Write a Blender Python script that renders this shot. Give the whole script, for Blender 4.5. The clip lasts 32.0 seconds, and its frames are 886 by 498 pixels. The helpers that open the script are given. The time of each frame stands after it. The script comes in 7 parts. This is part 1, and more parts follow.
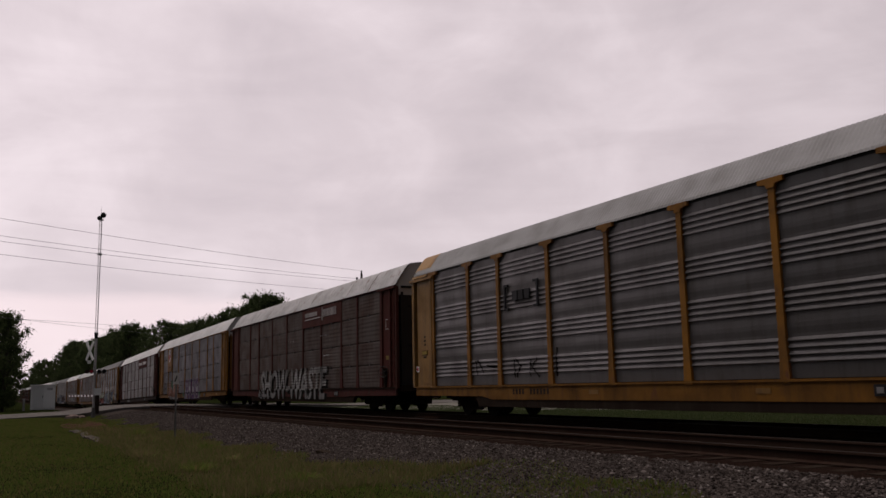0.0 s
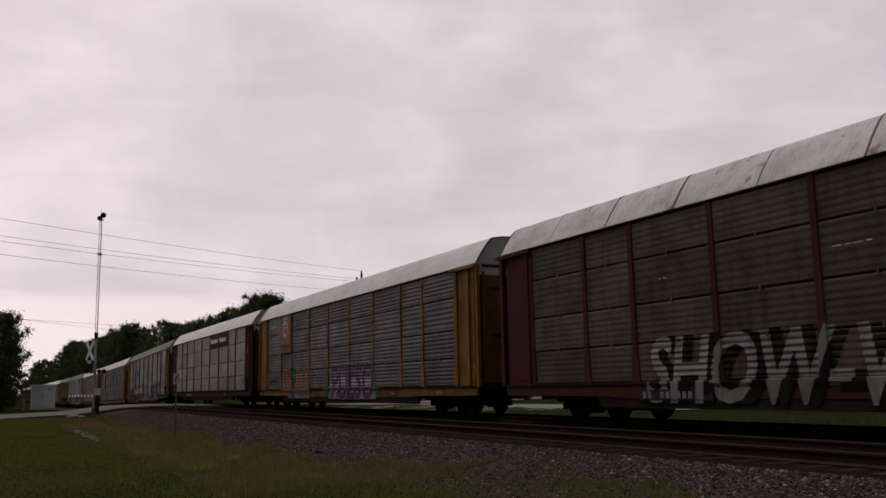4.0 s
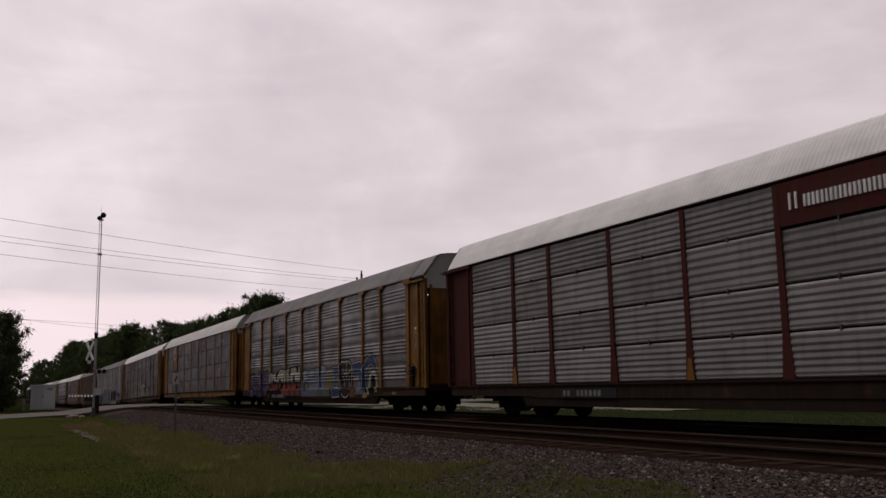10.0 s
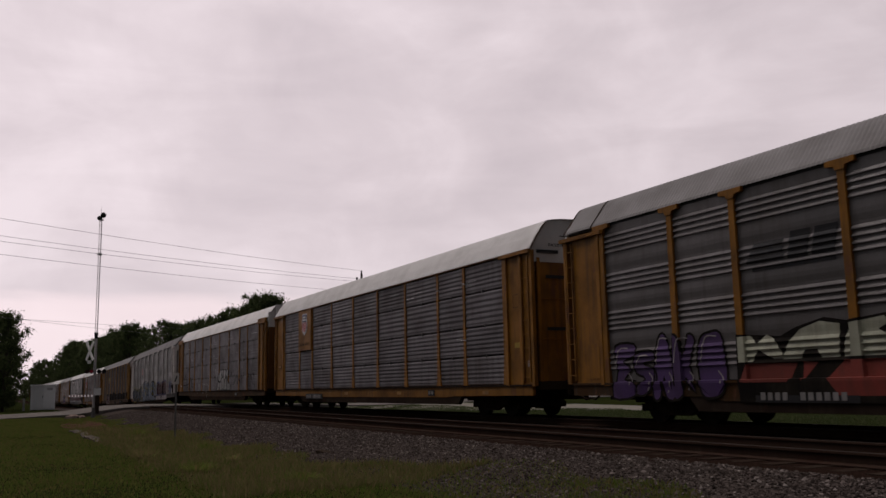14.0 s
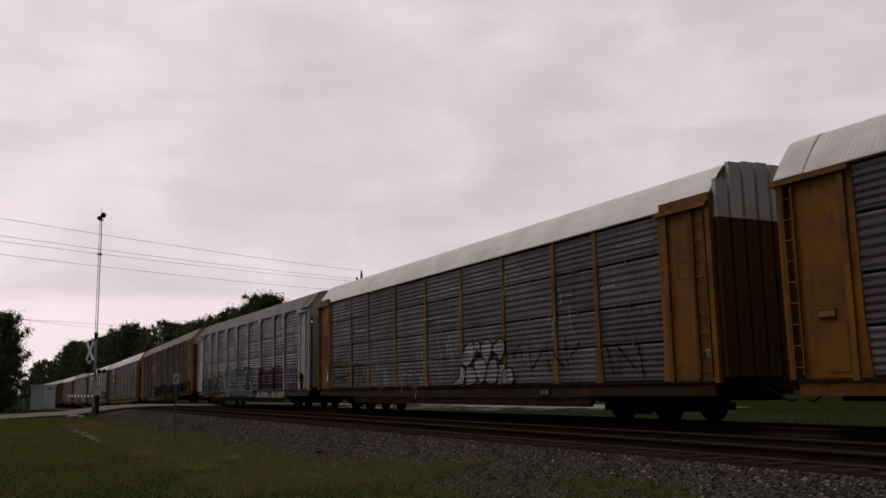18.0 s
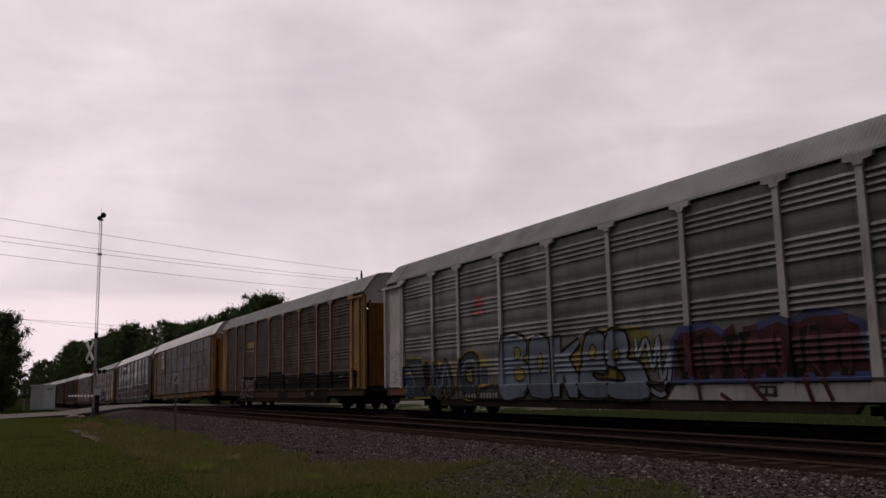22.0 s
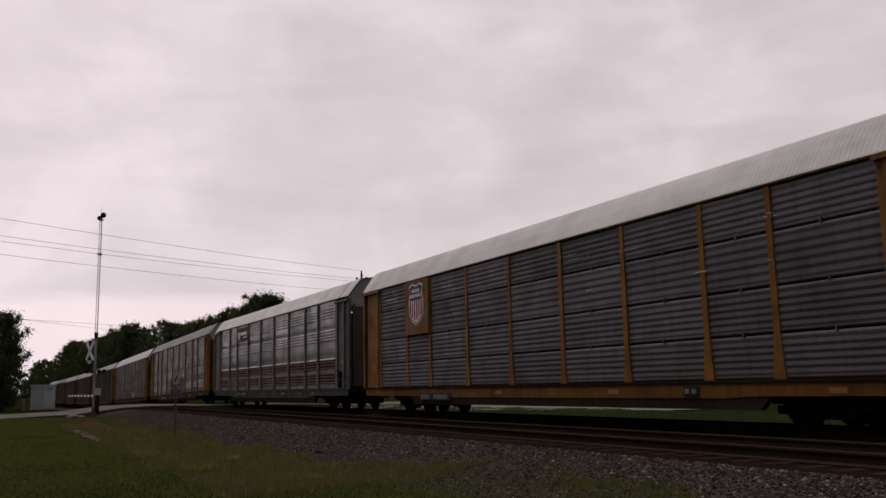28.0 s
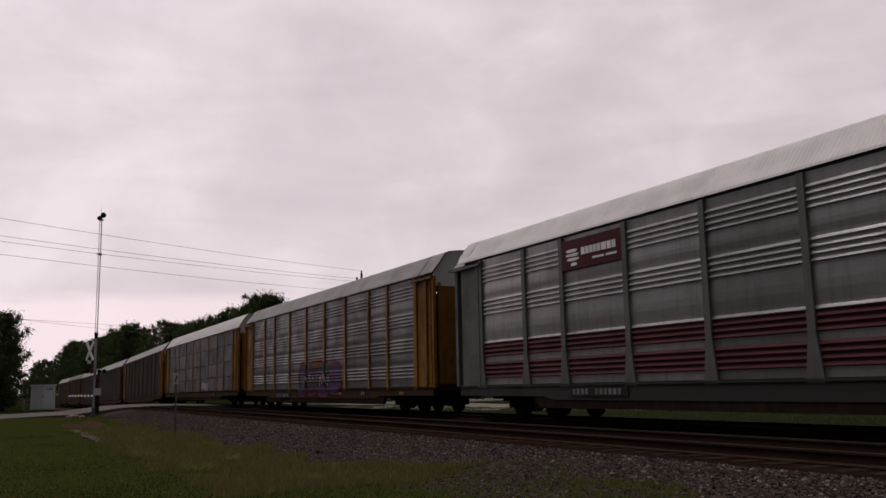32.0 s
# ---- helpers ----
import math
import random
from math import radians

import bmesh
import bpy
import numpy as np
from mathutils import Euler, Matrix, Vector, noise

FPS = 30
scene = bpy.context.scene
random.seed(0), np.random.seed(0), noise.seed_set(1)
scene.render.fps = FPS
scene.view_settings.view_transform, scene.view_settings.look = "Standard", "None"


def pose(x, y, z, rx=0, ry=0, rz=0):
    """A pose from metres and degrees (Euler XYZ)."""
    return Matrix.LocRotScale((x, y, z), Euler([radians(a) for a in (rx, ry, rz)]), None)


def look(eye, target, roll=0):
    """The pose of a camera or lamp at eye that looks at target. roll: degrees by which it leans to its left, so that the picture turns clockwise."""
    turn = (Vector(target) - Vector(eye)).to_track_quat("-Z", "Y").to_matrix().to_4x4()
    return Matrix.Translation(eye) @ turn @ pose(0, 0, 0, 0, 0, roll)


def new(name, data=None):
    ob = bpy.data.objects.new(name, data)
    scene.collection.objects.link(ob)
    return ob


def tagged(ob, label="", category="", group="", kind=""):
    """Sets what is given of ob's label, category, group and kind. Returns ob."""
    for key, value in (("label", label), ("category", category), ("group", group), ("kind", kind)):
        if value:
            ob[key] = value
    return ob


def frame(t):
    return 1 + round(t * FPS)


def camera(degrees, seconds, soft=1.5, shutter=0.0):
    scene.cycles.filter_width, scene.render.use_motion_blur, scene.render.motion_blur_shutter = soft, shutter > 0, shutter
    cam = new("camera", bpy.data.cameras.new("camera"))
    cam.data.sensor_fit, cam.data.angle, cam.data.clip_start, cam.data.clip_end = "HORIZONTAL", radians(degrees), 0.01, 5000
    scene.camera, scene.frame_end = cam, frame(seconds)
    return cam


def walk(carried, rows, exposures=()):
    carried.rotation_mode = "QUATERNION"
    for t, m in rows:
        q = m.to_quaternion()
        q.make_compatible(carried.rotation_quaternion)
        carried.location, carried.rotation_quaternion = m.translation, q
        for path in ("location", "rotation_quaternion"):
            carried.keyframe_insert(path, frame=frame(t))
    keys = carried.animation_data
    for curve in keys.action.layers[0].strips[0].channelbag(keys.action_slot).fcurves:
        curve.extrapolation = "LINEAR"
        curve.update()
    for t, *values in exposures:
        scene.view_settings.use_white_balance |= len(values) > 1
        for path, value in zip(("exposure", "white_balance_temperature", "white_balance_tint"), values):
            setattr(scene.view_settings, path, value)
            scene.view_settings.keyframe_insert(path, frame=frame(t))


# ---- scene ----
# A tripod camera beside a double railway line: a train of covered auto-carrier wagons rolls by under an overcast evening sky.
# x runs along the track (the train moves to +x), y across it, z = 0 is the top of the rails.
EYE = (0.0, -14.209, 0.874)
AIM = (-0.8813, 0.44716, 0.15279)
cam = camera(52.98, 32.0, soft=1.5, shutter=0.1)
STAND = look(EYE, [e + 50 * a for e, a in zip(EYE, AIM)], -1.151)
walk(cam, [(0.0, STAND), (32.0, STAND)], exposures=[(0.0, 0.5, 6620, 15), (32.0, 0.5, 6620, 15)])


def rolled(t):
    """Metres that the train has rolled at t seconds."""
    return 9.022 * t + 0.009876 * (t - 16) ** 2 - 0.0000566 * (t - 16) ** 3


# ---- sky and light ----
world = bpy.data.worlds.new("world")
scene.world = world
world.use_nodes = True
wn, wl = world.node_tree.nodes, world.node_tree.links
wn.clear()
sky = wn.new("ShaderNodeTexSky")
sky.sky_type, sky.sun_disc = "NISHITA", False
sky.sun_elevation, sky.sun_rotation = radians(70), radians(-75)
sky.air_density, sky.dust_density = 1.0, 4.0
grey = wn.new("ShaderNodeHueSaturation")
grey.inputs["Saturation"].default_value = 0.25
wbg = wn.new("ShaderNodeBackground")
wbg.inputs["Strength"].default_value = 0.026
wout = wn.new("ShaderNodeOutputWorld")
wl.new(sky.outputs[0], grey.inputs["Color"])
wl.new(grey.outputs[0], wbg.inputs["Color"])
wl.new(wbg.outputs[0], wout.inputs[0])

sun_data = bpy.data.lights.new("sun", "SUN")
sun_data.energy, sun_data.angle, sun_data.color = 1.2, radians(50), (1.0, 0.95, 0.93)
sun = new("sun", sun_data)
sun.matrix_world = look((-11, -13, 58), (0, 0, 0))


# ---- materials ----
def nodes_of(name):
    m = bpy.data.materials.new(name)
    m.use_nodes = True
    n, l = m.node_tree.nodes, m.node_tree.links
    return m, n, l, n["Principled BSDF"]


def paint(name, colour, rough=0.6, metal=0.0, dirt=(0.05, 0.04, 0.03), amount=0.45, streak=1.0, bump=0.006, vary=0.06, rust=0.0, gloss=0.2):
    """Weathered surface: fine grain, broad stains, streaks that run down and patches of rust, all at real size."""
    m, n, l, p = nodes_of(name)
    tc = n.new("ShaderNodeTexCoord")
    oi = n.new("ShaderNodeObjectInfo")
    off = n.new("ShaderNodeVectorMath")
    off.operation = "MULTIPLY_ADD"
    off.inputs[1].default_value = (1, 1, 1)
    comb = n.new("ShaderNodeCombineXYZ")
    mul = n.new("ShaderNodeMath")
    mul.operation = "MULTIPLY"
    mul.inputs[1].default_value = 40.0
    l.new(oi.outputs["Random"], mul.inputs[0])
    l.new(mul.outputs[0], comb.inputs["X"])
    l.new(mul.outputs[0], comb.inputs["Y"])
    l.new(tc.outputs["Object"], off.inputs[0])
    l.new(comb.outputs[0], off.inputs[2])

    def tex(scale, stretch, detail, lo, hi):
        mp = n.new("ShaderNodeMapping")
        mp.inputs["Scale"].default_value = stretch
        t = n.new("ShaderNodeTexNoise")
        t.inputs["Scale"].default_value, t.inputs["Detail"].default_value, t.inputs["Roughness"].default_value = scale, detail, 0.6
        r = n.new("ShaderNodeMapRange")
        r.inputs["From Min"].default_value, r.inputs["From Max"].default_value = lo, hi
        l.new(off.outputs[0], mp.inputs["Vector"])
        l.new(mp.outputs[0], t.inputs["Vector"])
        l.new(t.outputs["Fac"], r.inputs["Value"])
        return t, r

    def mix(fac, a, b, kind="MIX"):
        x = n.new("ShaderNodeMix")
        x.data_type, x.blend_type = "RGBA", kind
        for sock, v in ((x.inputs["Factor"], fac), (x.inputs["A"], a), (x.inputs["B"], b)):
            if isinstance(v, (int, float)):
                sock.default_value = v
            elif isinstance(v, tuple):
                sock.default_value = (*v, 1)
            else:
                l.new(v, sock)
        return x.outputs["Result"]

    def scaled(sock, k):
        q = n.new("ShaderNodeMath")
        q.operation = "MULTIPLY"
        q.inputs[1].default_value = k
        l.new(sock, q.inputs[0])
        return q.outputs[0]

    _, broad = tex(0.9, (1, 1, 1), 5, 0.42, 0.72)
    _, runs = tex(5.0, (1, 1, 0.09), 3, 0.5, 0.75)
    grain_t, grain = tex(38.0, (1, 1, 1), 2, 0.2, 0.8)
    hi = tuple(min(1, c * (1 + vary)) for c in colour)
    lo = tuple(c * (1 - vary) for c in colour)
    col = mix(grain.outputs[0], lo, hi)
    hs = n.new("ShaderNodeHueSaturation")
    vr = n.new("ShaderNodeMapRange")
    vr.inputs["To Min"].default_value, vr.inputs["To Max"].default_value = 1 - 2 * vary, 1 + 2 * vary
    l.new(oi.outputs["Random"], vr.inputs["Value"])
    l.new(vr.outputs[0], hs.inputs["Value"])
    l.new(col, hs.inputs["Color"])
    col = mix(scaled(broad.outputs[0], amount), hs.outputs[0], dirt)
    col = mix(scaled(runs.outputs[0], amount * streak), col, dirt)
    if rust:
        _, spots = tex(2.3, (1, 1, 0.5), 8, 0.6, 0.68)
        col = mix(scaled(spots.outputs[0], rust), col, (0.13, 0.05, 0.025))
    l.new(col, p.inputs["Base Color"])
    rr = n.new("ShaderNodeMapRange")
    rr.inputs["To Min"].default_value, rr.inputs["To Max"].default_value = rough - 0.08, min(1, rough + 0.2)
    l.new(broad.outputs[0], rr.inputs["Value"])
    l.new(rr.outputs[0], p.inputs["Roughness"])
    p.inputs["Metallic"].default_value = metal
    p.inputs["Specular IOR Level"].default_value = gloss
    if bump:
        b = n.new("ShaderNodeBump")
        b.inputs["Strength"].default_value, b.inputs["Distance"].default_value = 0.4, bump
        l.new(grain_t.outputs["Fac"], b.inputs["Height"])
        l.new(b.outputs[0], p.inputs["Normal"])
    return m


GALV_LIGHT = paint("galvanised_light", (0.2803, 0.2542, 0.2503), 0.5, 0.12, amount=0.3, gloss=0.2, vary=0.1)
GALV = paint("galvanised_mid", (0.141, 0.1297, 0.1283), 0.4, 0.45, amount=0.36, gloss=0.2, vary=0.1)
GALV_DARK = paint("galvanised_dark", (0.1393, 0.1267, 0.134), 0.52, 0.12, amount=0.42, gloss=0.1, vary=0.1)
GALV_SOOT = paint("galvanised_sooty", (0.0948, 0.0737, 0.0632), 0.75, 0.0, dirt=(0.055, 0.022, 0.016), amount=0.65, rust=0.3, gloss=0.15, vary=0.1)
GALV_DUSTY = paint("galvanised_dusty", (0.145, 0.137, 0.128), 0.45, 0.4, amount=0.42, gloss=0.22, vary=0.1)
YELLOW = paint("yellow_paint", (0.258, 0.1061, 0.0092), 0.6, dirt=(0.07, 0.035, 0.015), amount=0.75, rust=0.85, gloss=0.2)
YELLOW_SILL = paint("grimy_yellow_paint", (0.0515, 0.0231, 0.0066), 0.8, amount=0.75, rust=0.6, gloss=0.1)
YELLOW_GRIMY = paint("smoke_stained_yellow_paint", (0.0896, 0.0359, 0.0054), 0.7, dirt=(0.045, 0.025, 0.014), amount=0.6, rust=0.6, gloss=0.15)
YELLOW_DULL = paint("dull_yellow_paint", (0.2, 0.086, 0.012), 0.7, dirt=(0.05, 0.026, 0.014), amount=0.6, rust=0.6, gloss=0.15)
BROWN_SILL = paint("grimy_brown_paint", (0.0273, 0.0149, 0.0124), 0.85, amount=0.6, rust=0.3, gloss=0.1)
YELLOW_PALE = paint("faded_yellow_paint", (0.2867, 0.1433, 0.0312), 0.6, amount=0.45, rust=0.4, gloss=0.3)
BROWN = paint("oxide_brown_paint", (0.076, 0.0175, 0.0137), 0.75, amount=0.45, rust=0.2, gloss=0.08)
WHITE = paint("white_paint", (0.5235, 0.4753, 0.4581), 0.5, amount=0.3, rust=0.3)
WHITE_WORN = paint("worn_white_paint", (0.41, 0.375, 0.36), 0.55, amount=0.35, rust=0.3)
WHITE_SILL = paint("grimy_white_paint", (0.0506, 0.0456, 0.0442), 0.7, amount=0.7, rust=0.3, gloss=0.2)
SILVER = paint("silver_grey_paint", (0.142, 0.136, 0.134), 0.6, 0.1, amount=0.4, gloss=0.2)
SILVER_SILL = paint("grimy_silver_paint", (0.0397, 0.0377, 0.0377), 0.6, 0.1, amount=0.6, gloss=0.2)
MAROON = paint("maroon_paint", (0.082, 0.017, 0.023), 0.6, amount=0.35, gloss=0.15)
ROOF_WHITE = paint("roof_white", (0.5518, 0.5267, 0.5141), 0.55, amount=0.2, streak=0.1)
ROOF_GREY = paint("roof_grey", (0.176, 0.1654, 0.1637), 0.7, 0.05, amount=0.25, streak=0.1, gloss=0.12)
ROOF_MID = paint("roof_mid_grey", (0.2728, 0.2596, 0.2552), 0.65, 0.05, amount=0.25, streak=0.1, gloss=0.2)
GALV_FAR = paint("galvanised_dull", (0.095, 0.084, 0.079), 0.9, amount=0.4, gloss=0.0)
GALV_SMOKE = paint("galvanised_smoky", (0.0774, 0.0608, 0.0536), 0.8, dirt=(0.035, 0.02, 0.014), amount=0.6, rust=0.2, gloss=0.1, vary=0.1)
GALV_SATIN = paint("galvanised_satin", (0.315, 0.300, 0.297), 0.36, 0.65, amount=0.3, gloss=0.3, vary=0.1)
ROOF_RUSTY = paint("roof_worn", (0.484, 0.4576, 0.4488), 0.5, amount=0.35, rust=0.8)
DOOR_DARK = paint("dark_door_steel_and_slot_shade", (0.025, 0.0235, 0.025), 0.6, amount=0.4, gloss=0.2)
UNDER = paint("underframe_grime_and_ledge_shade", (0.0289, 0.0197, 0.0158), 0.95, amount=0.4, rust=0.15, gloss=0.0)
STEEL = paint("worn_steel", (0.05, 0.046, 0.044), 0.6, 0.2, amount=0.5, gloss=0.1)
WHEEL = paint("oily_wheel_steel", (0.0246, 0.0202, 0.0181), 0.9, amount=0.4, rust=0.2, gloss=0.0)
RAIL_RUST = paint("rusty_rail", (0.034, 0.019, 0.0145), 0.95, amount=0.4, gloss=0.0)
RAIL_TOP = paint("rail_head", (0.02, 0.0165, 0.015), 0.8, 0.2, amount=0.3, gloss=0.08)
TIE = paint("creosote_timber", (0.0209, 0.0131, 0.0103), 0.95, amount=0.5, bump=0.05, gloss=0.0)
SHIELD_BLUE = paint("shield_blue", (0.03, 0.035, 0.11), 0.5, amount=0.2)
SHIELD_RED = paint("shield_red", (0.38, 0.04, 0.055), 0.5, amount=0.2)
SHIELD_WHITE = paint("shield_white", (0.9, 0.87, 0.86), 0.5, amount=0.1)
DIRT = paint("baked_grime", (0.045, 0.028, 0.018), 0.8, amount=0.3, gloss=0.1)
STENCIL = paint("stencil_grey", (0.22, 0.205, 0.2), 0.6, amount=0.5)
BLACK = paint("black_paint", (0.016, 0.016, 0.018), 0.6, amount=0.2, gloss=0.2)
CONCRETE = paint("pale_concrete", (0.36, 0.325, 0.3), 0.85, amount=0.35, bump=0.04, gloss=0.0)
ROAD = paint("worn_road_concrete", (0.15, 0.134, 0.125), 0.95, amount=0.4, bump=0.04, gloss=0.0)
CABINET = paint("cabinet_aluminium", (0.9, 0.88, 0.89), 0.5, 0.0, amount=0.06)
POLE_STEEL = paint("galvanised_pole", (0.5, 0.47, 0.48), 0.5, 0.3, amount=0.3)
TIMBER = paint("pole_timber", (0.05, 0.04, 0.034), 0.9, amount=0.4)
BARK = paint("bark", (0.04, 0.03, 0.025), 0.9, amount=0.4, bump=0.1)


# ---- mesh helpers ----
class Shape:
    """Vertices and faces of one mesh."""

    def __init__(self):
        self.v, self.f = [], []

    def box(self, x0, x1, y0, y1, z0, z1):
        k = len(self.v)
        self.v += [(x, y, z) for x in (x0, x1) for y in (y0, y1) for z in (z0, z1)]
        self.f += [tuple(k + i for i in q) for q in ((0, 1, 3, 2), (4, 6, 7, 5), (0, 4, 5, 1), (2, 3, 7, 6), (0, 2, 6, 4), (1, 5, 7, 3))]
        return self

    def strip(self, rows, closed=False):
        """Quads between rows of points of equal length."""
        k, w = len(self.v), len(rows[0])
        for r in rows:
            self.v += [tuple(p) for p in r]
        for i in range(len(rows) - 1):
            for j in range(w if closed else w - 1):
                a, b = k + i * w + j, k + i * w + (j + 1) % w
                self.f.append((a, b, b + w, a + w))
        return self

    def tube(self, p, q, r0, r1=None, n=8, caps=True):
        p, q = Vector(p), Vector(q)
        r1 = r0 if r1 is None else r1
        d = (q - p).normalized()
        u = d.orthogonal().normalized()
        w = d.cross(u)
        rows = [[c + r * (math.cos(a) * u + math.sin(a) * w) for a in (2 * math.pi * i / n for i in range(n))] for c, r in ((p, r0), (q, r1))]
        k = len(self.v)
        self.strip(rows, True)
        if caps:
            self.f += [tuple(range(k + n - 1, k - 1, -1)), tuple(range(k + n, k + 2 * n))]
        return self

    def poly(self, pts, axis_y, thick):
        """An upright plate with outline pts (x, z), its face at axis_y and its back thick metres behind."""
        k, n = len(self.v), len(pts)
        self.v += [(x, axis_y, z) for x, z in pts] + [(x, axis_y + thick, z) for x, z in pts]
        self.f += [tuple(range(k, k + n)), tuple(range(k + 2 * n - 1, k + n - 1, -1))]
        self.f += [(k + i, k + n + i, k + n + (i + 1) % n, k + (i + 1) % n) for i in range(n)]
        return self

    def mesh(self, name, material, smooth=False):
        me = bpy.data.meshes.new(name)
        me.from_pydata(self.v, [], self.f)
        me.materials.append(material)
        bm = bmesh.new()
        bm.from_mesh(me)
        bmesh.ops.recalc_face_normals(bm, faces=bm.faces)
        bm.to_mesh(me)
        bm.free()
        if smooth:
            me.polygons.foreach_set("use_smooth", [True] * len(me.polygons))
        return me


def part(name, data, parent, at=(0, 0, 0), label=""):
    ob = new(name, data)
    ob.parent = parent
    ob.location = at
    return tagged(ob, label)


def thing(name, label, category, group="", kind="", at=None):
    ob = new(name)
    ob.empty_display_size = 0.2
    if at is not None:
        ob.matrix_basis = at
    return tagged(ob, label, category, group, kind)


CACHE = {}


def cached(key, make):
    if key not in CACHE:
        CACHE[key] = make()
    return CACHE[key]


def smoothstep(a, b, x):
    t = np.clip((x - a) / (b - a), 0, 1)
    return t * t * (3 - 2 * t)


# ---- sky backdrop: a far shell of drifting cloud ----
def cloud_material():
    m, n, l, p = nodes_of("overcast_cloud")
    n.remove(p)
    tc = n.new("ShaderNodeTexCoord")
    sep = n.new("ShaderNodeSeparateXYZ")
    l.new(tc.outputs["Object"], sep.inputs[0])

    def noise(scale, stretch, detail, rough, distort):
        mp = n.new("ShaderNodeMapping")
        mp.inputs["Scale"].default_value = stretch
        t = n.new("ShaderNodeTexNoise")
        t.inputs["Scale"].default_value, t.inputs["Detail"].default_value = scale, detail
        t.inputs["Roughness"].default_value, t.inputs["Distortion"].default_value = rough, distort
        l.new(tc.outputs["Object"], mp.inputs["Vector"])
        l.new(mp.outputs[0], t.inputs["Vector"])
        return t.outputs["Fac"]

    soft = noise(0.0016, (1, 1, 1.5), 8, 0.55, 0.45)
    bands = noise(0.0011, (0.9, 0.9, 5.0), 6, 0.5, 0.8)
    add = n.new("ShaderNodeMath")
    add.operation = "MULTIPLY_ADD"
    add.inputs[1].default_value = 0.55
    l.new(bands, add.inputs[0])
    l.new(soft, add.inputs[2])
    ramp = n.new("ShaderNodeValToRGB")
    e = ramp.color_ramp.elements
    e[0].position, e[0].color = 0.5, (0.57, 0.517, 0.546, 1)
    e[1].position, e[1].color = 1.0, (0.745, 0.68, 0.71, 1)
    mid = ramp.color_ramp.elements.new(0.76)
    mid.color = (0.65, 0.59, 0.618, 1)
    l.new(add.outputs[0], ramp.inputs["Fac"])
    # a paler, warmer band low over the horizon
    low = n.new("ShaderNodeMapRange")
    low.interpolation_type = "SMOOTHSTEP"
    low.inputs["From Min"].default_value, low.inputs["From Max"].default_value = 505.0, 425.0
    wave = n.new("ShaderNodeMath")
    wave.operation = "MULTIPLY_ADD"
    wave.inputs[1].default_value = 260.0
    l.new(bands, wave.inputs[0])
    l.new(sep.outputs["Z"], wave.inputs[2])
    l.new(wave.outputs[0], low.inputs["Value"])
    mx = n.new("ShaderNodeMix")
    mx.data_type = "RGBA"
    mx.inputs["B"].default_value = (0.9, 0.775, 0.79, 1)
    half = n.new("ShaderNodeMath")
    half.operation = "MULTIPLY"
    half.inputs[1].default_value = 0.62
    l.new(low.outputs[0], half.inputs[0])
    l.new(half.outputs[0], mx.inputs["Factor"])
    l.new(ramp.outputs[0], mx.inputs["A"])
    # the sky is lighter towards the setting sun
    tilt = n.new("ShaderNodeMapRange")
    tilt.inputs["From Min"].default_value, tilt.inputs["From Max"].default_value = 0.0, 2900.0
    tilt.inputs["To Min"].default_value, tilt.inputs["To Max"].default_value = 0.8, 0.665
    l.new(sep.outputs["Y"], tilt.inputs["Value"])
    em = n.new("ShaderNodeEmission")
    l.new(tilt.outputs[0], em.inputs["Strength"])
    l.new(mx.outputs["Result"], em.inputs["Color"])
    l.new(em.outputs[0], n["Material Output"].inputs["Surface"])
    return m


def sky_shell():
    s = Shape()
    rows = []
    for el in np.linspace(-3, 42, 16):
        rows.append([(3600 * math.cos(radians(el)) * math.cos(radians(az)), 3600 * math.cos(radians(el)) * math.sin(radians(az)), 3600 * math.sin(radians(el)))
                     for az in np.linspace(95, 215, 40)])
    s.strip(rows)
    ob = new("backdrop", s.mesh("cloud_shell", cloud_material(), True))
    return tagged(ob, "pale pinkish grey overcast sky with soft drifting cloud bands", "sky", kind="structure")


SKY = sky_shell()


# ---- ground ----
def hills(x, y):
    return 0.035 * np.sin(x * 0.31 + 1.0) * np.cos(y * 0.43) + 0.012 * np.sin(x * 0.9 + y * 1.3)


def drop(x):
    """How far the line has sunk below its level at the crossing."""
    return 1.9 * (1 - np.exp(-np.maximum(0.0, -76.0 - np.asarray(x, float)) / 70.0))


def sunk(x, y):
    """The same for the ground, which sinks along the tracks alone."""
    return drop(x) * smoothstep(-9.0, -6.0, y) * (1 - smoothstep(6.0, 12.0, y))


def ground_z(x, y):
    x, y = np.asarray(x, float), np.asarray(y, float)
    near = -0.52 + 0.25 * smoothstep(-8.7, -6.0, y)
    far = -0.44 - 0.08 * smoothstep(5.0, 9.0, y)
    z = np.where(y < -1, near, far)
    calm = 1 - smoothstep(-9.5, -7.5, y) * (1 - smoothstep(6, 9, y))
    return z + hills(x, y) * calm * (1 - smoothstep(150, 400, np.abs(x))) - sunk(x, y)


def ballast_z(y):
    up = smoothstep(-9.3, -6.3, y)
    down = smoothstep(3.2, 4.6, y)
    return -0.55 + 0.37 * up - 0.12 * smoothstep(-1.5, 0.3, y) - 0.24 * down


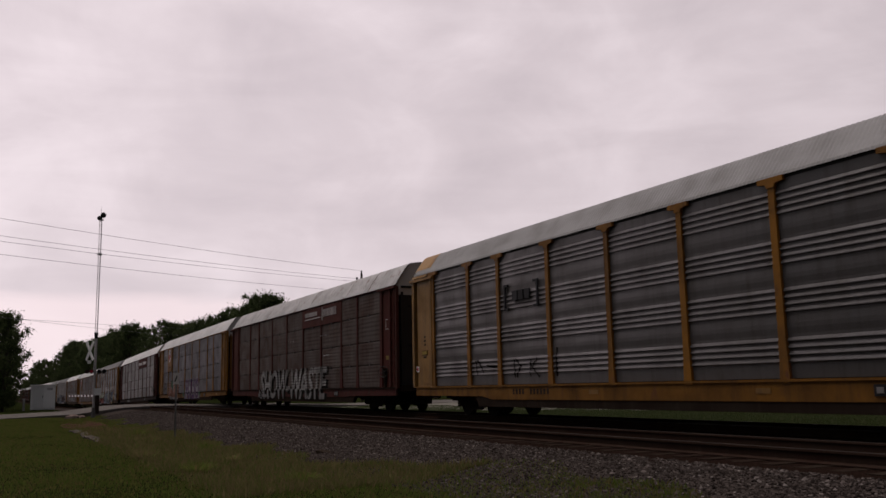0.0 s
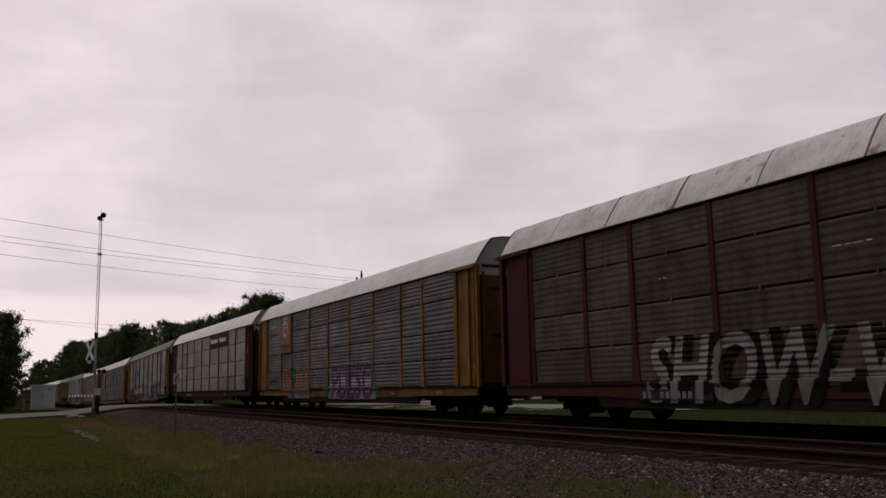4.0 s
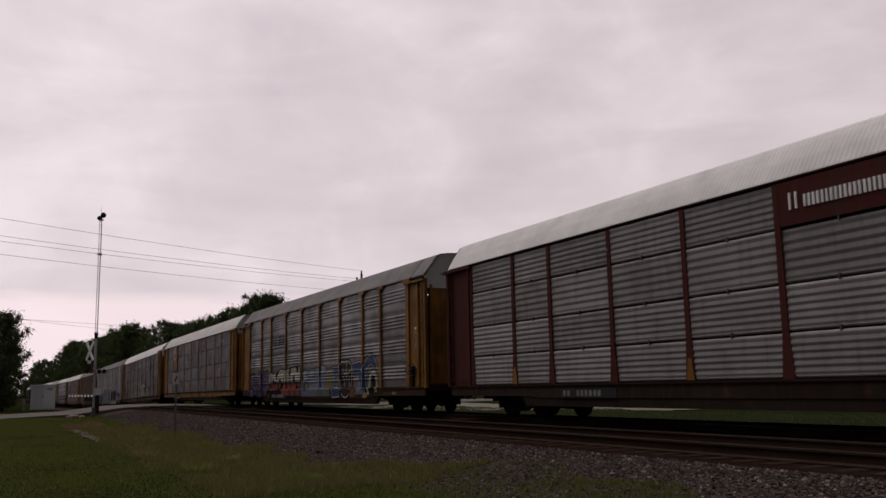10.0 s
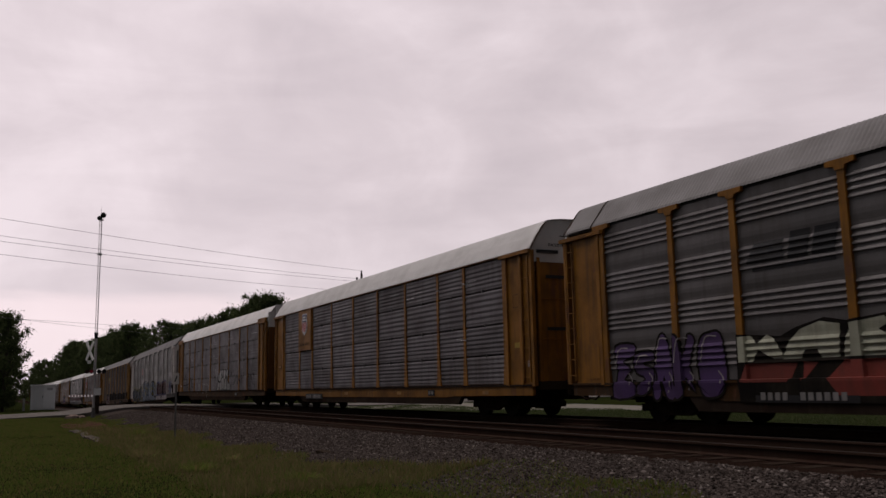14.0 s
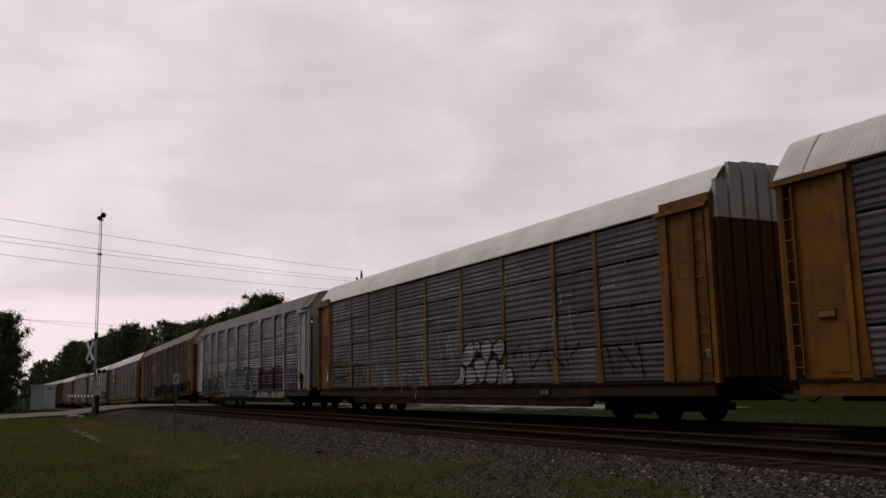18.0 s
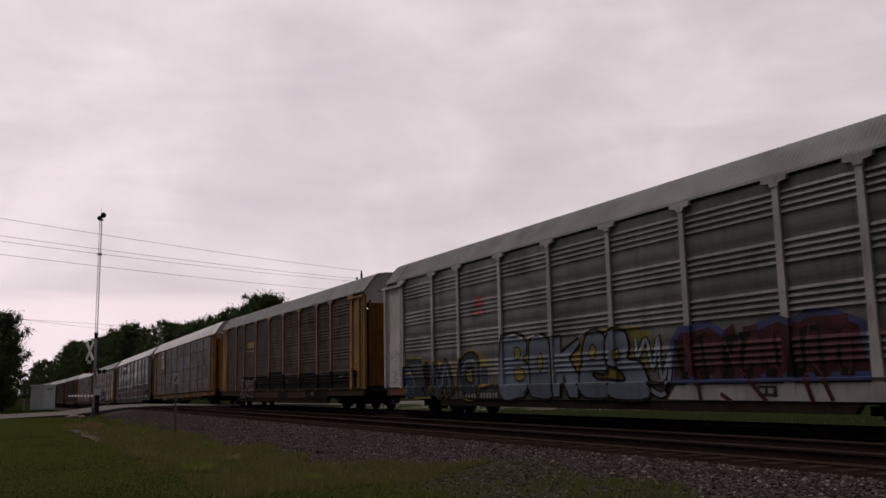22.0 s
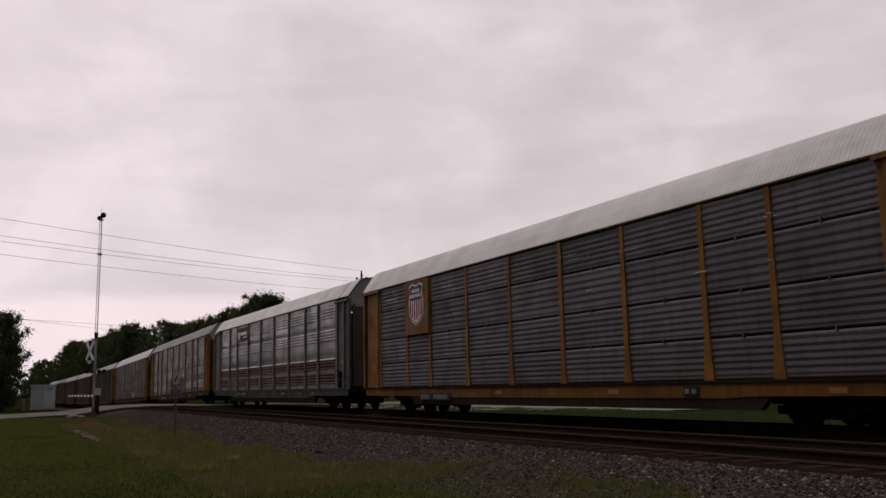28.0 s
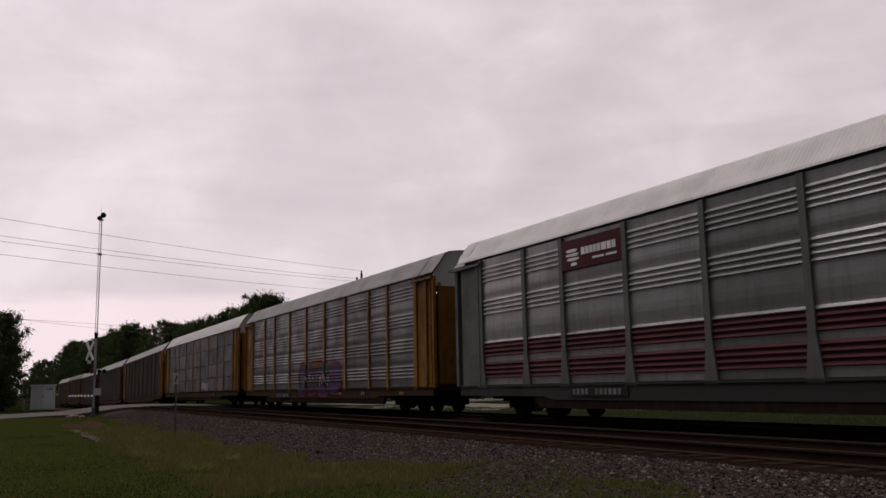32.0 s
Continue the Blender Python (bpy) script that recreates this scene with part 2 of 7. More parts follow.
def grass_material(name, a, b, c, rough=0.95):
    m, n, l, p = nodes_of(name)
    tc = n.new("ShaderNodeTexCoord")
    cols = []
    for scale, detail in ((0.35, 4), (9.0, 6)):
        t = n.new("ShaderNodeTexNoise")
        t.inputs["Scale"].default_value, t.inputs["Detail"].default_value = scale, detail
        l.new(tc.outputs["Object"], t.inputs["Vector"])
        cols.append(t)
    r1 = n.new("ShaderNodeValToRGB")
    r1.color_ramp.elements[0].position, r1.color_ramp.elements[0].color = 0.38, (*a, 1)
    r1.color_ramp.elements[1].position, r1.color_ramp.elements[1].color = 0.62, (*b, 1)
    mx = n.new("ShaderNodeMix")
    mx.data_type = "RGBA"
    mx.inputs["B"].default_value = (*c, 1)
    k = n.new("ShaderNodeMapRange")
    k.inputs["From Min"].default_value, k.inputs["From Max"].default_value = 0.5, 0.7
    l.new(cols[0].outputs["Fac"], r1.inputs["Fac"])
    l.new(cols[1].outputs["Fac"], k.inputs["Value"])
    l.new(k.outputs[0], mx.inputs["Factor"])
    l.new(r1.outputs[0], mx.inputs["A"])
    l.new(mx.outputs["Result"], p.inputs["Base Color"])
    p.inputs["Roughness"].default_value = rough
    p.inputs["Specular IOR Level"].default_value = 0.0
    b_ = n.new("ShaderNodeBump")
    b_.inputs["Distance"].default_value = 0.06
    l.new(cols[1].outputs["Fac"], b_.inputs["Height"])
    l.new(b_.outputs[0], p.inputs["Normal"])
    return m


def island_material(name, stops, rough=0.9, thin=0.0):
    """Colour by loose piece."""
    m, n, l, p = nodes_of(name)
    g = n.new("ShaderNodeNewGeometry")
    r = n.new("ShaderNodeValToRGB")
    e = r.color_ramp.elements
    e[0].position, e[0].color = stops[0][0], (*stops[0][1], 1)
    e[1].position, e[1].color = stops[-1][0], (*stops[-1][1], 1)
    for pos, col in stops[1:-1]:
        e.new(pos).color = (*col, 1)
    l.new(g.outputs["Random Per Island"], r.inputs["Fac"])
    l.new(r.outputs[0], p.inputs["Base Color"])
    p.inputs["Roughness"].default_value = rough
    p.inputs["Specular IOR Level"].default_value = 0.0
    if thin:
        # thin blades and leaves let light through
        tr, ms = n.new("ShaderNodeBsdfTranslucent"), n.new("ShaderNodeMixShader")
        ms.inputs["Fac"].default_value = thin
        l.new(r.outputs[0], tr.inputs["Color"])
        l.new(p.outputs[0], ms.inputs[1])
        l.new(tr.outputs[0], ms.inputs[2])
        l.new(ms.outputs[0], n["Material Output"].inputs["Surface"])
    return m


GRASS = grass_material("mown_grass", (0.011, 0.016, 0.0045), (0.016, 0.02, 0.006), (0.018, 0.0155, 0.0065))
BLADES = island_material("grass_blades", [(0.0, (0.0803, 0.1154, 0.0221)), (0.55, (0.1064, 0.1334, 0.0301)), (0.8, (0.1455, 0.1264, 0.0422)), (1.0, (0.1605, 0.1083, 0.0522))], thin=0.45)
STRAW = island_material("dry_weeds", [(0.0, (0.135, 0.115, 0.048)), (0.55, (0.18, 0.14, 0.068)), (0.78, (0.115, 0.13, 0.038)), (1.0, (0.09, 0.118, 0.028))], thin=0.45)
VERGE = island_material("far_verge_blades", [(0.0, (0.0467, 0.0638, 0.0238)), (0.7, (0.068, 0.085, 0.034)), (1.0, (0.0935, 0.0978, 0.051))], thin=0.4)
STONES = island_material("ballast_stones", [(0.0, (0.022, 0.017, 0.015)), (0.5, (0.055, 0.043, 0.038)), (0.9, (0.1, 0.08, 0.072)), (1.0, (0.19, 0.16, 0.148))])


def gravel_material():
    m, n, l, p = nodes_of("ballast")
    tc = n.new("ShaderNodeTexCoord")
    vo = n.new("ShaderNodeTexVoronoi")
    vo.inputs["Scale"].default_value = 22.0
    l.new(tc.outputs["Object"], vo.inputs["Vector"])
    r = n.new("ShaderNodeValToRGB")
    r.color_ramp.elements[0].color = (0.026, 0.02, 0.018, 1)
    r.color_ramp.elements[1].color = (0.075, 0.06, 0.053, 1)
    hs = n.new("ShaderNodeSeparateColor")
    l.new(vo.outputs["Color"], hs.inputs[0])
    l.new(hs.outputs[0], r.inputs["Fac"])
    # rust-brown grime along the running lines
    sep = n.new("ShaderNodeSeparateXYZ")
    l.new(tc.outputs["Object"], sep.inputs[0])
    no = n.new("ShaderNodeTexNoise")
    no.inputs["Scale"].default_value = 1.5
    l.new(tc.outputs["Object"], no.inputs["Vector"])
    ad = n.new("ShaderNodeMath")
    ad.operation = "MULTIPLY_ADD"
    ad.inputs[1].default_value = 0.5
    l.new(no.outputs["Fac"], ad.inputs[0])
    l.new(sep.outputs["Y"], ad.inputs[2])
    k = n.new("ShaderNodeMapRange")
    k.inputs["From Min"].default_value, k.inputs["From Max"].default_value = -6.1, -5.8
    l.new(ad.outputs[0], k.inputs["Value"])
    mx = n.new("ShaderNodeMix")
    mx.data_type = "RGBA"
    mx.inputs["B"].default_value = (0.018, 0.0105, 0.0078, 1)
    l.new(k.outputs[0], mx.inputs["Factor"])
    l.new(r.outputs[0], mx.inputs["A"])
    l.new(mx.outputs["Result"], p.inputs["Base Color"])
    p.inputs["Roughness"].default_value = 0.95
    p.inputs["Specular IOR Level"].default_value = 0.0
    b = n.new("ShaderNodeBump")
    b.inputs["Distance"].default_value = 0.04
    l.new(vo.outputs["Distance"], b.inputs["Height"])
    l.new(b.outputs[0], p.inputs["Normal"])
    return m


def sheet(name, xs, ys, z, material, label, category, lift=0.0):
    s = Shape()
    s.strip([[(x, y, float(z(x, y)) + lift) for y in ys] for x in xs])
    ob = new(name, s.mesh(name, material, True))
    return tagged(ob, label, category, kind="structure")


far_steps = [-3800, -2000, -1200, -600, -400, -300, -250, -200, -170, -150, -135, -120, -110]
xs = far_steps + list(np.arange(-100, 21, 1.0)) + [30, 60, 120, 300, 1000, 3800]
ys = [-3800, -1000, -300, -100, -50, -30] + list(np.arange(-22, -5, 0.5)) + list(np.arange(-5, 12, 1.0)) + [15, 20, 30, 50, 100, 300, 1000, 3800]
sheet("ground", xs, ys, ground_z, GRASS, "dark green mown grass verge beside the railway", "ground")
sheet("ballast_bed", [-1200, -600, -400, -300, -250, -200, -170, -150, -135, -120, -110] + list(np.arange(-100, 41, 2.0)) + [100, 300], list(np.arange(-9.5, 4.9, 0.2)),
      lambda x, y: ballast_z(y) - sunk(x, y), gravel_material(), "grey crushed-stone railway ballast with rusty brown grime", "ballast")


# ---- tracks ----
RAIL_STEPS = [-1200, -800, -600, -500, -420, -360, -310, -270, -240, -215, -195, -180, -165, -150, -136, 0]


def rail_mesh():
    prof = [(-0.07, -0.17), (0.07, -0.17), (0.07, -0.155), (0.012, -0.13), (0.012, -0.045), (0.037, -0.03), (0.037, -0.004), (0.03, 0.0), (-0.03, 0.0),
            (-0.037, -0.004), (-0.037, -0.03), (-0.012, -0.045), (-0.012, -0.13), (-0.07, -0.155)]
    s = Shape().strip([[(x, y, z - float(drop(x + 60))) for y, z in prof] for x in RAIL_STEPS], True)
    return s.mesh("rail", RAIL_RUST)


def railway(name, yc, level, label, ties):
    track = thing(name, label, "railway track", kind="structure", at=pose(60, yc, level))
    rail = cached("rail", lambda: rail_mesh())
    head = cached("head", lambda: Shape().strip([[(x, y, z - float(drop(x + 60))) for y, z in ((-0.027, 0.0), (0.027, 0.0), (0.027, 0.003), (-0.027, 0.003))] for x in RAIL_STEPS], True).mesh("rail_head", RAIL_TOP))
    for side in (-0.755, 0.755):
        part("rail", rail, track, (0, side, 0))
        part("rail_head", head, track, (0, side, 0), "worn bright running surface")
    tie = cached("tie", lambda: Shape().box(-0.115, 0.115, -1.3, 1.3, -0.33, -0.168).mesh("tie", TIE))
    rng = random.Random(5)
    for i in range(ties):
        ob = part("tie", tie, track, (-63 - 0.54 * i, rng.uniform(-0.04, 0.04), rng.uniform(-0.008, 0) - float(drop(-3 - 0.54 * i))))
        ob.rotation_euler.z = rng.uniform(-0.02, 0.02)
    s = Shape()
    for i in range(ties, ties + 500):
        x = -63 - 0.54 * i
        s.box(x - 0.115, x + 0.115, -1.3, 1.3, -0.33 - float(drop(x + 60)), -0.168 - float(drop(x + 60)))
    tagged(part("tie_run", s.mesh("tie_run", TIE), track), kind="stuff")
    return track


railway("railway_track_near", -4.2, 0.0, "rusty empty railway track on dark timber ties", 140)
railway("railway_track_far", 1.55, -0.12, "railway track under the passing train", 90)


# ---- loose stones and grass ----
def scatter_mesh(name, verts, faces, material):
    me = bpy.data.meshes.new(name)
    me.from_pydata(verts.reshape(-1, 3).tolist(), [], faces.tolist())
    me.materials.append(material)
    return me


def stones(count, seed):
    rng = np.random.default_rng(seed)
    x = -3 - 52 * rng.random(count) ** 1.7
    y = rng.uniform(-9.05, -5.85, count)
    stray = rng.random(count) < 0.05
    y = np.where(stray, y - rng.random(count) * 0.7, y)
    size = rng.uniform(0.01, 0.027, count) * (1 + 0.5 * (rng.random(count) < 0.08))
    base = np.array([(1, 0, 0), (-1, 0, 0), (0, 1, 0), (0, -1, 0), (0, 0, 1), (0, 0, -1)], float)
    tri = np.array([(0, 2, 4), (2, 1, 4), (1, 3, 4), (3, 0, 4), (2, 0, 5), (1, 2, 5), (3, 1, 5), (0, 3, 5)])
    v = base[None] * rng.uniform(0.6, 1.25, (count, 6, 1)) + rng.normal(0, 0.18, (count, 6, 3))
    a = rng.uniform(0, 6.28, count)
    c, s_ = np.cos(a)[:, None], np.sin(a)[:, None]
    vx, vy = v[:, :, 0] * c - v[:, :, 1] * s_, v[:, :, 0] * s_ + v[:, :, 1] * c
    v = np.stack([vx, vy, v[:, :, 2] * 0.7], -1) * size[:, None, None]
    z = np.maximum(ballast_z(y), ground_z(x, y))
    v += np.stack([x, y, z + 0.3 * size], -1)[:, None]
    f = tri[None] + 6 * np.arange(count)[:, None, None]
    return scatter_mesh("stones", v, f.reshape(-1, 3), STONES)


tagged(new("ballast_stones", stones(58000, 3)), "loose grey crushed stones along the track shoulder", "stones", kind="stuff")


def blades(count, seed, xr, yr, h, material, clump=0.0, name="blades"):
    rng = np.random.default_rng(seed)
    x = xr[1] - (xr[1] - xr[0]) * rng.random(count) ** 1.5
    y = rng.uniform(yr[0], yr[1] + 0.2 * np.clip(x + 17, 0, 6.0) * (yr[1] < 0), count)
    if clump:
        # gather part of the blades into loose tufts
        m = count // 40
        tx, ty = xr[1] - (xr[1] - xr[0]) * rng.random(m) ** 1.5, rng.uniform(yr[0], yr[1], m)
        pick = rng.integers(0, m, count)
        tuft = rng.random(count) < 0.25
        x = np.where(tuft, tx[pick] + rng.normal(0, clump * 0.3, count), x)
        y = np.where(tuft, ty[pick] + rng.normal(0, clump * 0.3, count), y)
    edge = yr[1] - 0.5 + 0.2 * np.clip(x + 17, 0, 6.0) * (yr[1] < 0) - 0.3 * np.sin(x * 0.7) - 0.25 * np.sin(x * 1.9 + 1) - 0.25 * rng.random(count)
    y = np.minimum(y, edge - 0.9 * rng.random(count) ** 3 * (y > edge))
    hh = rng.uniform(h[0], h[1], count) * (0.9 + 0.25 * np.sin(x * 1.3) * np.cos(y * 1.7))
    a = rng.uniform(0, 6.28, count)
    w = rng.uniform(0.006, 0.014, count) * (1 + np.abs(x) / 30)
    lean = rng.normal(0, 0.35, (count, 2)) * hh[:, None]
    z = np.maximum(ground_z(x, y), ballast_z(y)) - 0.02
    p0 = np.stack([x - w * np.cos(a), y - w * np.sin(a), z], -1)
    p1 = np.stack([x + w * np.cos(a), y + w * np.sin(a), z], -1)
    p2 = np.stack([x + lean[:, 0], y + lean[:, 1], z + hh], -1)
    v = np.stack([p0, p1, p2], 1)
    f = np.arange(3 * count).reshape(-1, 3)
    return scatter_mesh(name, v, f, material)


tagged(new("grass", blades(230000, 11, (-75, -6), (-14.6, -8.0), (0.035, 0.085), BLADES, 0.3)), "short dark green grass with brown patches", "grass", kind="stuff")
tagged(new("far_verge_grass", blades(150000, 13, (-85, 6), (4.3, 15.0), (0.05, 0.14), VERGE, 0.3)), "green grass verge beyond the train", "grass", kind="stuff")
tagged(new("weeds", blades(30000, 12, (-38, -12), (-11.4, -8.1), (0.05, 0.19), STRAW, 0.6)), "tall dry brown weeds along the ballast edge", "weeds", kind="stuff")


def weed_clump(x, y, h, spread, count, seed):
    """A bushy weed: leaning blades from one root and a few tall stalks."""
    rng = np.random.default_rng(seed)
    a = rng.uniform(0, 6.28, count)
    reach = spread * rng.random(count)
    hh = h * rng.uniform(0.4, 1.0, count)
    hh[:4] *= 1.7
    w = rng.uniform(0.008, 0.02, count)
    z = float(max(ground_z(x, y), ballast_z(y))) - 0.02
    bx, by = x + 0.3 * reach * np.cos(a), y + 0.3 * reach * np.sin(a)
    base = np.full(count, z)
    v = np.stack([np.stack([bx - w * np.sin(a), by + w * np.cos(a), base], -1), np.stack([bx + w * np.sin(a), by - w * np.cos(a), base], -1),
                  np.stack([x + reach * np.cos(a), y + reach * np.sin(a), base + hh], -1)], 1)
    ob = new("weed_clump", scatter_mesh("weed_clump", v, np.arange(3 * count).reshape(-1, 3), STRAW if seed % 2 else BLADES))
    tagged(ob, "bushy olive weed standing above the grass", "weed", group="weeds in the verge")


for i, (x, y, h, spread, count) in enumerate(((-20.1, -11.2, 0.42, 0.4, 130), (-16.2, -10.9, 0.3, 0.45, 150), (-25.5, -10.3, 0.35, 0.35, 110), (-13.4, -9.9, 0.25, 0.4, 130), (-18.2, -9.8, 0.3, 0.35, 110), (-30.5, -9.9, 0.4, 0.4, 110), (-15.0, -8.9, 0.26, 0.4, 120), (-22.4, -9.4, 0.3, 0.35, 100))):
    weed_clump(x, y, 0.75 * h, 1.2 * spread, 2 * count, 71 + i)


# ---- road and crossing ----
def road():
    s = Shape()
    rows = []
    for y, z, x0, x1 in ((-90, -0.6, -48, -60), (-30, -0.52, -54, -66), (-13.6, -0.44, -57.2, -69), (-9.5, -0.34, -58.6, -70), (-6.6, -0.03, -59.6, -71), (-5.06, 0.004, -60.1, -71.5),
                         (-3.3, 0.004, -60.6, -72), (0.7, -0.116, -61.8, -73), (2.4, -0.116, -62.3, -73.5), (5.0, -0.14, -63, -74), (12, -0.44, -65, -76), (60, -0.46, -80, -91)):
        rows.append([(x0, y, z - 0.3), (x0, y, z), ((x0 + x1) / 2, y, z + 0.03), (x1, y, z), (x1, y, z - 0.3)])
    s.strip(rows)
    tagged(new("road", s.mesh("road", ROAD)), "pale worn concrete road ramping over the level crossing", "road", kind="structure")


road()


def far_lane():
    """A pale gravel lane that turns off the road and runs on beyond the far verge, its edge broken by grass."""
    rng = random.Random(31)
    s = Shape()
    rows = []
    for i in range(26):
        x = -78 + 1.75 * i
        y0 = 8.6 + 6.5 * float(smoothstep(-52, -34, x)) + rng.uniform(-0.35, 0.35)
        y1 = 21.0 + rng.uniform(-0.3, 0.3)
        rows.append([(x, y0 + (y1 - y0) * q, float(ground_z(x, y0 + (y1 - y0) * q)) + (0.03 if 0 < q < 1 else -0.05)) for q in (0, 0.03, 0.25, 0.5, 0.75, 0.97, 1)])
    s.strip(rows)
    tagged(new("gravel_lane", s.mesh("gravel_lane", paint("pale_gravel", (0.19, 0.175, 0.15), 0.95, amount=0.4, bump=0.04, gloss=0.0), True)), "pale gravel lane beyond the far grass verge", "lane", kind="structure")


far_lane()


def bar_box(s, p, q, w, h):
    """A straight bar of rectangular section between two points."""
    p, q = Vector(p), Vector(q)
    d = (q - p).normalized()
    u = d.cross(Vector((0, 0, 1)))
    u = (u if u.length > 1e-4 else Vector((1, 0, 0))).normalized() * w / 2
    k = d.cross(u).normalized() * h / 2
    s.strip([[c - u - k, c + u - k, c + u + k, c - u + k] for c in (p, q)], True)
    i = len(s.v) - 8
    s.f += [(i + 3, i + 2, i + 1, i), (i + 4, i + 5, i + 6, i + 7)]
    return s


def glow(name, colour, power):
    m, n, l, p = nodes_of(name)
    p.inputs["Base Color"].default_value = (*colour, 1)
    p.inputs["Emission Color"].default_value = (*colour, 1)
    p.inputs["Emission Strength"].default_value = power
    return m


RED_LAMP = glow("red_lamp", (0.3, 0.012, 0.03), 0.06)


def crossing_signal(at):
    t = thing("crossing_signal", "grey steel level-crossing mast with white crossbuck and red flashing lights", "crossing signal", at=at)
    part("base", Shape().tube((0, 0, -0.25), (0, 0, 0.45), 0.14, 0.1, 10).mesh("base", SILVER), t)
    part("mast", Shape().tube((0, 0, 0), (0, 0, 4.45), 0.065, 0.065, 10).mesh("mast", POLE_STEEL), t)
    part("cap", Shape().tube((0, 0, 4.4), (0, 0, 4.75), 0.09, 0.12, 10).mesh("cap", BLACK), t)
    part("junction_box", Shape().box(-0.16, 0.16, 0.0, 0.36, 1.15, 1.55).mesh("junction_box", CABINET), t)
    for a in (-1, 1):
        s = bar_box(Shape(), (0.1 - 0.3, -0.31 - 0.2, 3.68 - a * 0.53), (0.1 + 0.3, -0.31 + 0.2, 3.68 + a * 0.53), 0.02, 0.2)
        part("crossbuck_board", s.mesh("crossbuck_board", SHIELD_WHITE), t, label="white crossbuck board")
    part("track_sign", Shape().box(0.08, 0.1, -0.42, -0.22, 2.95, 3.15).mesh("track_sign", SHIELD_WHITE), t, label="small white plate below the crossbuck")
    part("crossarm", bar_box(Shape(), (0, -0.5, 2.5), (0, 0.6, 2.5), 0.05, 0.05).mesh("crossarm", POLE_STEEL), t)
    for y in (-0.42, -0.18, 0.24, 0.5):
        light = part("flasher", Shape().tube((0.0, y, 2.5), (0.1, y, 2.5), 0.125, 0.125, 14).tube((0.1, y, 2.5), (0.3, y, 2.53), 0.11, 0.1, 14, False).mesh("flasher", BLACK), t, label="black hooded flasher")
        part("lens", Shape().tube((0.095, y, 2.5), (0.11, y, 2.5), 0.095, 0.095, 12).mesh("lens", RED_LAMP if y == -0.18 else MAROON if y < 0 else BLACK), light, label="red lens")
    return t


crossing_signal(pose(-55.36, -8.84, -0.38, 0, 0, -8))


def gate(at):
    t = thing("crossing_gate", "lowered red and white striped level-crossing gate", "barrier", at=at)
    part("gate_post", Shape().box(-0.2, 0.2, -0.15, 0.15, 0, 1.25).mesh("gate_post", UNDER), t)
    for i in range(16):
        x = -0.3 - 0.55 * i
        part("stripe", Shape().box(x - 0.55, x, -0.03, 0.03, 0.98, 1.1).mesh("stripe", SHIELD_WHITE if i % 2 else MAROON), t)
    return t


gate(pose(-56.6, -8.6, -0.3, 0, 0, 5))


def cabinet(at):
    t = thing("equipment_cabinet", "pale aluminium railway equipment cabinet on a low base", "cabinet", at=at)
    part("body", Shape().box(-1.0, 1.0, -1.0, 1.0, 0.1, 2.2).mesh("body", CABINET), t)
    part("roof", Shape().box(-1.08, 1.08, -1.08, 1.08, 2.2, 2.29).mesh("roof", CABINET), t)
    part("base", Shape().box(-0.95, 0.95, -1.05, 1.05, -0.35, 0.1).mesh("base", CONCRETE), t)
    d = part("door", Shape().box(1.0, 1.03, -0.85, 0.05, 0.2, 2.2).mesh("door", CABINET), t)
    part("handle", Shape().box(1.03, 1.06, -0.05, -0.01, 1.1, 1.3).mesh("handle", BLACK), d)
    part("door", Shape().box(1.0, 1.03, 0.08, 0.95, 0.2, 2.2).mesh("door", CABINET), t)
    part("vent", Shape().box(1.03, 1.045, 0.3, 0.75, 1.8, 2.0).mesh("vent", POLE_STEEL), t)
    return t


cabinet(pose(-88.6, -9.9, -0.55, 0, 0, -3))


def small_sign(at):
    t = thing("track_marker_sign", "small white marker plate on a thin steel post", "sign", at=at)
    part("post", Shape().box(-0.03, 0.03, -0.02, 0.02, -0.3, 2.05).mesh("post", SILVER), t)
    plate = part("plate", Shape().box(0.03, 0.045, -0.09, 0.09, 1.72, 2.06).mesh("plate", WHITE), t)
    part("mark", bar_box(Shape(), (0.049, -0.03, 1.8), (0.049, 0.03, 1.98), 0.006, 0.035).mesh("mark", BLACK), plate, label="dark diagonal stroke")
    return t


small_sign(pose(-28.1, -9.15, -0.62, 0, 0, -22))

OLD_KERB = paint("mossy_concrete", (0.085, 0.072, 0.063), 0.95, amount=0.5, bump=0.05, gloss=0.0)
for at, turn, size in ((-35.0, 4, 0.75), (-32.3, -3, 0.85), (-29.2, 2, 0.95)):
    s_ = Shape()
    s_.poly([(size * x, z) for x, z in ((-1.6, -0.15), (1.55, -0.15), (1.6, 0.08), (0.9, 0.12), (0.4, 0.09), (-0.3, 0.13), (-1.0, 0.1), (-1.5, 0.11))], -0.14, 0.28)
    slab = new("concrete_slab", s_.mesh("concrete_slab", OLD_KERB))
    slab.matrix_basis = pose(at, -11.3, float(ground_z(at, -11.3)) - 0.05, turn, 1.0, turn)
    tagged(slab, "broken pale concrete strip lying in the grass", "concrete slab", group="broken kerb pieces")
rng_ = random.Random(8)
s_ = Shape()
ring = [(-41 + 9.5 * math.cos(a) * rng_.uniform(0.75, 1.1), -10.3 + 1.15 * math.sin(a) * rng_.uniform(0.6, 1.1)) for a in (2 * math.pi * i / 26 for i in range(26))]
s_.v = [(-41, -10.3, float(ground_z(-41, -10.3)) + 0.03)] + [(x, y, float(ground_z(x, y)) + 0.025) for x, y in ring]
s_.f = [(0, 1 + i, 1 + (i + 1) % 26) for i in range(26)]
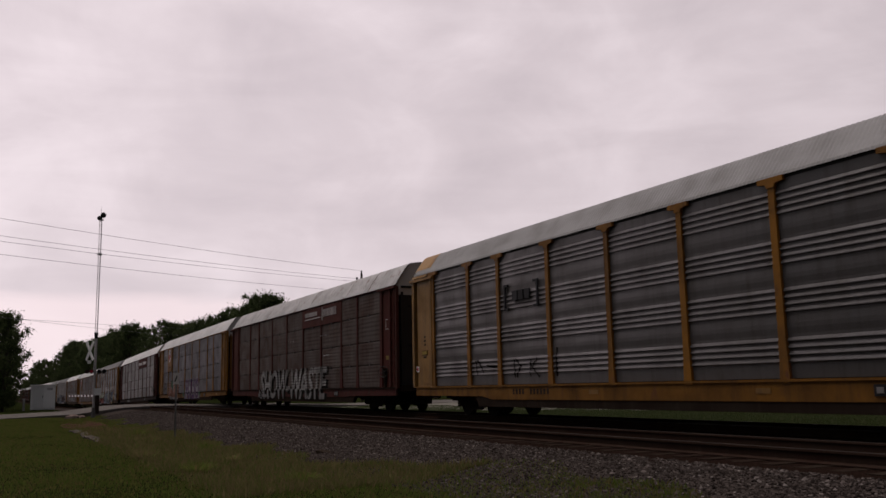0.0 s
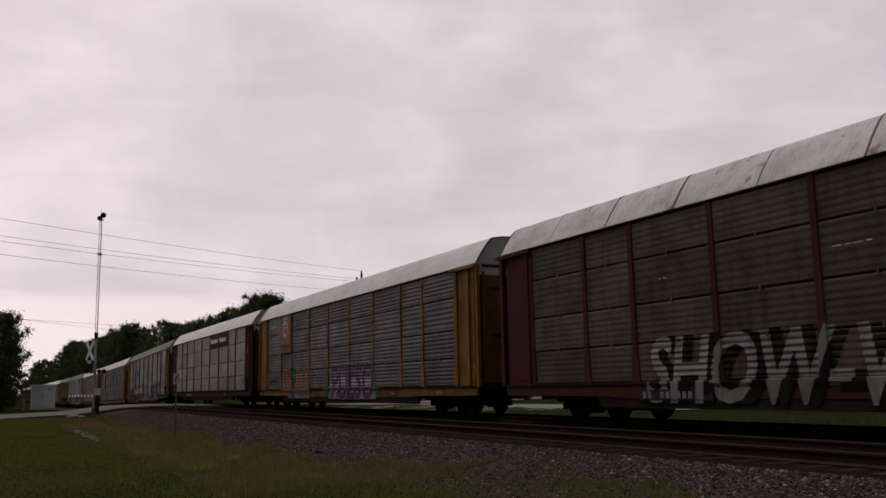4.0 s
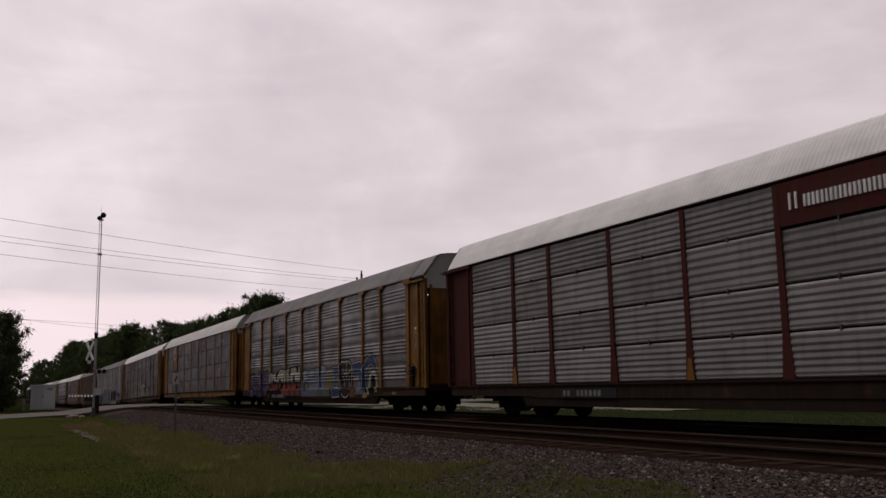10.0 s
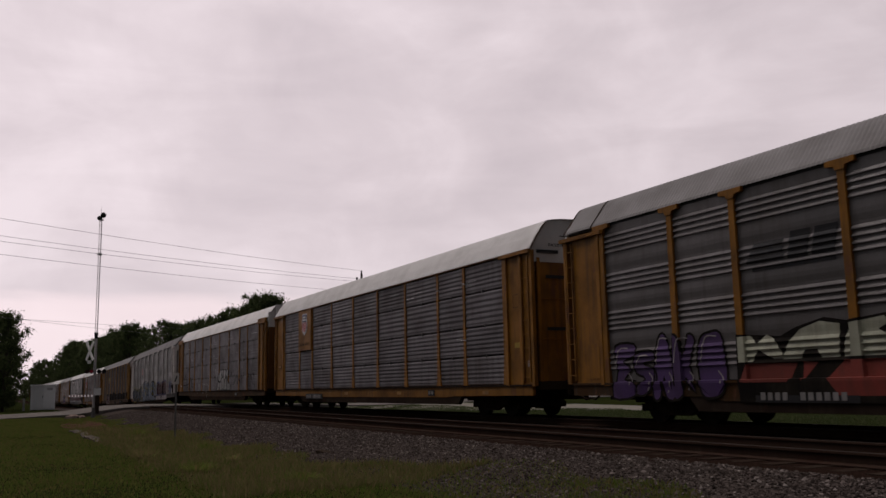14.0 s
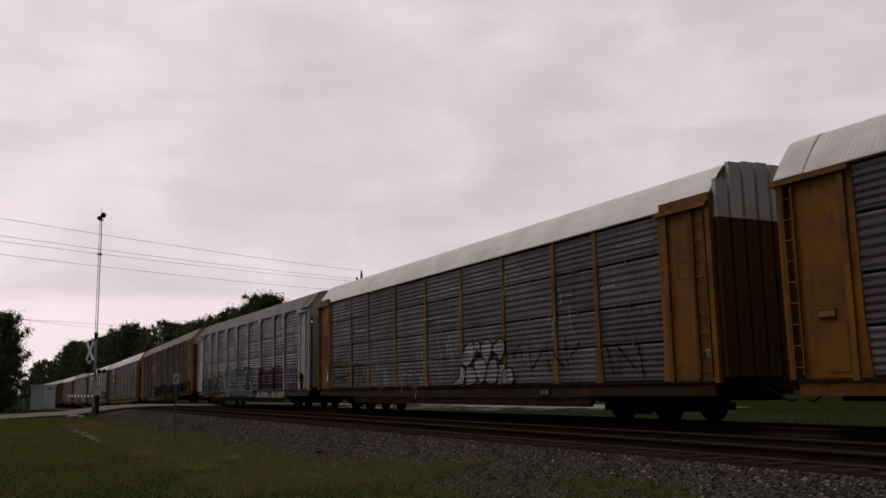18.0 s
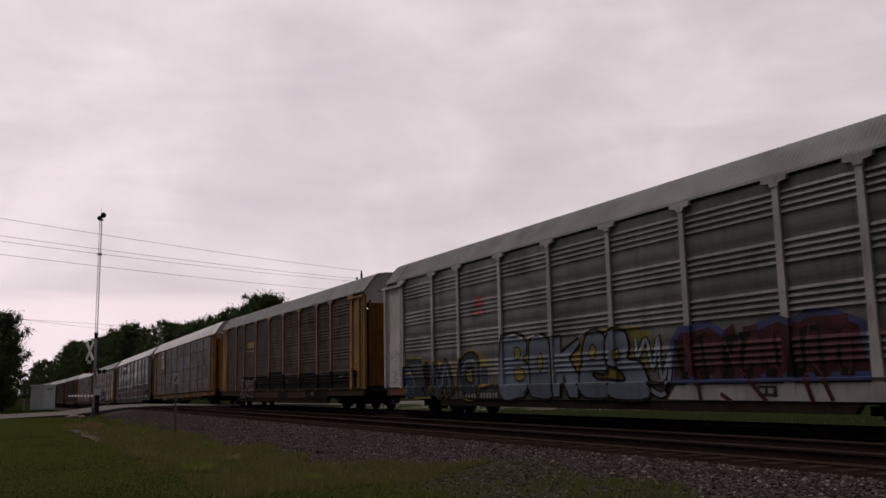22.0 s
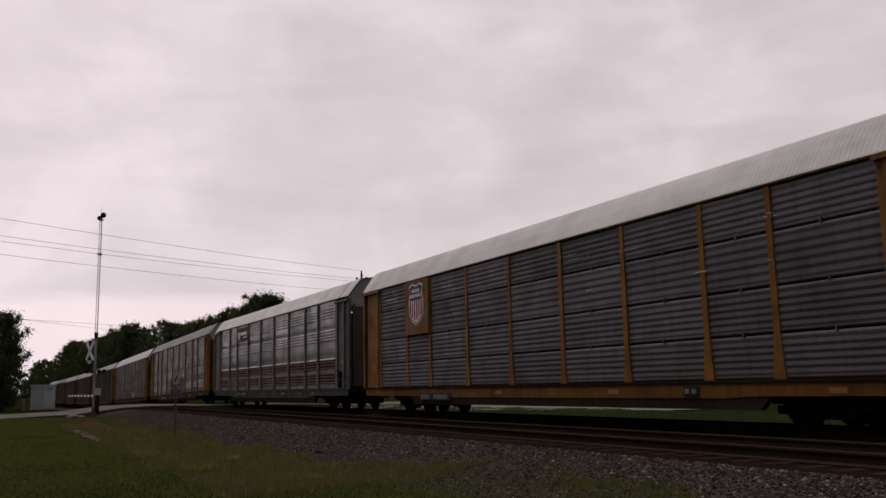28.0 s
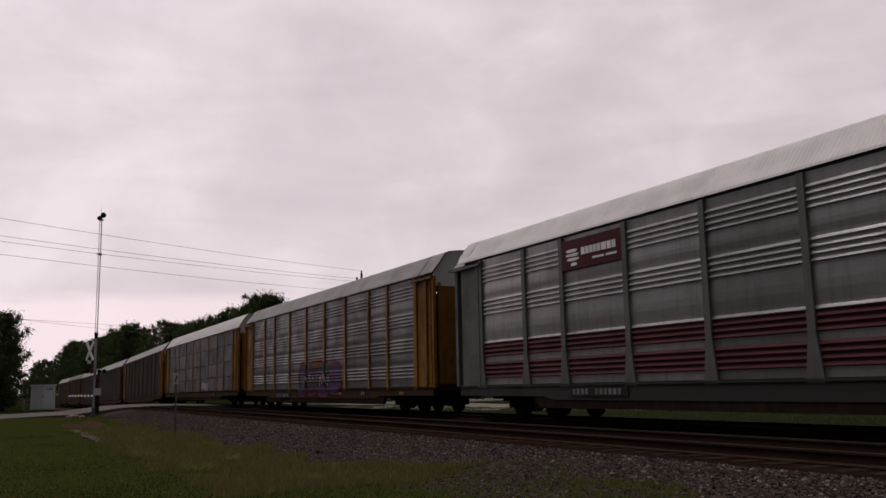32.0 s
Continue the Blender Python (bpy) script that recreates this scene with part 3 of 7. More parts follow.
tagged(new("bare_soil", s_.mesh("bare_soil", paint("bare_soil", (0.06, 0.032, 0.021), 0.95, amount=0.3, bump=0.06, gloss=0.0))), "bare reddish brown soil patch in the grass", "soil", kind="structure")
s_ = Shape().box(-0.35, 0.35, -0.12, 0.12, -0.05, 0.06)
scrap = new("timber_scrap", s_.mesh("timber_scrap", TIE))
scrap.matrix_basis = pose(-17.5, -7.95, -0.46, 0, 6, 25)
tagged(scrap, "dark broken piece of timber on the ballast edge", "timber")


def rocks():
    """A few larger stones by the foot of the crossing signal."""
    rng = random.Random(14)
    mat = paint("pinkish_rock", (0.17, 0.125, 0.11), 0.95, amount=0.3, bump=0.03, gloss=0.0)
    for i in range(7):
        s = Shape()
        r = rng.uniform(0.14, 0.3)
        rows = []
        for lat in (-60, -15, 30, 70):
            rows.append([(r * math.cos(radians(lat)) * math.cos(a) * rng.uniform(0.8, 1.2), r * math.cos(radians(lat)) * math.sin(a) * rng.uniform(0.8, 1.2), r * 0.6 * math.sin(radians(lat)))
                         for a in (2 * math.pi * j / 7 for j in range(7))])
        s.strip(rows, True)
        s.f += [tuple(range(6, -1, -1)), tuple(range(21, 28))]
        x, y = -55.8 + rng.uniform(-1.6, 2.2), -9.9 + rng.uniform(-0.7, 0.5)
        ob = new("rock", s.mesh("rock", mat))
        ob.matrix_basis = pose(x, y, float(max(ground_z(x, y), ballast_z(y))) + r * 0.3)
        tagged(ob, "pinkish grey stone beside the crossing signal", "rock", group="stones by the signal")


rocks()
post_ = new("marker_post", Shape().box(-0.09, 0.09, -0.09, 0.09, -0.2, 1.0).box(-0.11, 0.11, -0.11, 0.11, 1.0, 1.06).mesh("marker_post", POLE_STEEL))
post_.matrix_basis = pose(-87.0, -11.5, float(ground_z(-87.0, -11.5)))
tagged(post_, "short pale grey marker post in the grass", "post")


# ---- mast, poles and wires ----
def radio_mast(at, h):
    t = thing("radio_mast", "slender pale lattice radio mast with dark dishes at its top", "radio mast", at=at)
    s = Shape()
    r = 0.42
    legs = [(r * math.cos(a), r * math.sin(a)) for a in (0.3, 2.4, 4.5)]
    for x, y in legs:
        part("leg", Shape().tube((x, y, 0), (x, y, h), 0.1, 0.08, 6).mesh("leg", POLE_STEEL), t)
    for i in range(int(h / 1.5)):
        for j in range(3):
            a, b = legs[j], legs[(j + 1) % 3]
            s.tube((*a, 1.5 * i), (*b, 1.5 * i + 1.5), 0.025, n=3, caps=False)
    part("bracing", s.mesh("bracing", POLE_STEEL), t)
    part("ring", Shape().tube((0, 0, h * 0.78), (0, 0, h * 0.78 + 0.5), 0.75, 0.75, 12).mesh("ring", POLE_STEEL), t)
    part("ring", Shape().tube((0, 0, h - 1.4), (0, 0, h - 1.1), 0.75, 0.75, 12).mesh("ring", POLE_STEEL), t)
    for x, y, z, rad in ((0.2, 0.6, h + 0.3, 0.85), (0.2, -0.5, h - 0.7, 0.7)):
        dish = part("dish", Shape().tube((x - 0.3, y, z), (x + 0.3, y, z), rad, rad, 16).tube((x + 0.3, y, z), (x + 0.7, y, z), rad, rad * 0.3, 16).mesh("dish", BLACK), t, label="dark round dish")
    part("rod", Shape().tube((0, 0, h), (0, 0, h + 3), 0.04, n=5).mesh("rod", POLE_STEEL), t)


radio_mast(pose(-293.5, 14.3, -0.4, 0, 0.6, 0), 56.3)


def utility_pole(at, h):
    t = thing("utility_pole", "dark timber utility pole with crossarm and insulators", "utility pole", group="utility poles", at=at)
    part("pole", Shape().tube((0, 0, -0.5), (0, 0, h), 0.17, 0.12, 10).mesh("pole", TIMBER), t)
    part("crossarm", bar_box(Shape(), (-0.25, -0.5, h - 0.75), (0.25, 0.5, h - 0.75), 0.1, 0.12).mesh("crossarm", TIMBER), t)
    for x, y, z in ((0, 0, h), (-0.22, -0.45, h - 0.7), (0.22, 0.45, h - 0.7)):
        part("insulator", Shape().tube((x, y, z), (x, y, z + 0.3), 0.07, 0.12, 8).mesh("insulator", BLACK), t)
    return t


utility_pole(pose(-88.2, 20.7, -0.4), 13.4)
utility_pole(pose(-58.0, -19.5, -0.5), 12.3)
utility_pole(pose(-176.0, 21.0, -0.5), 13.4)


def wire(p, q, sag, name="overhead_wire"):
    n = 24
    pts = [Vector(p).lerp(Vector(q), i / n) - Vector((0, 0, 4 * sag * (i / n) * (1 - i / n))) for i in range(n + 1)]
    s = Shape()
    rows = [[c + Vector((0, 0.014 * math.cos(a), 0.014 * math.sin(a))) for a in (0, 2.1, 4.2)] for c in pts]
    s.strip(rows, True)
    return tagged(new(name, s.mesh(name, BLACK)), "thin dark overhead wire between utility poles", "wire", group="overhead wires")


# the four wires rise towards a pole nearer the camera
for top, z0 in ((13.3, 11.9), (12.4, 10.75), (12.1, 10.4), (11.0, 9.6)):
    wire((-88.2, 20.7, top), (-58.0, -19.5, z0), 0.25)
wire((-58.0, -19.5, 5.7), (-176.0, 21.0, 12.9), 0.15)
wire((-58.0, -19.5, 6.1), (-176.0, 21.0, 11.4), 0.3)


# ---- trees ----
LEAVES = island_material("leaves", [(0.0, (0.035, 0.05, 0.022)), (0.6, (0.065, 0.085, 0.036)), (1.0, (0.1, 0.115, 0.05))], thin=0.35)


def tree_meshes(seed, clumps, leaf, leaves, low):
    """Trunk with limbs and a ragged crown for a tree one metre high, to be scaled."""
    rng = np.random.default_rng(seed)
    s = Shape().tube((0, 0, -0.03), (0.01, 0.01, 0.5), 0.022, 0.014, 8).tube((0.01, 0.01, 0.5), (0, 0.02, 0.85), 0.014, 0.004, 6)
    centres = []
    for i in range(clumps):
        h = low + (0.93 - low) * (i + rng.random()) / clumps
        bulge = math.sin(math.pi * min(1, max(0.02, (h - low + 0.08) / (1.08 - low)))) ** 0.6
        a, r = rng.uniform(0, 6.28), rng.uniform(0.02, 0.33) * bulge
        c = np.array([r * math.cos(a), r * math.sin(a), h])
        centres.append((c, rng.uniform(0.03, 0.085)))
        if i % 4 == 0:
            s.tube((0, 0, max(0.15, h - 0.2)), tuple(c), 0.008, 0.002, 5, False)
    v = []
    for c, rad in centres:
        d = rng.normal(0, 1, (leaves, 3))
        d /= np.linalg.norm(d, axis=1)[:, None]
        p = c + d * np.abs(rng.normal(0, 0.62 * rad, (leaves, 1))) * np.array([1, 1, 0.85])
        u = rng.normal(0, 1, (leaves, 3))
        u /= np.linalg.norm(u, axis=1)[:, None]
        w = np.cross(u, rng.normal(0, 1, (leaves, 3)))
        w /= np.linalg.norm(w, axis=1)[:, None]
        size = leaf * rng.uniform(0.6, 1.3, (leaves, 1))
        v.append(np.stack([p - u * size, p + w * size * 0.55, p + u * size, p - w * size * 0.55], 1))
    v = np.concatenate(v)
    f = np.arange(v.shape[0] * 4).reshape(-1, 4)
    return s.mesh("trunk", BARK, True), scatter_mesh("crown", v, f, LEAVES)


TREES = [tree_meshes(21, 110, 0.0105, 210, 0.12), tree_meshes(22, 100, 0.0105, 210, 0.2), tree_meshes(23, 60, 0.009, 120, 0.45), tree_meshes(24, 120, 0.0105, 210, 0.05)]


def tree(x, y, h, wide, kind, label="dark green broadleaf tree with an uneven crown"):
    t = thing("tree", label, "tree", group="trees behind the railway", at=pose(x, y, float(ground_z(x, y)), 0, 0, (x * 37) % 360))
    for name, me in zip(("trunk", "crown"), TREES[kind]):
        ob = part(name, me, t)
        ob.scale = (h * wide * 0.85, h * wide * 0.85, h)
    return t


def tree_row():
    """Trees along the far side of the line, at a bearing (across per metre ahead) and an apparent height."""
    for x, y, h, wide, kind in ((-811.4, 18, 25.9, 1, 0), (-782.1, 20, 27.6, 1.07, 3), (-694.4, 19, 26.7, 0.96, 1), (-643.2, 20, 23.8, 1.03, 0), (-623.6, 22, 21.8, 0.99, 3), (-524.9, 19, 20.3, 0.97, 1),
                                (-475.3, 18, 22.3, 1.05, 0), (-434.6, 17, 23.5, 1.05, 3), (-440.4, 19, 25.9, 1.17, 1), (-385.9, 17, 22.8, 1.09, 0), (-398.4, 20, 22.9, 1.18, 3), (-352.8, 18, 21.2, 1.15, 1),
                                (-322.4, 17, 19.7, 1.2, 0), (-334.4, 20, 21.2, 1.08, 3), (-298.6, 18, 19.5, 0.91, 0), (-293, 19, 20.6, 1.15, 1), (-262.5, 17, 19.3, 1.19, 3), (-266.8, 19, 20.5, 1.17, 1),
                                (-245.4, 18, 19.8, 1.05, 3), (-248.4, 20, 19.4, 1.1, 0), (-222.4, 18, 15.6, 0.8, 3), (-218, 19, 14.2, 0.8, 0), (-208.5, 19, 17, 0.8, 2), (-205.7, 20, 17.9, 0.8, 2),
                                (-191.4, 19, 16.2, 1.05, 0), (-194.8, 21, 16.1, 0.95, 3), (-175.5, 19, 14.5, 0.87, 0), (-173, 20, 14.9, 1.15, 3), (-170.7, 21, 15.1, 1.2, 0), (-159.1, 20, 14.6, 0.88, 1),
                                (-161.9, 22, 15.2, 1.13, 3), (-151.5, 21, 14.8, 0.99, 0), (-154.7, 23, 16.2, 0.9, 1), (-145.8, 22, 15.1, 0.95, 3), (-148.2, 24, 16.3, 0.9, 0), (-142.8, 24, 17.2, 0.95, 1),
                                (-134.4, 23, 16.5, 0.87, 1), (-134.5, 24, 16.4, 0.9, 3), (-134.8, 25, 16.1, 0.8, 0), (-147.3, 31, 16.5, 0.8, 1), (-172.4, 40, 18.2, 0.8, 2)):
        tree(x, y, 1.03 * h, wide, kind)


tree_row()
for x, y, h in ((-760, 9, 15), (-700, 8, 13), (-650, 10, 14), (-640, 14, 13), (-620, 18, 13), (-600, 21, 12), (-690, 12, 16)):
    tree(x, y, h, 1.3, 3, "low dense tree at the end of the line")
for x, y, h, wide in ((-86, -13.2, 9.0, 0.9), (-92, -13.3, 9.4, 0.92), (-100, -13.4, 6.5, 1.2), (-118, -13.2, 7.0, 1.2), (-97, -16.5, 9.5, 1.0), (-83, -15.6, 7.4, 1.0), (-140, -13.2, 8.0, 1.3)):
    tree(x, y, h, wide, 3, "dark leafy tree with feathery twigs beside the road")

# unseen wood round the near field, added to keep low sky off the wagon sides
rng_ = random.Random(77)
for i in range(34):
    x = -150 + 6.6 * i
    tree(x + rng_.uniform(-2, 2), -44 - 14 * math.sin(i * 0.7) ** 2 - 0.12 * max(0.0, x), rng_.uniform(12, 16), rng_.uniform(1.0, 1.25), (0, 3, 1)[i % 3], "unseen dark broadleaf tree added to block low sky light")
for i in range(22):
    tree(-165 - 15 * i, -30 - 9 * math.sin(i * 1.1) ** 2, rng_.uniform(13, 18), rng_.uniform(1.1, 1.3), (3, 0, 1)[i % 3], "unseen dark broadleaf tree added to block low sky light")
for i in range(12):
    tree(78 + rng_.uniform(-4, 4), -48 + 9.5 * i, rng_.uniform(12, 15), 1.15, (3, 0, 1)[i % 3], "unseen dark broadleaf tree added to block low sky light")


# ---- auto-carrier wagons ----
PITCH, HALF, WIDE = 28.43, 13.40, 1.55
POSTS = (-11.68, -9.03, -7.03, -4.2, -1.4, 1.4, 4.2, 7.03, 9.03, 11.68)
FLOOR, EAVE = 0.88, 4.84
ROWS = ((0.90, 1.795), (1.83, 2.755), (2.79, 3.88), (3.915, 4.83))


def ridge(z, d):
    """Outline of one pressed ridge above z: out, flat, back in a long upper slope."""
    return [(z, 0), (z + 0.018, -d), (z + 0.032, -d), (z + 0.096, 0)]


def tall_profile(starts, depth=0.034):
    """Groups of four ridges with one broad wave in each plain band between them, as (z, depth) from the floor to the eave."""
    pts = [(0.90, 0.0)]
    for start in starts:
        low = pts[-1][0]
        if start - low > 0.35:
            a, b = low + 0.06, start - 0.06
            swell = 0.3 * depth
            pts += [(a, 0.0), (a + (b - a) * 0.35, -swell), (a + (b - a) * 0.6, -swell), (b, 0.0)]
        for i in range(4):
            pts += ridge(start + 0.138 * i, depth)
    return pts + [(4.93, 0.0)]


def row_profile(z0, z1):
    """One pressed sheet: a folded lip above and below and five broad waves."""
    pts = [(z0, 0.015), (z0 + 0.02, -0.012), (z0 + 0.05, -0.012)]
    n = 5
    step = (z1 - z0 - 0.19) / n
    for i in range(n):
        a = z0 + 0.07 + step * i
        pts += [(a, 0.0), (a + step * 0.22, -0.02), (a + step * 0.4, -0.022), (a + step * 0.84, 0.0)]
    return pts + [(z1 - 0.12, 0.0), (z1 - 0.08, -0.015), (z1 - 0.02, -0.015), (z1, 0.02)]


POST_OUT = {"tall": 0.072, "striped": 0.072, "rows": 0.048}
PROFILES = {"tall": [tall_profile((1.2, 2.2, 3.18, 4.2))], "striped": [tall_profile((1.1, 1.78, 3.12, 4.18), 0.04)], "rows": [row_profile(*r) for r in ROWS]}


def skin_depth(style, z):
    """How far the side skin stands from its plane at height z."""
    if z < FLOOR:
        return -0.055
    best = 0.0
    for prof in PROFILES[style]:
        if prof[0][0] <= z <= prof[-1][0]:
            best = float(np.interp(z, [p[0] for p in prof], [p[1] for p in prof]))
    return best


def panel_mesh(prof, width, material, stripe=None):
    s = Shape()
    s.strip([[(x, d, z) for z, d in prof] for x in (-width / 2, width / 2)])
    back = [[(x, 0.05, z) for z in (prof[0][0], prof[-1][0])] for x in (-width / 2, width / 2)]
    s.strip(back)
    me = s.mesh("panel", material, len(prof) < 30)
    if stripe:
        # painted stripes follow the ridges
        me.materials.append(stripe)
        for f in me.polygons:
            z = f.center.z
            f.material_index = 1 if f.center.y < 0.04 and (1.1 < z < 1.63 or 1.78 < z < 2.2) else 0
    return me


def post_mesh(style, material):
    s = Shape()
    w, foot = (0.1, 0.21) if style == "striped" else (0.095, 0.13) if style != "rows" else (0.085, 0.16)
    y0, y1 = -POST_OUT[style], 0.05
    top = 4.84 if style == "rows" else 4.93
    out = [(-foot, 0.80), (foot, 0.80), (foot * 0.95, 0.95), (w, 1.75), (w * 0.85, top), (-w * 0.85, top), (-w, 1.75), (-foot * 0.95, 0.95)]
    s.poly(out, y0, y1 - y0)
    return s.mesh("post", material)


def cap_mesh(material):
    return Shape().poly([(-0.1, 4.78), (0.1, 4.78), (0.13, 4.86), (0.33, 4.885), (0.33, 4.99), (-0.33, 4.99), (-0.33, 4.885), (-0.13, 4.86)], -0.09, 0.085).mesh("post_cap", material)


ARC = [(-1.61, 4.9), (-1.6, 4.93), (-1.38, 5.29), (-1.15, 5.6), (-1.04, 5.725), (-0.93, 5.79), (-0.6, 5.835), (0.0, 5.86)]
ARC += [(-y, z) for y, z in reversed(ARC[:-1])]
# the taller type ends its roof sheet higher, over a slot
ARC_TALL = [(-1.6, 4.99), (-1.57, 5.06)] + ARC[2:-2] + [(1.57, 5.06), (1.6, 4.99)]


def roof_mesh(material, coarse, arc):
    s = Shape()
    step = 0.45 if coarse else 0.03
    n = int(2 * (HALF - 0.1) / step)
    rows = []
    for i in range(n + 1):
        x = -HALF + 0.1 + i * 2 * (HALF - 0.1) / n
        k = 1.0 + (0.0 if coarse else 0.0095 * (0, 0.35, 1, 0.65)[i % 4])
        seam = 0.004 if not coarse and i % 88 < 2 else 0
        rows.append([(x, y * (k + seam), 4.9 + (z - 4.9) * (k + seam)) for y, z in arc])
    s.strip(rows)
    return s.mesh("roof", material)


def hood_mesh(material, x0, x1, k, arc=ARC):
    """A band of roof sheet that laps over the main roof."""
    return Shape().strip([[(x, y * k, 4.9 + (z - 4.9) * k) for y, z in arc] for x in (x0, x1)]).mesh("roof_hood", material)


def cap_end_mesh(material):
    """The rounded gable between roof and end door."""
    return Shape_yz([(y * 0.985, 4.9 + (z - 4.9) * 0.985) for y, z in ARC] + [(1.5, 4.5), (-1.5, 4.5)], -0.03, 0.06).mesh("roof_end", material)


def Shape_yz(pts, x0, thick):
    s = Shape()
    n = len(pts)
    s.v += [(x0, y, z) for y, z in pts] + [(x0 + thick, y, z) for y, z in pts]
    s.f += [tuple(range(n)), tuple(range(2 * n - 1, n - 1, -1))] + [(i, n + i, n + (i + 1) % n, (i + 1) % n) for i in range(n)]
    return s


def end_panel_meshes(material, ladder):
    """The end sheet, and the upright flanges and straps on it."""
    sheet_ = Shape().box(-0.8 if ladder else -0.45, 0.8, -0.04, 0.03, FLOOR - 0.05, 4.84).mesh("end_panel", material)
    extra = [("flange", (0.66, 0.8, -0.09, -0.04, FLOOR - 0.05, 4.84)), ("flange", (-0.8, -0.64, -0.1, 0.06, FLOOR - 0.02, 4.84))]
    extra += [("flange", (0.05, 0.17, -0.1, -0.04, FLOOR, 4.8))] if ladder else [("door_plate", (0.05, 0.6, -0.055, -0.04, 1.0, 1.9))]
    return sheet_, [(n, Shape().box(*v).mesh(n, material)) for n, v in extra]


def ladder_meshes(material):
    stile = Shape().box(-0.018, 0.018, -0.11, -0.06, 0.95, 4.7).mesh("stile", material)
    rung = Shape().tube((-0.2, -0.085, 0), (0.2, -0.085, 0), 0.012, n=6).mesh("rung", material)
    return stile, rung


def sill_mesh(material, low):
    s = Shape()
    out = [(-13.2, 0.88), (-13.2, 0.56), (-8.2, 0.54), (-7.6, low), (7.6, low), (8.2, 0.54), (13.2, 0.56), (13.2, 0.88)]
    s.poly(out, -0.05, 0.1)
    return s.mesh("side_sill", material)


def underframe_mesh():
    s = Shape().box(-13.36, 13.36, -1.45, 1.45, 0.72, 0.97).box(-13.3, 13.3, -0.3, 0.3, 0.42, 0.72)
    for x in (-9.75, 9.75):
        s.box(x - 0.25, x + 0.25, -1.4, 1.4, 0.6, 0.75)
    s.box(-3.2, -1.9, -1.2, -0.5, 0.34, 0.7).tube((1.5, -0.9, 0.5), (2.6, -0.9, 0.5), 0.18, n=10).box(4.6, 5.2, -1.3, -0.7, 0.35, 0.7)
    for x in (-6.5, -4.4, 0.2, 6.3):
        s.box(x - 0.06, x + 0.06, -1.45, 1.45, 0.5, 0.75)
    return s.mesh("underframe", UNDER)


def truck_mesh():
    s = Shape()
    for y in (-1.02, 1.02):
        out = [(-1.12, 0.6), (-1.12, 0.34), (-0.7, 0.34), (-0.45, 0.2), (0.45, 0.2), (0.7, 0.34), (1.12, 0.34), (1.12, 0.6), (0.55, 0.74), (-0.55, 0.74)]
        s.poly(out, y - 0.07, 0.14)
        for x in (-0.89, 0.89):
            s.tube((x, y - 0.12, 0.457), (x, y + 0.12, 0.457), 0.13, n=10)
        for x in (-0.2, -0.05, 0.1, 0.25):
            s.tube((x - 0.02, y - 0.09, 0.28), (x - 0.02, y - 0.09, 0.6), 0.06, n=8)
    s.box(-0.2, 0.2, -1.0, 1.0, 0.42, 0.66)
    # brake beams and levers between and beside the wheels
    for x in (-1.42, -0.38, 0.38, 1.42):
        s.box(x - 0.07, x + 0.07, -0.9, 0.9, 0.28, 0.46)
    s.box(-1.35, 1.35, -1.2, -1.12, 0.5, 0.62)
    return s.mesh("truck", UNDER)


def wheelset_mesh():
    s = Shape().tube((0, -0.95, 0), (0, 0.95, 0), 0.075, n=8)
    for sg in (-1, 1):
        s.tube((0, sg * 0.7, 0), (0, sg * 0.82, 0), 0.457, 0.455, 28).tube((0, sg * 0.67, 0), (0, sg * 0.7, 0), 0.485, 0.485, 28)
        s.tube((0, sg * 0.82, 0), (0, sg * 0.86, 0), 0.16, 0.12, 10)
    # two cast marks on the web, by which the turning shows
    s.box(0.2, 0.3, -0.83, -0.8, -0.06, 0.06).box(-0.3, -0.2, -0.83, -0.8, -0.06, 0.06)
    return s.mesh("wheelset", WHEEL)


def coupler_mesh():
    s = Shape().box(13.2, 14.0, -0.12, 0.12, 0.68, 0.92).box(13.95, 14.18, -0.2, 0.14, 0.64, 0.96).box(13.3, 13.45, -0.5, 0.5, 0.55, 1.0)
    s.tube((13.4, -0.35, 0.75), (14.0, -0.3, 0.42), 0.03, n=6).tube((14.0, -0.3, 0.42), (14.2, -0.28, 0.45), 0.03, n=6)
    return s.mesh("coupler", UNDER)


def end_door_meshes(material):
    """A door leaf: sheet with upright and cross ribs."""
    leaf = Shape().box(-0.03, 0.03, 0, 1.42, 0.95, 4.62).mesh("end_door", material)
    ribs = [Shape().box(0.03, 0.08, y - 0.05, y + 0.05, 0.95, 4.62).mesh("rib", material) for y in (0.06, 1.36)]
    ribs += [Shape().box(0.03, 0.045, 0.11, 1.31, z - 0.012, z + 0.012).mesh("rib", material) for z in (2.2, 3.4)]
    return leaf, ribs


def ring_mesh():
    s = Shape()
    rows = []
    for i in range(17):
        a = 2 * math.pi * i / 16
        c = Vector((0.22 * math.cos(a), 0, 0.22 * math.sin(a)))
        u = c.normalized()
        rows.append([c + 0.017 * (math.cos(b) * u + math.sin(b) * Vector((0, 1, 0))) for b in (0, 1.57, 3.14, 4.71)])
    s.strip(rows, True)
    for a in (0.4, 1.97):
        s.tube((0.22 * math.cos(a), 0, 0.22 * math.sin(a)), (-0.22 * math.cos(a), 0, -0.22 * math.sin(a)), 0.014, n=5)
    s.tube((0, 0, 0), (0, 0.15, 0), 0.05, n=8)
    return s.mesh("hand_brake_wheel", STEEL)


WHEELS = {}
CARS = []


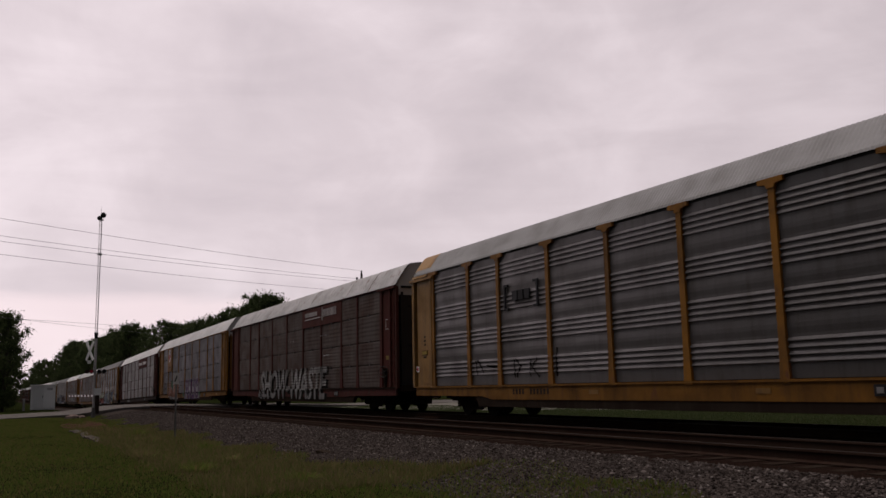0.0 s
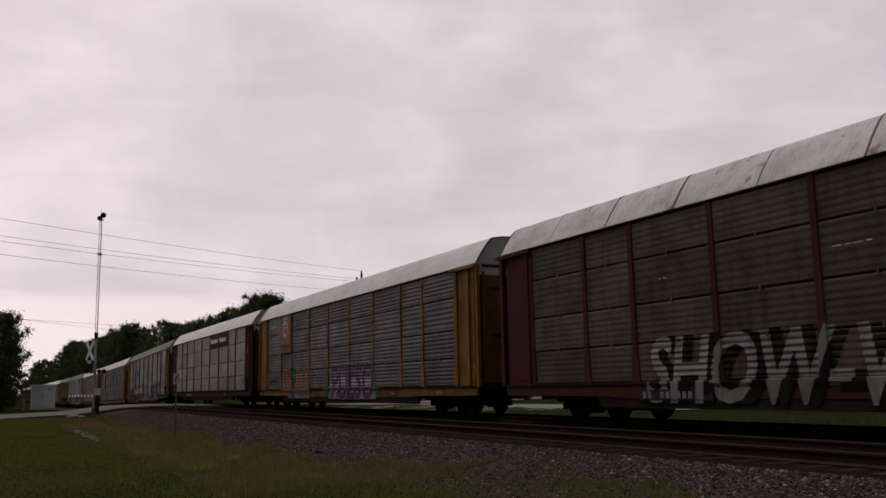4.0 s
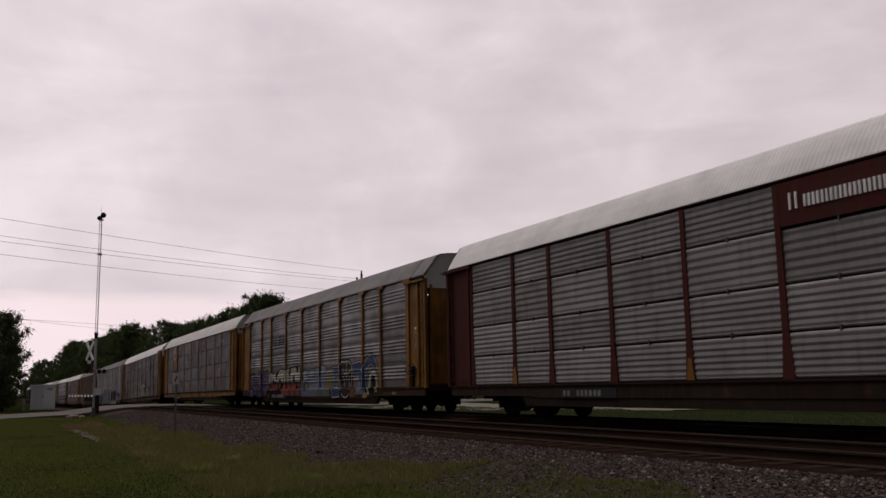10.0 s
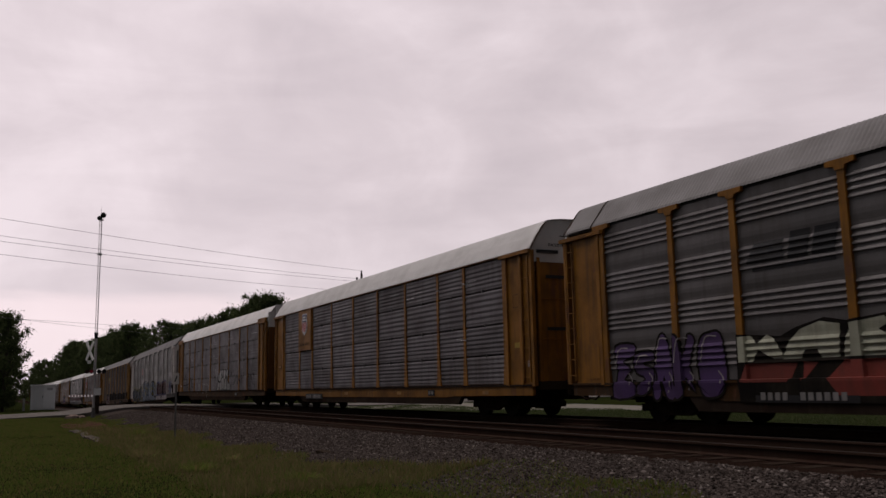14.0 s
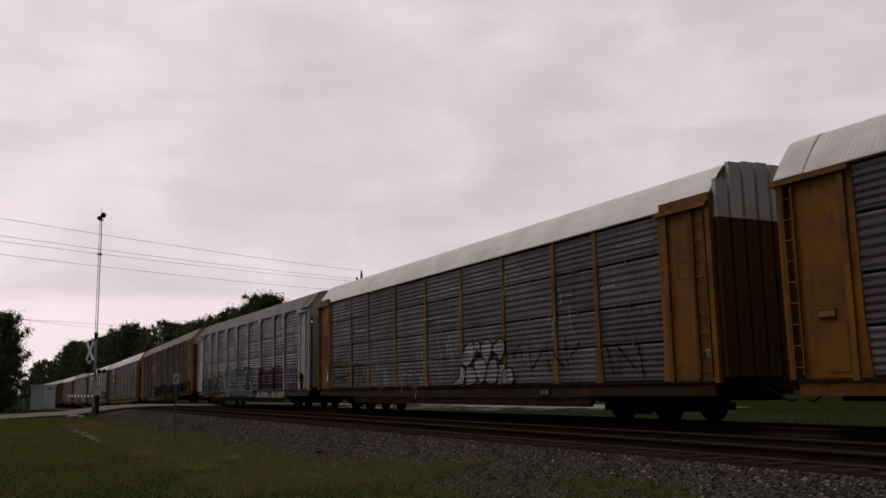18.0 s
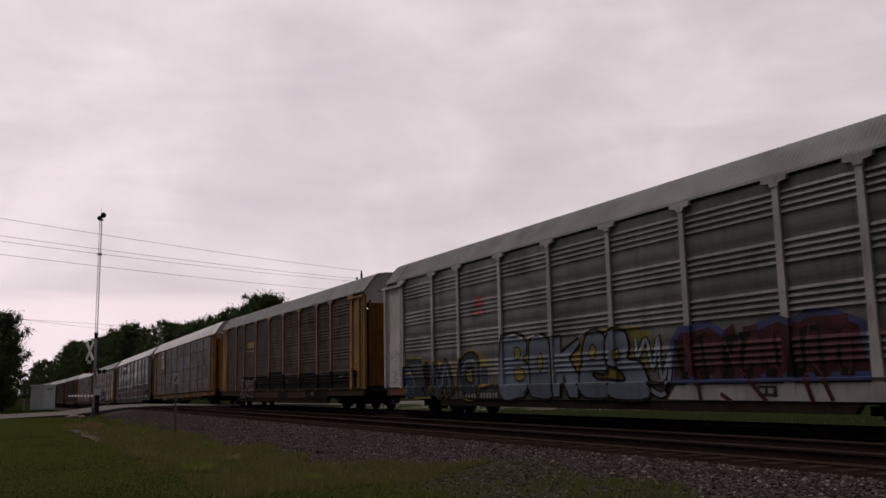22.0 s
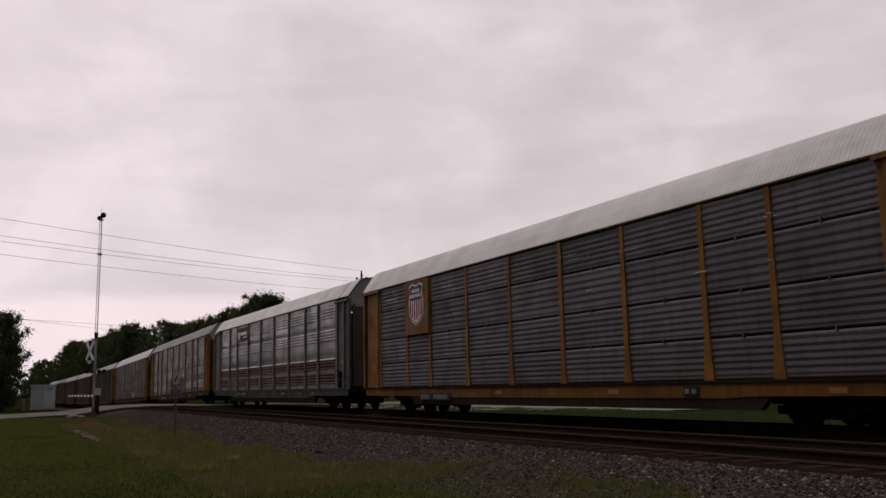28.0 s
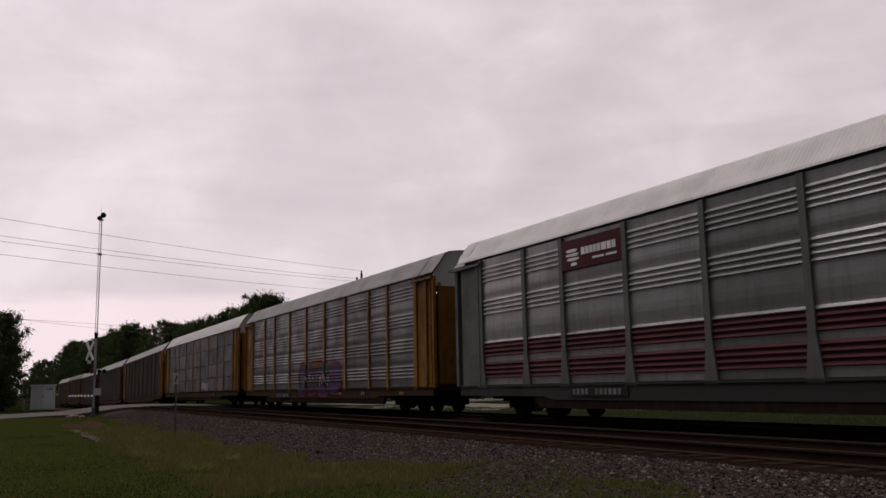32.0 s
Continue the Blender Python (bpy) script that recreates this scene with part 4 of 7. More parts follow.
def wagon(k, style, skin, frame_paint, roof, sill, ends, door, label, cap=False, gable=None, coarse=False, slats=False, plates=(), hood=None, ladders=True, collar=False):
    """One covered auto-carrier wagon. plates: bays whose top row is a painted board."""
    c = thing("auto_carrier_wagon", label, "rail wagon", group="auto-carrier wagons of the train")
    CARS.append(c)
    near = -WIDE
    arc = ARC if style == "rows" else ARC_TALL
    # side sheets between the posts
    for i in range(9):
        x0, x1 = POSTS[i], POSTS[i + 1]
        w = round(x1 - x0 - 0.1, 2)
        for r, prof in enumerate(PROFILES[style]):
            if style == "rows" and r == 3 and i in plates:
                continue
            mat = skin
            me = cached(("panel", style, r, w, mat.name), lambda: panel_mesh(prof, w, mat, MAROON if style == "striped" else None))
            ob = part("panel", me, c, ((x0 + x1) / 2, near, 0))
            if k in (1, 8):
                ob.scale.y = 0.55
            if style == "rows" and not coarse:
                ob.location.y += 0.012 * math.sin(k * 3.1 + i * 1.7 + r)
                if r < 3:
                    part("clip", cached("clip", lambda: Shape().box(-0.022, 0.022, -0.04, 0.03, -0.03, 0.09).mesh("clip", GALV)), c, ((x0 + x1) / 2 + 0.1 * math.sin(i + r), near, prof[-1][0]))
    me = cached(("post", style, frame_paint.name), lambda: post_mesh(style, frame_paint))
    for x in POSTS:
        post = part("post", me, c, (x, near, 0))
        if cap:
            part("post_cap", cached(("cap", frame_paint.name), lambda: cap_mesh(frame_paint)), post)
    # far side, inner lining, floor, roof
    part("far_side", cached(("far", skin.name), lambda: Shape().box(-HALF, HALF, 1.44, 1.54, FLOOR, 4.9).mesh("far_side", skin)), c)
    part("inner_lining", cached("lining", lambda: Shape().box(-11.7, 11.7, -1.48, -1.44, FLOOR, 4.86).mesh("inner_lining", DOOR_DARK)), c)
    part("roof", cached(("roof", roof.name, coarse, style == "rows"), lambda: roof_mesh(roof, coarse, arc)), c, label="pale ribbed metal roof")
    if style == "rows":
        part("top_rail", cached(("chord", frame_paint.name), lambda: Shape().box(-HALF + 0.2, HALF - 0.2, -1.6, -1.5, 4.865, 4.905).mesh("top_rail", frame_paint)), c)
    else:
        # a solid dark strip fills the slot, its colour standing for the shade inside
        part("top_slot", cached("slot", lambda: Shape().box(-HALF + 0.2, HALF - 0.2, -1.545, -1.5, 4.935, 5.04).mesh("top_slot", DOOR_DARK)), c, label="solid dark strip for the shade in the slot under the eave")
    low = 0.5 if style == "rows" else 0.44
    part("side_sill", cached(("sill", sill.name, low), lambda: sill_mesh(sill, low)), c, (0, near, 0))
    # on the rows type the shade below the sheets is put into the ledge's colour
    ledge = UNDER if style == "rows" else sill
    part("sill_ledge", cached(("ledge", ledge.name), lambda: Shape().box(-13.2, 13.2, -0.085, -0.05, 0.83, 0.885).mesh("sill_ledge", ledge)), c, (0, near, 0), "narrow grimy ledge above the sill, painted dark as shade on row-sheet wagons")
    part("bottom_rail", cached(("bottom", low), lambda: Shape().poly([(-8.75, 0.56), (-8.45, 0.78 * low - 0.13), (8.45, 0.78 * low - 0.13), (8.75, 0.56)], -0.03, 0.14).mesh("bottom_rail", UNDER)), c, (0, near, 0), "black lower edge rail")
    part("underframe", cached("under", underframe_mesh), c)
    # ends
    steps = ends
    stile, rung = cached(("ladder", steps.name), lambda: ladder_meshes(steps))
    for sg in (-1, 1):
        sheet_, extra = cached(("end", ends.name, sg), lambda: end_panel_meshes(ends, sg > 0))
        ep = part("end_panel", sheet_, c, (sg * 12.58, near, 0), "flat painted end sheet")
        for n, me in extra:
            part(n, me, ep)
        if sg > 0 and not coarse:
            for x in (0.22, 0.6):
                part("ladder_stile", stile, ep, (x, 0, 0))
            for i in range(9):
                part("ladder_rung", rung, ep, (0.41, 0, 1.1 + 0.42 * i))
        elif not coarse:
            if ladders:
                for x in (-0.72, -0.42):
                    part("ladder_stile", stile, ep, (x, 0, 0))
                for i in range(9):
                    part("ladder_rung", rung, ep, (-0.57, 0, 1.1 + 0.42 * i))
            part("canopy", cached(("canopy", ends.name), lambda: Shape().box(-0.95, 0.95, -0.14, 0.05, 4.76, 4.86).mesh("canopy", ends)), ep)
        if sg > 0 and not coarse:
            part("canopy", cached(("canopy_front", ends.name), lambda: Shape().box(-1.0, 0.75, -0.15, 0.05, 4.77, 4.86).mesh("canopy", ends)), ep)
        g = gable or roof
        if not coarse:
            if hood and sg < 0:
                reach = 1.25 if hood is YELLOW_PALE else 0.7
                part("roof_hood", cached(("hood", hood.name), lambda: hood_mesh(hood, -HALF + reach, -HALF - 0.03, 1.014)), c, label="plain roof end sheet")
            elif style != "rows":
                part("roof_seam", cached(("seam", sg), lambda: hood_mesh(UNDER, sg * (HALF - 1.33), sg * (HALF - 1.27), 1.013, ARC_TALL)), c, label="dark strap across the roof")
            part("roof_lip", cached(("lip", sg, style == "rows"), lambda: hood_mesh(UNDER, sg * (HALF - 0.1), sg * (HALF + 0.015), 0.997, arc)), c, label="dark open edge of the roof sheet")
            if collar:
                part("roof_collar", cached(("collar", ends.name), lambda: Shape().box(-0.82, 0.82, -0.13, -0.03, 4.86, 5.06).mesh("roof_collar", ends)), ep, (0.0, 0, 0), "raised yellow sheet over the canopy")
        if slats and sg > 0:
            for i in range(7):
                y = -1.5 + 0.43 * i
                top = float(np.interp(y + 0.18, [p[0] for p in ARC], [p[1] for p in ARC]))
                part("end_slat", Shape().box(HALF - 0.02, HALF + 0.1, y, y + 0.34, 4.5, top).mesh("end_slat", ROOF_WHITE), c)
                part("end_slat", Shape().box(HALF - 0.02, HALF + 0.1, y, y + 0.34, 0.95, 4.5).mesh("end_slat", YELLOW_GRIMY), c)
        part("roof_end", cached(("gable", g.name), lambda: cap_end_mesh(g)), c, (sg * (HALF - 0.1), 0, 0), "plain rounded roof end sheet")
        leaf, ribs = cached(("leaf", door.name), lambda: end_door_meshes(door))
        for side in (-1, 1):
            d = part("end_door", leaf, c, (sg * (HALF - 0.12), 0, 0), "closed ribbed end door leaf")
            d.scale = (sg, side, 1)
            for r in ribs if sg > 0 and not coarse else ():
                part("rib", r, d)
        cp = part("coupler", cached("coupler", coupler_mesh), c)
        cp.scale = (sg, 1, 1)
        tr = part("truck", cached("truck", truck_mesh), c, (sg * 9.75, 0, -0.12), "four-wheel truck")
        for ax in (-0.89, 0.89):
            w = part("wheelset", cached("wheelset", wheelset_mesh), tr, (ax, 0, 0.457))
            WHEELS.setdefault(k, []).append((w, ax))
    if k in (1, 3, 4, 7, 8, 10):
        part("hand_brake_wheel", cached("handwheel", ring_mesh), c, (12.3, near - 0.2, 1.5), "dark hand brake wheel").rotation_euler.z = radians(38)
        part("brake_bracket", cached(("bracket", sill.name), lambda: Shape().box(-0.16, 0.1, -0.14, 0.02, -0.22, 0.14).box(-0.06, 0.06, -0.1, 0.02, -0.6, -0.22).mesh("brake_bracket", UNDER)), c, (12.22, near - 0.02, 1.5), "dark brake gear housing")
    return c


def board(c, x0, x1, z0, z1, material, out=0.1, name="board", label=""):
    s = Shape().box(x0, x1, -WIDE - out, -WIDE - out + 0.05, z0, z1)
    return part(name, s.mesh(name, material), c, label=label)


def bars(c, parent, x0, z, widths, h, material, out=0.125, gap=0.12):
    """Lettering that stands as plain bars."""
    x = x0
    for w in widths:
        s = Shape().box(x, x + w, -WIDE - out, -WIDE - out + 0.03, z, z + h)
        part("lettering", s.mesh("lettering", material), parent)
        x += w + gap


def shield(c, xc, z0, w, h):
    """A striped heraldic shield on its yellow board."""
    b = board(c, xc - 1.0, xc + 1.0, 2.72 + 0.1, 4.84, YELLOW, 0.1, "emblem_board", "yellow board with a striped shield")

    def outline(k):
        a, t = w / 2 * k, h * (1 - k) / 2
        top, bot = z0 + h - t, z0 + t
        return [(xc, bot), (xc + a * 0.55, bot + 0.1 * h), (xc + a * 0.95, bot + 0.28 * h), (xc + a, bot + 0.62 * h), (xc + a * 0.8, bot + 0.8 * h), (xc + a * 0.95, top - 0.06 * h), (xc + a * 0.5, top),
                (xc, top - 0.05 * h), (xc - a * 0.5, top), (xc - a * 0.95, top - 0.06 * h), (xc - a * 0.8, bot + 0.8 * h), (xc - a, bot + 0.62 * h), (xc - a * 0.95, bot + 0.28 * h), (xc - a * 0.55, bot + 0.1 * h)]

    part("shield", Shape().poly(outline(1.0), -WIDE - 0.112, 0.02).mesh("shield", SHIELD_WHITE), b)
    part("shield_border", Shape().poly(outline(0.94), -WIDE - 0.116, 0.02).mesh("shield_border", SHIELD_BLUE), b)
    part("shield_field", Shape().poly(outline(0.88), -WIDE - 0.12, 0.02).mesh("shield_field", SHIELD_WHITE), b)
    part("shield_crown", Shape().poly([(xc - w * 0.41, z0 + h * 0.6), (xc + w * 0.41, z0 + h * 0.6), (xc + w * 0.36, z0 + h * 0.8), (xc + w * 0.42, z0 + h * 0.9), (xc + w * 0.2, z0 + h * 0.94), (xc, z0 + h * 0.9),
                                     (xc - w * 0.2, z0 + h * 0.94), (xc - w * 0.42, z0 + h * 0.9), (xc - w * 0.36, z0 + h * 0.8)], -WIDE - 0.128, 0.02).mesh("shield_crown", SHIELD_BLUE), b)
    bars(c, b, xc - w * 0.26, z0 + h * 0.78, [w * 0.03] * 9, h * 0.08, SHIELD_WHITE, 0.135, w * 0.031)
    bars(c, b, xc - w * 0.34, z0 + h * 0.66, [w * 0.03] * 12, h * 0.08, SHIELD_WHITE, 0.135, w * 0.0285)
    for i in range(6):
        x = xc - w * 0.36 + i * w * 0.144
        lo = z0 + h * (0.1 + 0.16 * abs(i - 2.5) / 2.5)
        part("shield_stripe", Shape().box(x - w * 0.042, x + w * 0.042, -WIDE - 0.128, -WIDE - 0.1, lo, z0 + h * 0.585).mesh("shield_stripe", SHIELD_RED), b)
    return b


YEL = "grey corrugated auto-carrier wagon with yellow posts and sill"
SPECS = {
    0: dict(style="tall", skin=GALV, frame_paint=YELLOW, roof=ROOF_MID, sill=YELLOW_DULL, ends=YELLOW_PALE, door=YELLOW, cap=True, gable=YELLOW_PALE, hood=YELLOW_PALE, label="ribbed grey auto-carrier wagon with yellow posts and yellow ends", ladders=False),
    1: dict(style="rows", skin=GALV_SOOT, frame_paint=BROWN, roof=ROOF_RUSTY, sill=BROWN, ends=BROWN, door=DOOR_DARK, gable=ROOF_WHITE, label="sooty brown auto-carrier wagon with white block graffiti", plates=(5, 6), ladders=False),
    2: dict(style="rows", skin=GALV_DARK, frame_paint=YELLOW, roof=ROOF_WHITE, sill=YELLOW_DULL, ends=YELLOW, door=YELLOW_DULL, label="dark grey auto-carrier wagon with yellow posts and purple graffiti"),
    3: dict(style="rows", skin=GALV_LIGHT, frame_paint=BROWN, roof=ROOF_WHITE, sill=BROWN_SILL, ends=BROWN, door=DOOR_DARK, label="silver auto-carrier wagon with oxide brown posts and name board", plates=(5, 6)),
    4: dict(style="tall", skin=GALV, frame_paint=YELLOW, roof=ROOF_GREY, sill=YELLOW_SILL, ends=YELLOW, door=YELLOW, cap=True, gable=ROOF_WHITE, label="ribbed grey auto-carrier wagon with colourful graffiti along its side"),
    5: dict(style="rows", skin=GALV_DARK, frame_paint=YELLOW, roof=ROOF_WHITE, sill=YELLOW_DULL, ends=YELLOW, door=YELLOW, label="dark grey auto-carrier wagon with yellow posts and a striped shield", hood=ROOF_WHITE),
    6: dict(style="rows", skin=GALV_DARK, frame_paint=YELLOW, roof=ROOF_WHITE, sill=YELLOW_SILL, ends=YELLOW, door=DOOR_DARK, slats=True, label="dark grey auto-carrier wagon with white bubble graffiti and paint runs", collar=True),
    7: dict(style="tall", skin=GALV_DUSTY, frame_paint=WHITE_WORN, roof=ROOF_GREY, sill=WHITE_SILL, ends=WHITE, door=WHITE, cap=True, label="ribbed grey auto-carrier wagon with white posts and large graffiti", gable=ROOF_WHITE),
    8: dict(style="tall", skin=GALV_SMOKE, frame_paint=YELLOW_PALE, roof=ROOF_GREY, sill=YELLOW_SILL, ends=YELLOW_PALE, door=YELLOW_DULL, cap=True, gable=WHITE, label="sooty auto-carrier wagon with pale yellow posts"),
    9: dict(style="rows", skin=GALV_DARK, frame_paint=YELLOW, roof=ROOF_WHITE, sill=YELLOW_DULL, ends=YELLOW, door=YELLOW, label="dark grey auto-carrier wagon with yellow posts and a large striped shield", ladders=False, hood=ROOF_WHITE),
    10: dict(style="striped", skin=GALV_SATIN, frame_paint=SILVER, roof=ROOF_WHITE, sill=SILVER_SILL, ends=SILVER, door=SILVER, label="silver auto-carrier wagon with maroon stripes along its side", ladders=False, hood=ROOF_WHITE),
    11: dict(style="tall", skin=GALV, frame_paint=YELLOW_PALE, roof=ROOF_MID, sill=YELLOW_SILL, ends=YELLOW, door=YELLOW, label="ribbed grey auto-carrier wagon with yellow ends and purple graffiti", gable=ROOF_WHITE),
    12: dict(style="rows", skin=GALV_DARK, frame_paint=YELLOW, roof=ROOF_WHITE, sill=YELLOW_SILL, ends=YELLOW, door=YELLOW, label=YEL),
}
FAR = [dict(style="rows", skin=GALV_FAR, frame_paint=YELLOW_SILL, roof=ROOF_MID, sill=YELLOW_SILL, ends=YELLOW, door=YELLOW, label=YEL, coarse=True),
       dict(style="tall", skin=GALV_FAR, frame_paint=YELLOW_SILL, roof=ROOF_GREY, sill=YELLOW_SILL, ends=YELLOW, door=YELLOW, label=YEL, coarse=True),
       dict(style="rows", skin=GALV_FAR, frame_paint=BROWN, roof=ROOF_MID, sill=BROWN, ends=BROWN, door=DOOR_DARK, label="silver auto-carrier wagon with oxide brown posts", coarse=True),
       dict(style="tall", skin=GALV_FAR, frame_paint=YELLOW_SILL, roof=ROOF_MID, sill=YELLOW_SILL, ends=YELLOW, door=YELLOW, label=YEL, coarse=True)]
COUNT = 18
LEFT = [-33.3, -61.58, -89.85, -118.25, -146.79, -175.25, -203.93, -232.1, -261.02, -289.45, -318.0, -346.5]
LEFT += [-346.5 - PITCH * (k - 11) for k in range(12, COUNT)]
for k in range(COUNT):
    wagon(k, **(SPECS[k] if k in SPECS else FAR[(k * 7 + k // 3) % 4]))

# ---- boards, emblems and sprayed paint on the wagons ----
def spray_colour(name, colour, amount=0.3):
    return paint("spray_" + name, colour, 0.6, amount=amount + 0.12, streak=0.8, bump=0.005, vary=0.1, gloss=0.15)


SP_WHITE = spray_colour("white", (0.3354, 0.3253, 0.3186), 0.32)
SP_BLACK = paint("spray_black", (0.014, 0.012, 0.011), 0.9, amount=0.4, streak=0.8, bump=0.005, vary=0.1, gloss=0.03)
SP_PURPLE = spray_colour("purple", (0.0704, 0.0369, 0.114))
SP_RED = spray_colour("red", (0.2012, 0.0268, 0.0369))
SP_PINK = spray_colour("pale_pink", (0.3555, 0.3153, 0.3186))
SP_ORANGE = spray_colour("orange", (0.1811, 0.0671, 0.0335))
SP_GREEN = spray_colour("green", (0.0335, 0.114, 0.0537))
SP_CREAM = spray_colour("cream", (0.3756, 0.3756, 0.2884))
SP_BRICK = spray_colour("brick_red", (0.2079, 0.0436, 0.0335))
SP_BLUE = spray_colour("blue", (0.026, 0.060, 0.14))
SP_PALEBLUE = spray_colour("pale_blue", (0.2415, 0.2616, 0.322))
SP_STEEL = spray_colour("steel_blue", (0.1425, 0.1678, 0.2139))
SP_SLATE = spray_colour("slate", (0.0302, 0.0402, 0.0503))
SP_OLIVE = spray_colour("olive_yellow", (0.2012, 0.161, 0.0335))
SP_YELLOW = spray_colour("yellow", (0.3354, 0.2281, 0.0402))
SP_PLUM = spray_colour("plum", (0.1342, 0.0201, 0.0537))
SP_DARKRED = spray_colour("dark_red", (0.0604, 0.0134, 0.0168))
SP_CHALK = spray_colour("chalky_white", (0.2415, 0.2314, 0.2247), 0.5)
SCRAPE = spray_colour("bare_bright_metal", (0.5031, 0.4964, 0.4964), 0.1)


POST_WIDE = {"tall": 0.095, "striped": 0.1, "rows": 0.085}
POST_FOOT = {"tall": 0.125, "striped": 0.2, "rows": 0.152}


def islands(bm):
    """The loose pieces of bm, each as a bmesh of its own."""
    bm.verts.index_update()
    left, out = set(bm.verts), []
    while left:
        stack, seen = [left.pop()], []
        while stack:
            v = stack.pop()
            seen.append(v)
            for e in v.link_edges:
                o = e.other_vert(v)
                if o in left:
                    left.discard(o)
                    stack.append(o)
        b = bmesh.new()
        made = {v: b.verts.new(v.co) for v in seen}
        for f in {f for v in seen for f in v.link_faces}:
            b.faces.new([made[v] for v in f.verts])
        out.append(b)
    bm.free()
    return out


def lay(c, style, bm, material, lift, label="", name="graffiti"):
    """Lays sprayed shapes on the wagon, each loose shape as a part of its own."""
    if name in ("scrape_marks", "paint_run"):
        return tagged(lay_one(c, style, bm, material, lift, label, name), kind="stuff")
    for piece in islands(bm):
        lay_one(c, style, piece, material, lift, label, name)


def lay_one(c, style, bm, material, lift, label, name):
    """Lays flat shapes (x, 0, z) on the wagon's skin: cut at every fold of the skin and over the posts, then pushed out to it."""
    zs = [v.co.z for v in bm.verts]
    xs_ = [v.co.x for v in bm.verts]
    if not zs:
        return None
    folds = {round(p[0], 3) for prof in PROFILES[style] for p in prof} | {0.89, 0.885, 0.83}
    for z in sorted(folds):
        if min(zs) < z < max(zs):
            bmesh.ops.bisect_plane(bm, geom=bm.verts[:] + bm.edges[:] + bm.faces[:], plane_co=(0, 0, z), plane_no=(0, 0, 1), dist=1e-5)
    slope = (POST_FOOT[style] - POST_WIDE[style]) / 0.8
    for p in POSTS:
        if min(xs_) - 0.3 < p < max(xs_) + 0.3:
            for sg in (-1, 1):
                for e in (0.004, 0.03):
                    # along the flared foot, then the straight shaft
                    for co, no in (((p + sg * (POST_WIDE[style] + e), 0, 1.75), (1, 0, sg * slope)), ((p + sg * (POST_WIDE[style] + e), 0, 1.75), (1, 0, 0))):
                        bmesh.ops.bisect_plane(bm, geom=bm.verts[:] + bm.edges[:] + bm.faces[:], plane_co=co, plane_no=no, dist=1e-5)
    bmesh.ops.triangulate(bm, faces=bm.faces[:])
    for v in bm.verts:
        d = skin_depth(style, v.co.z)
        if v.co.z < 0.89:
            d = -0.095 if v.co.z > 0.825 else -0.058
        half = POST_WIDE[style] + slope * max(0.0, 1.75 - v.co.z) + 0.008
        if v.co.z > 0.8 and any(abs(v.co.x - p) < half for p in POSTS):
            d = min(d, -POST_OUT[style] - 0.005)
        v.co.y = -WIDE + d - lift
    bmesh.ops.recalc_face_normals(bm, faces=bm.faces[:])
    me = bpy.data.meshes.new(name)
    bm.to_mesh(me)
    bm.free()
    me.materials.append(material)
    return part(name, me, c, label=label)


def outline_bm(loops):
    bm = bmesh.new()
    for pts in loops:
        vs = [bm.verts.new((x, 0, z)) for x, z in pts]
        bm.faces.new(vs)
    return bm


def word(c, style, text, x0, x1, z0, z1, layers, label, lean=0.0):
    """A sprayed word, in layers of (material, thickening, lift, shift right, shift down)."""
    for material, fat, lift, dx, dz in layers:
        cu = bpy.data.curves.new("letters", "FONT")
        cu.body, cu.offset, cu.resolution_u = text, fat, 3
        ob = bpy.data.objects.new("letters", cu)
        me = bpy.data.meshes.new_from_object(ob)
        plain = bpy.data.curves.new("letters", "FONT")
        plain.body, plain.resolution_u = text, 2
        ob2 = bpy.data.objects.new("letters", plain)
        ref = bpy.data.meshes.new_from_object(ob2)
        rx = [v.co.x for v in ref.vertices]
        rz = [v.co.y for v in ref.vertices]
        ax, bx, az, bz = min(rx), max(rx), min(rz), max(rz)
        bm = bmesh.new()
        bm.from_mesh(me)
        for v in bm.verts:
            u, w = (v.co.x - ax) / (bx - ax), (v.co.y - az) / (bz - az)
            v.co = (x0 + (x1 - x0) * u + dx + lean * w, 0, z0 + (z1 - z0) * w - dz)
            v.co.z = min(max(v.co.z, 0.385), 4.8)
        bmesh.ops.remove_doubles(bm, verts=bm.verts[:], dist=0.002)
        lay(c, style, bm, material, lift, label)
        for o in (ob, ob2):
            bpy.data.objects.remove(o)
        for d in (me, ref):
            bpy.data.meshes.remove(d)
        for d in (cu, plain):
            bpy.data.curves.remove(d)


def blob(x, z, w, h, rng, n=18, power=0.7):
    pts = []
    for i in range(n):
        a = 2 * math.pi * i / n
        ca, sa = math.cos(a), math.sin(a)
        r = 1 + rng.uniform(-0.1, 0.1)
        pts.append((x + w / 2 * r * math.copysign(abs(ca) ** power, ca), min(max(z + h / 2 * r * math.copysign(abs(sa) ** power, sa), 0.385), 4.78)))
    return pts


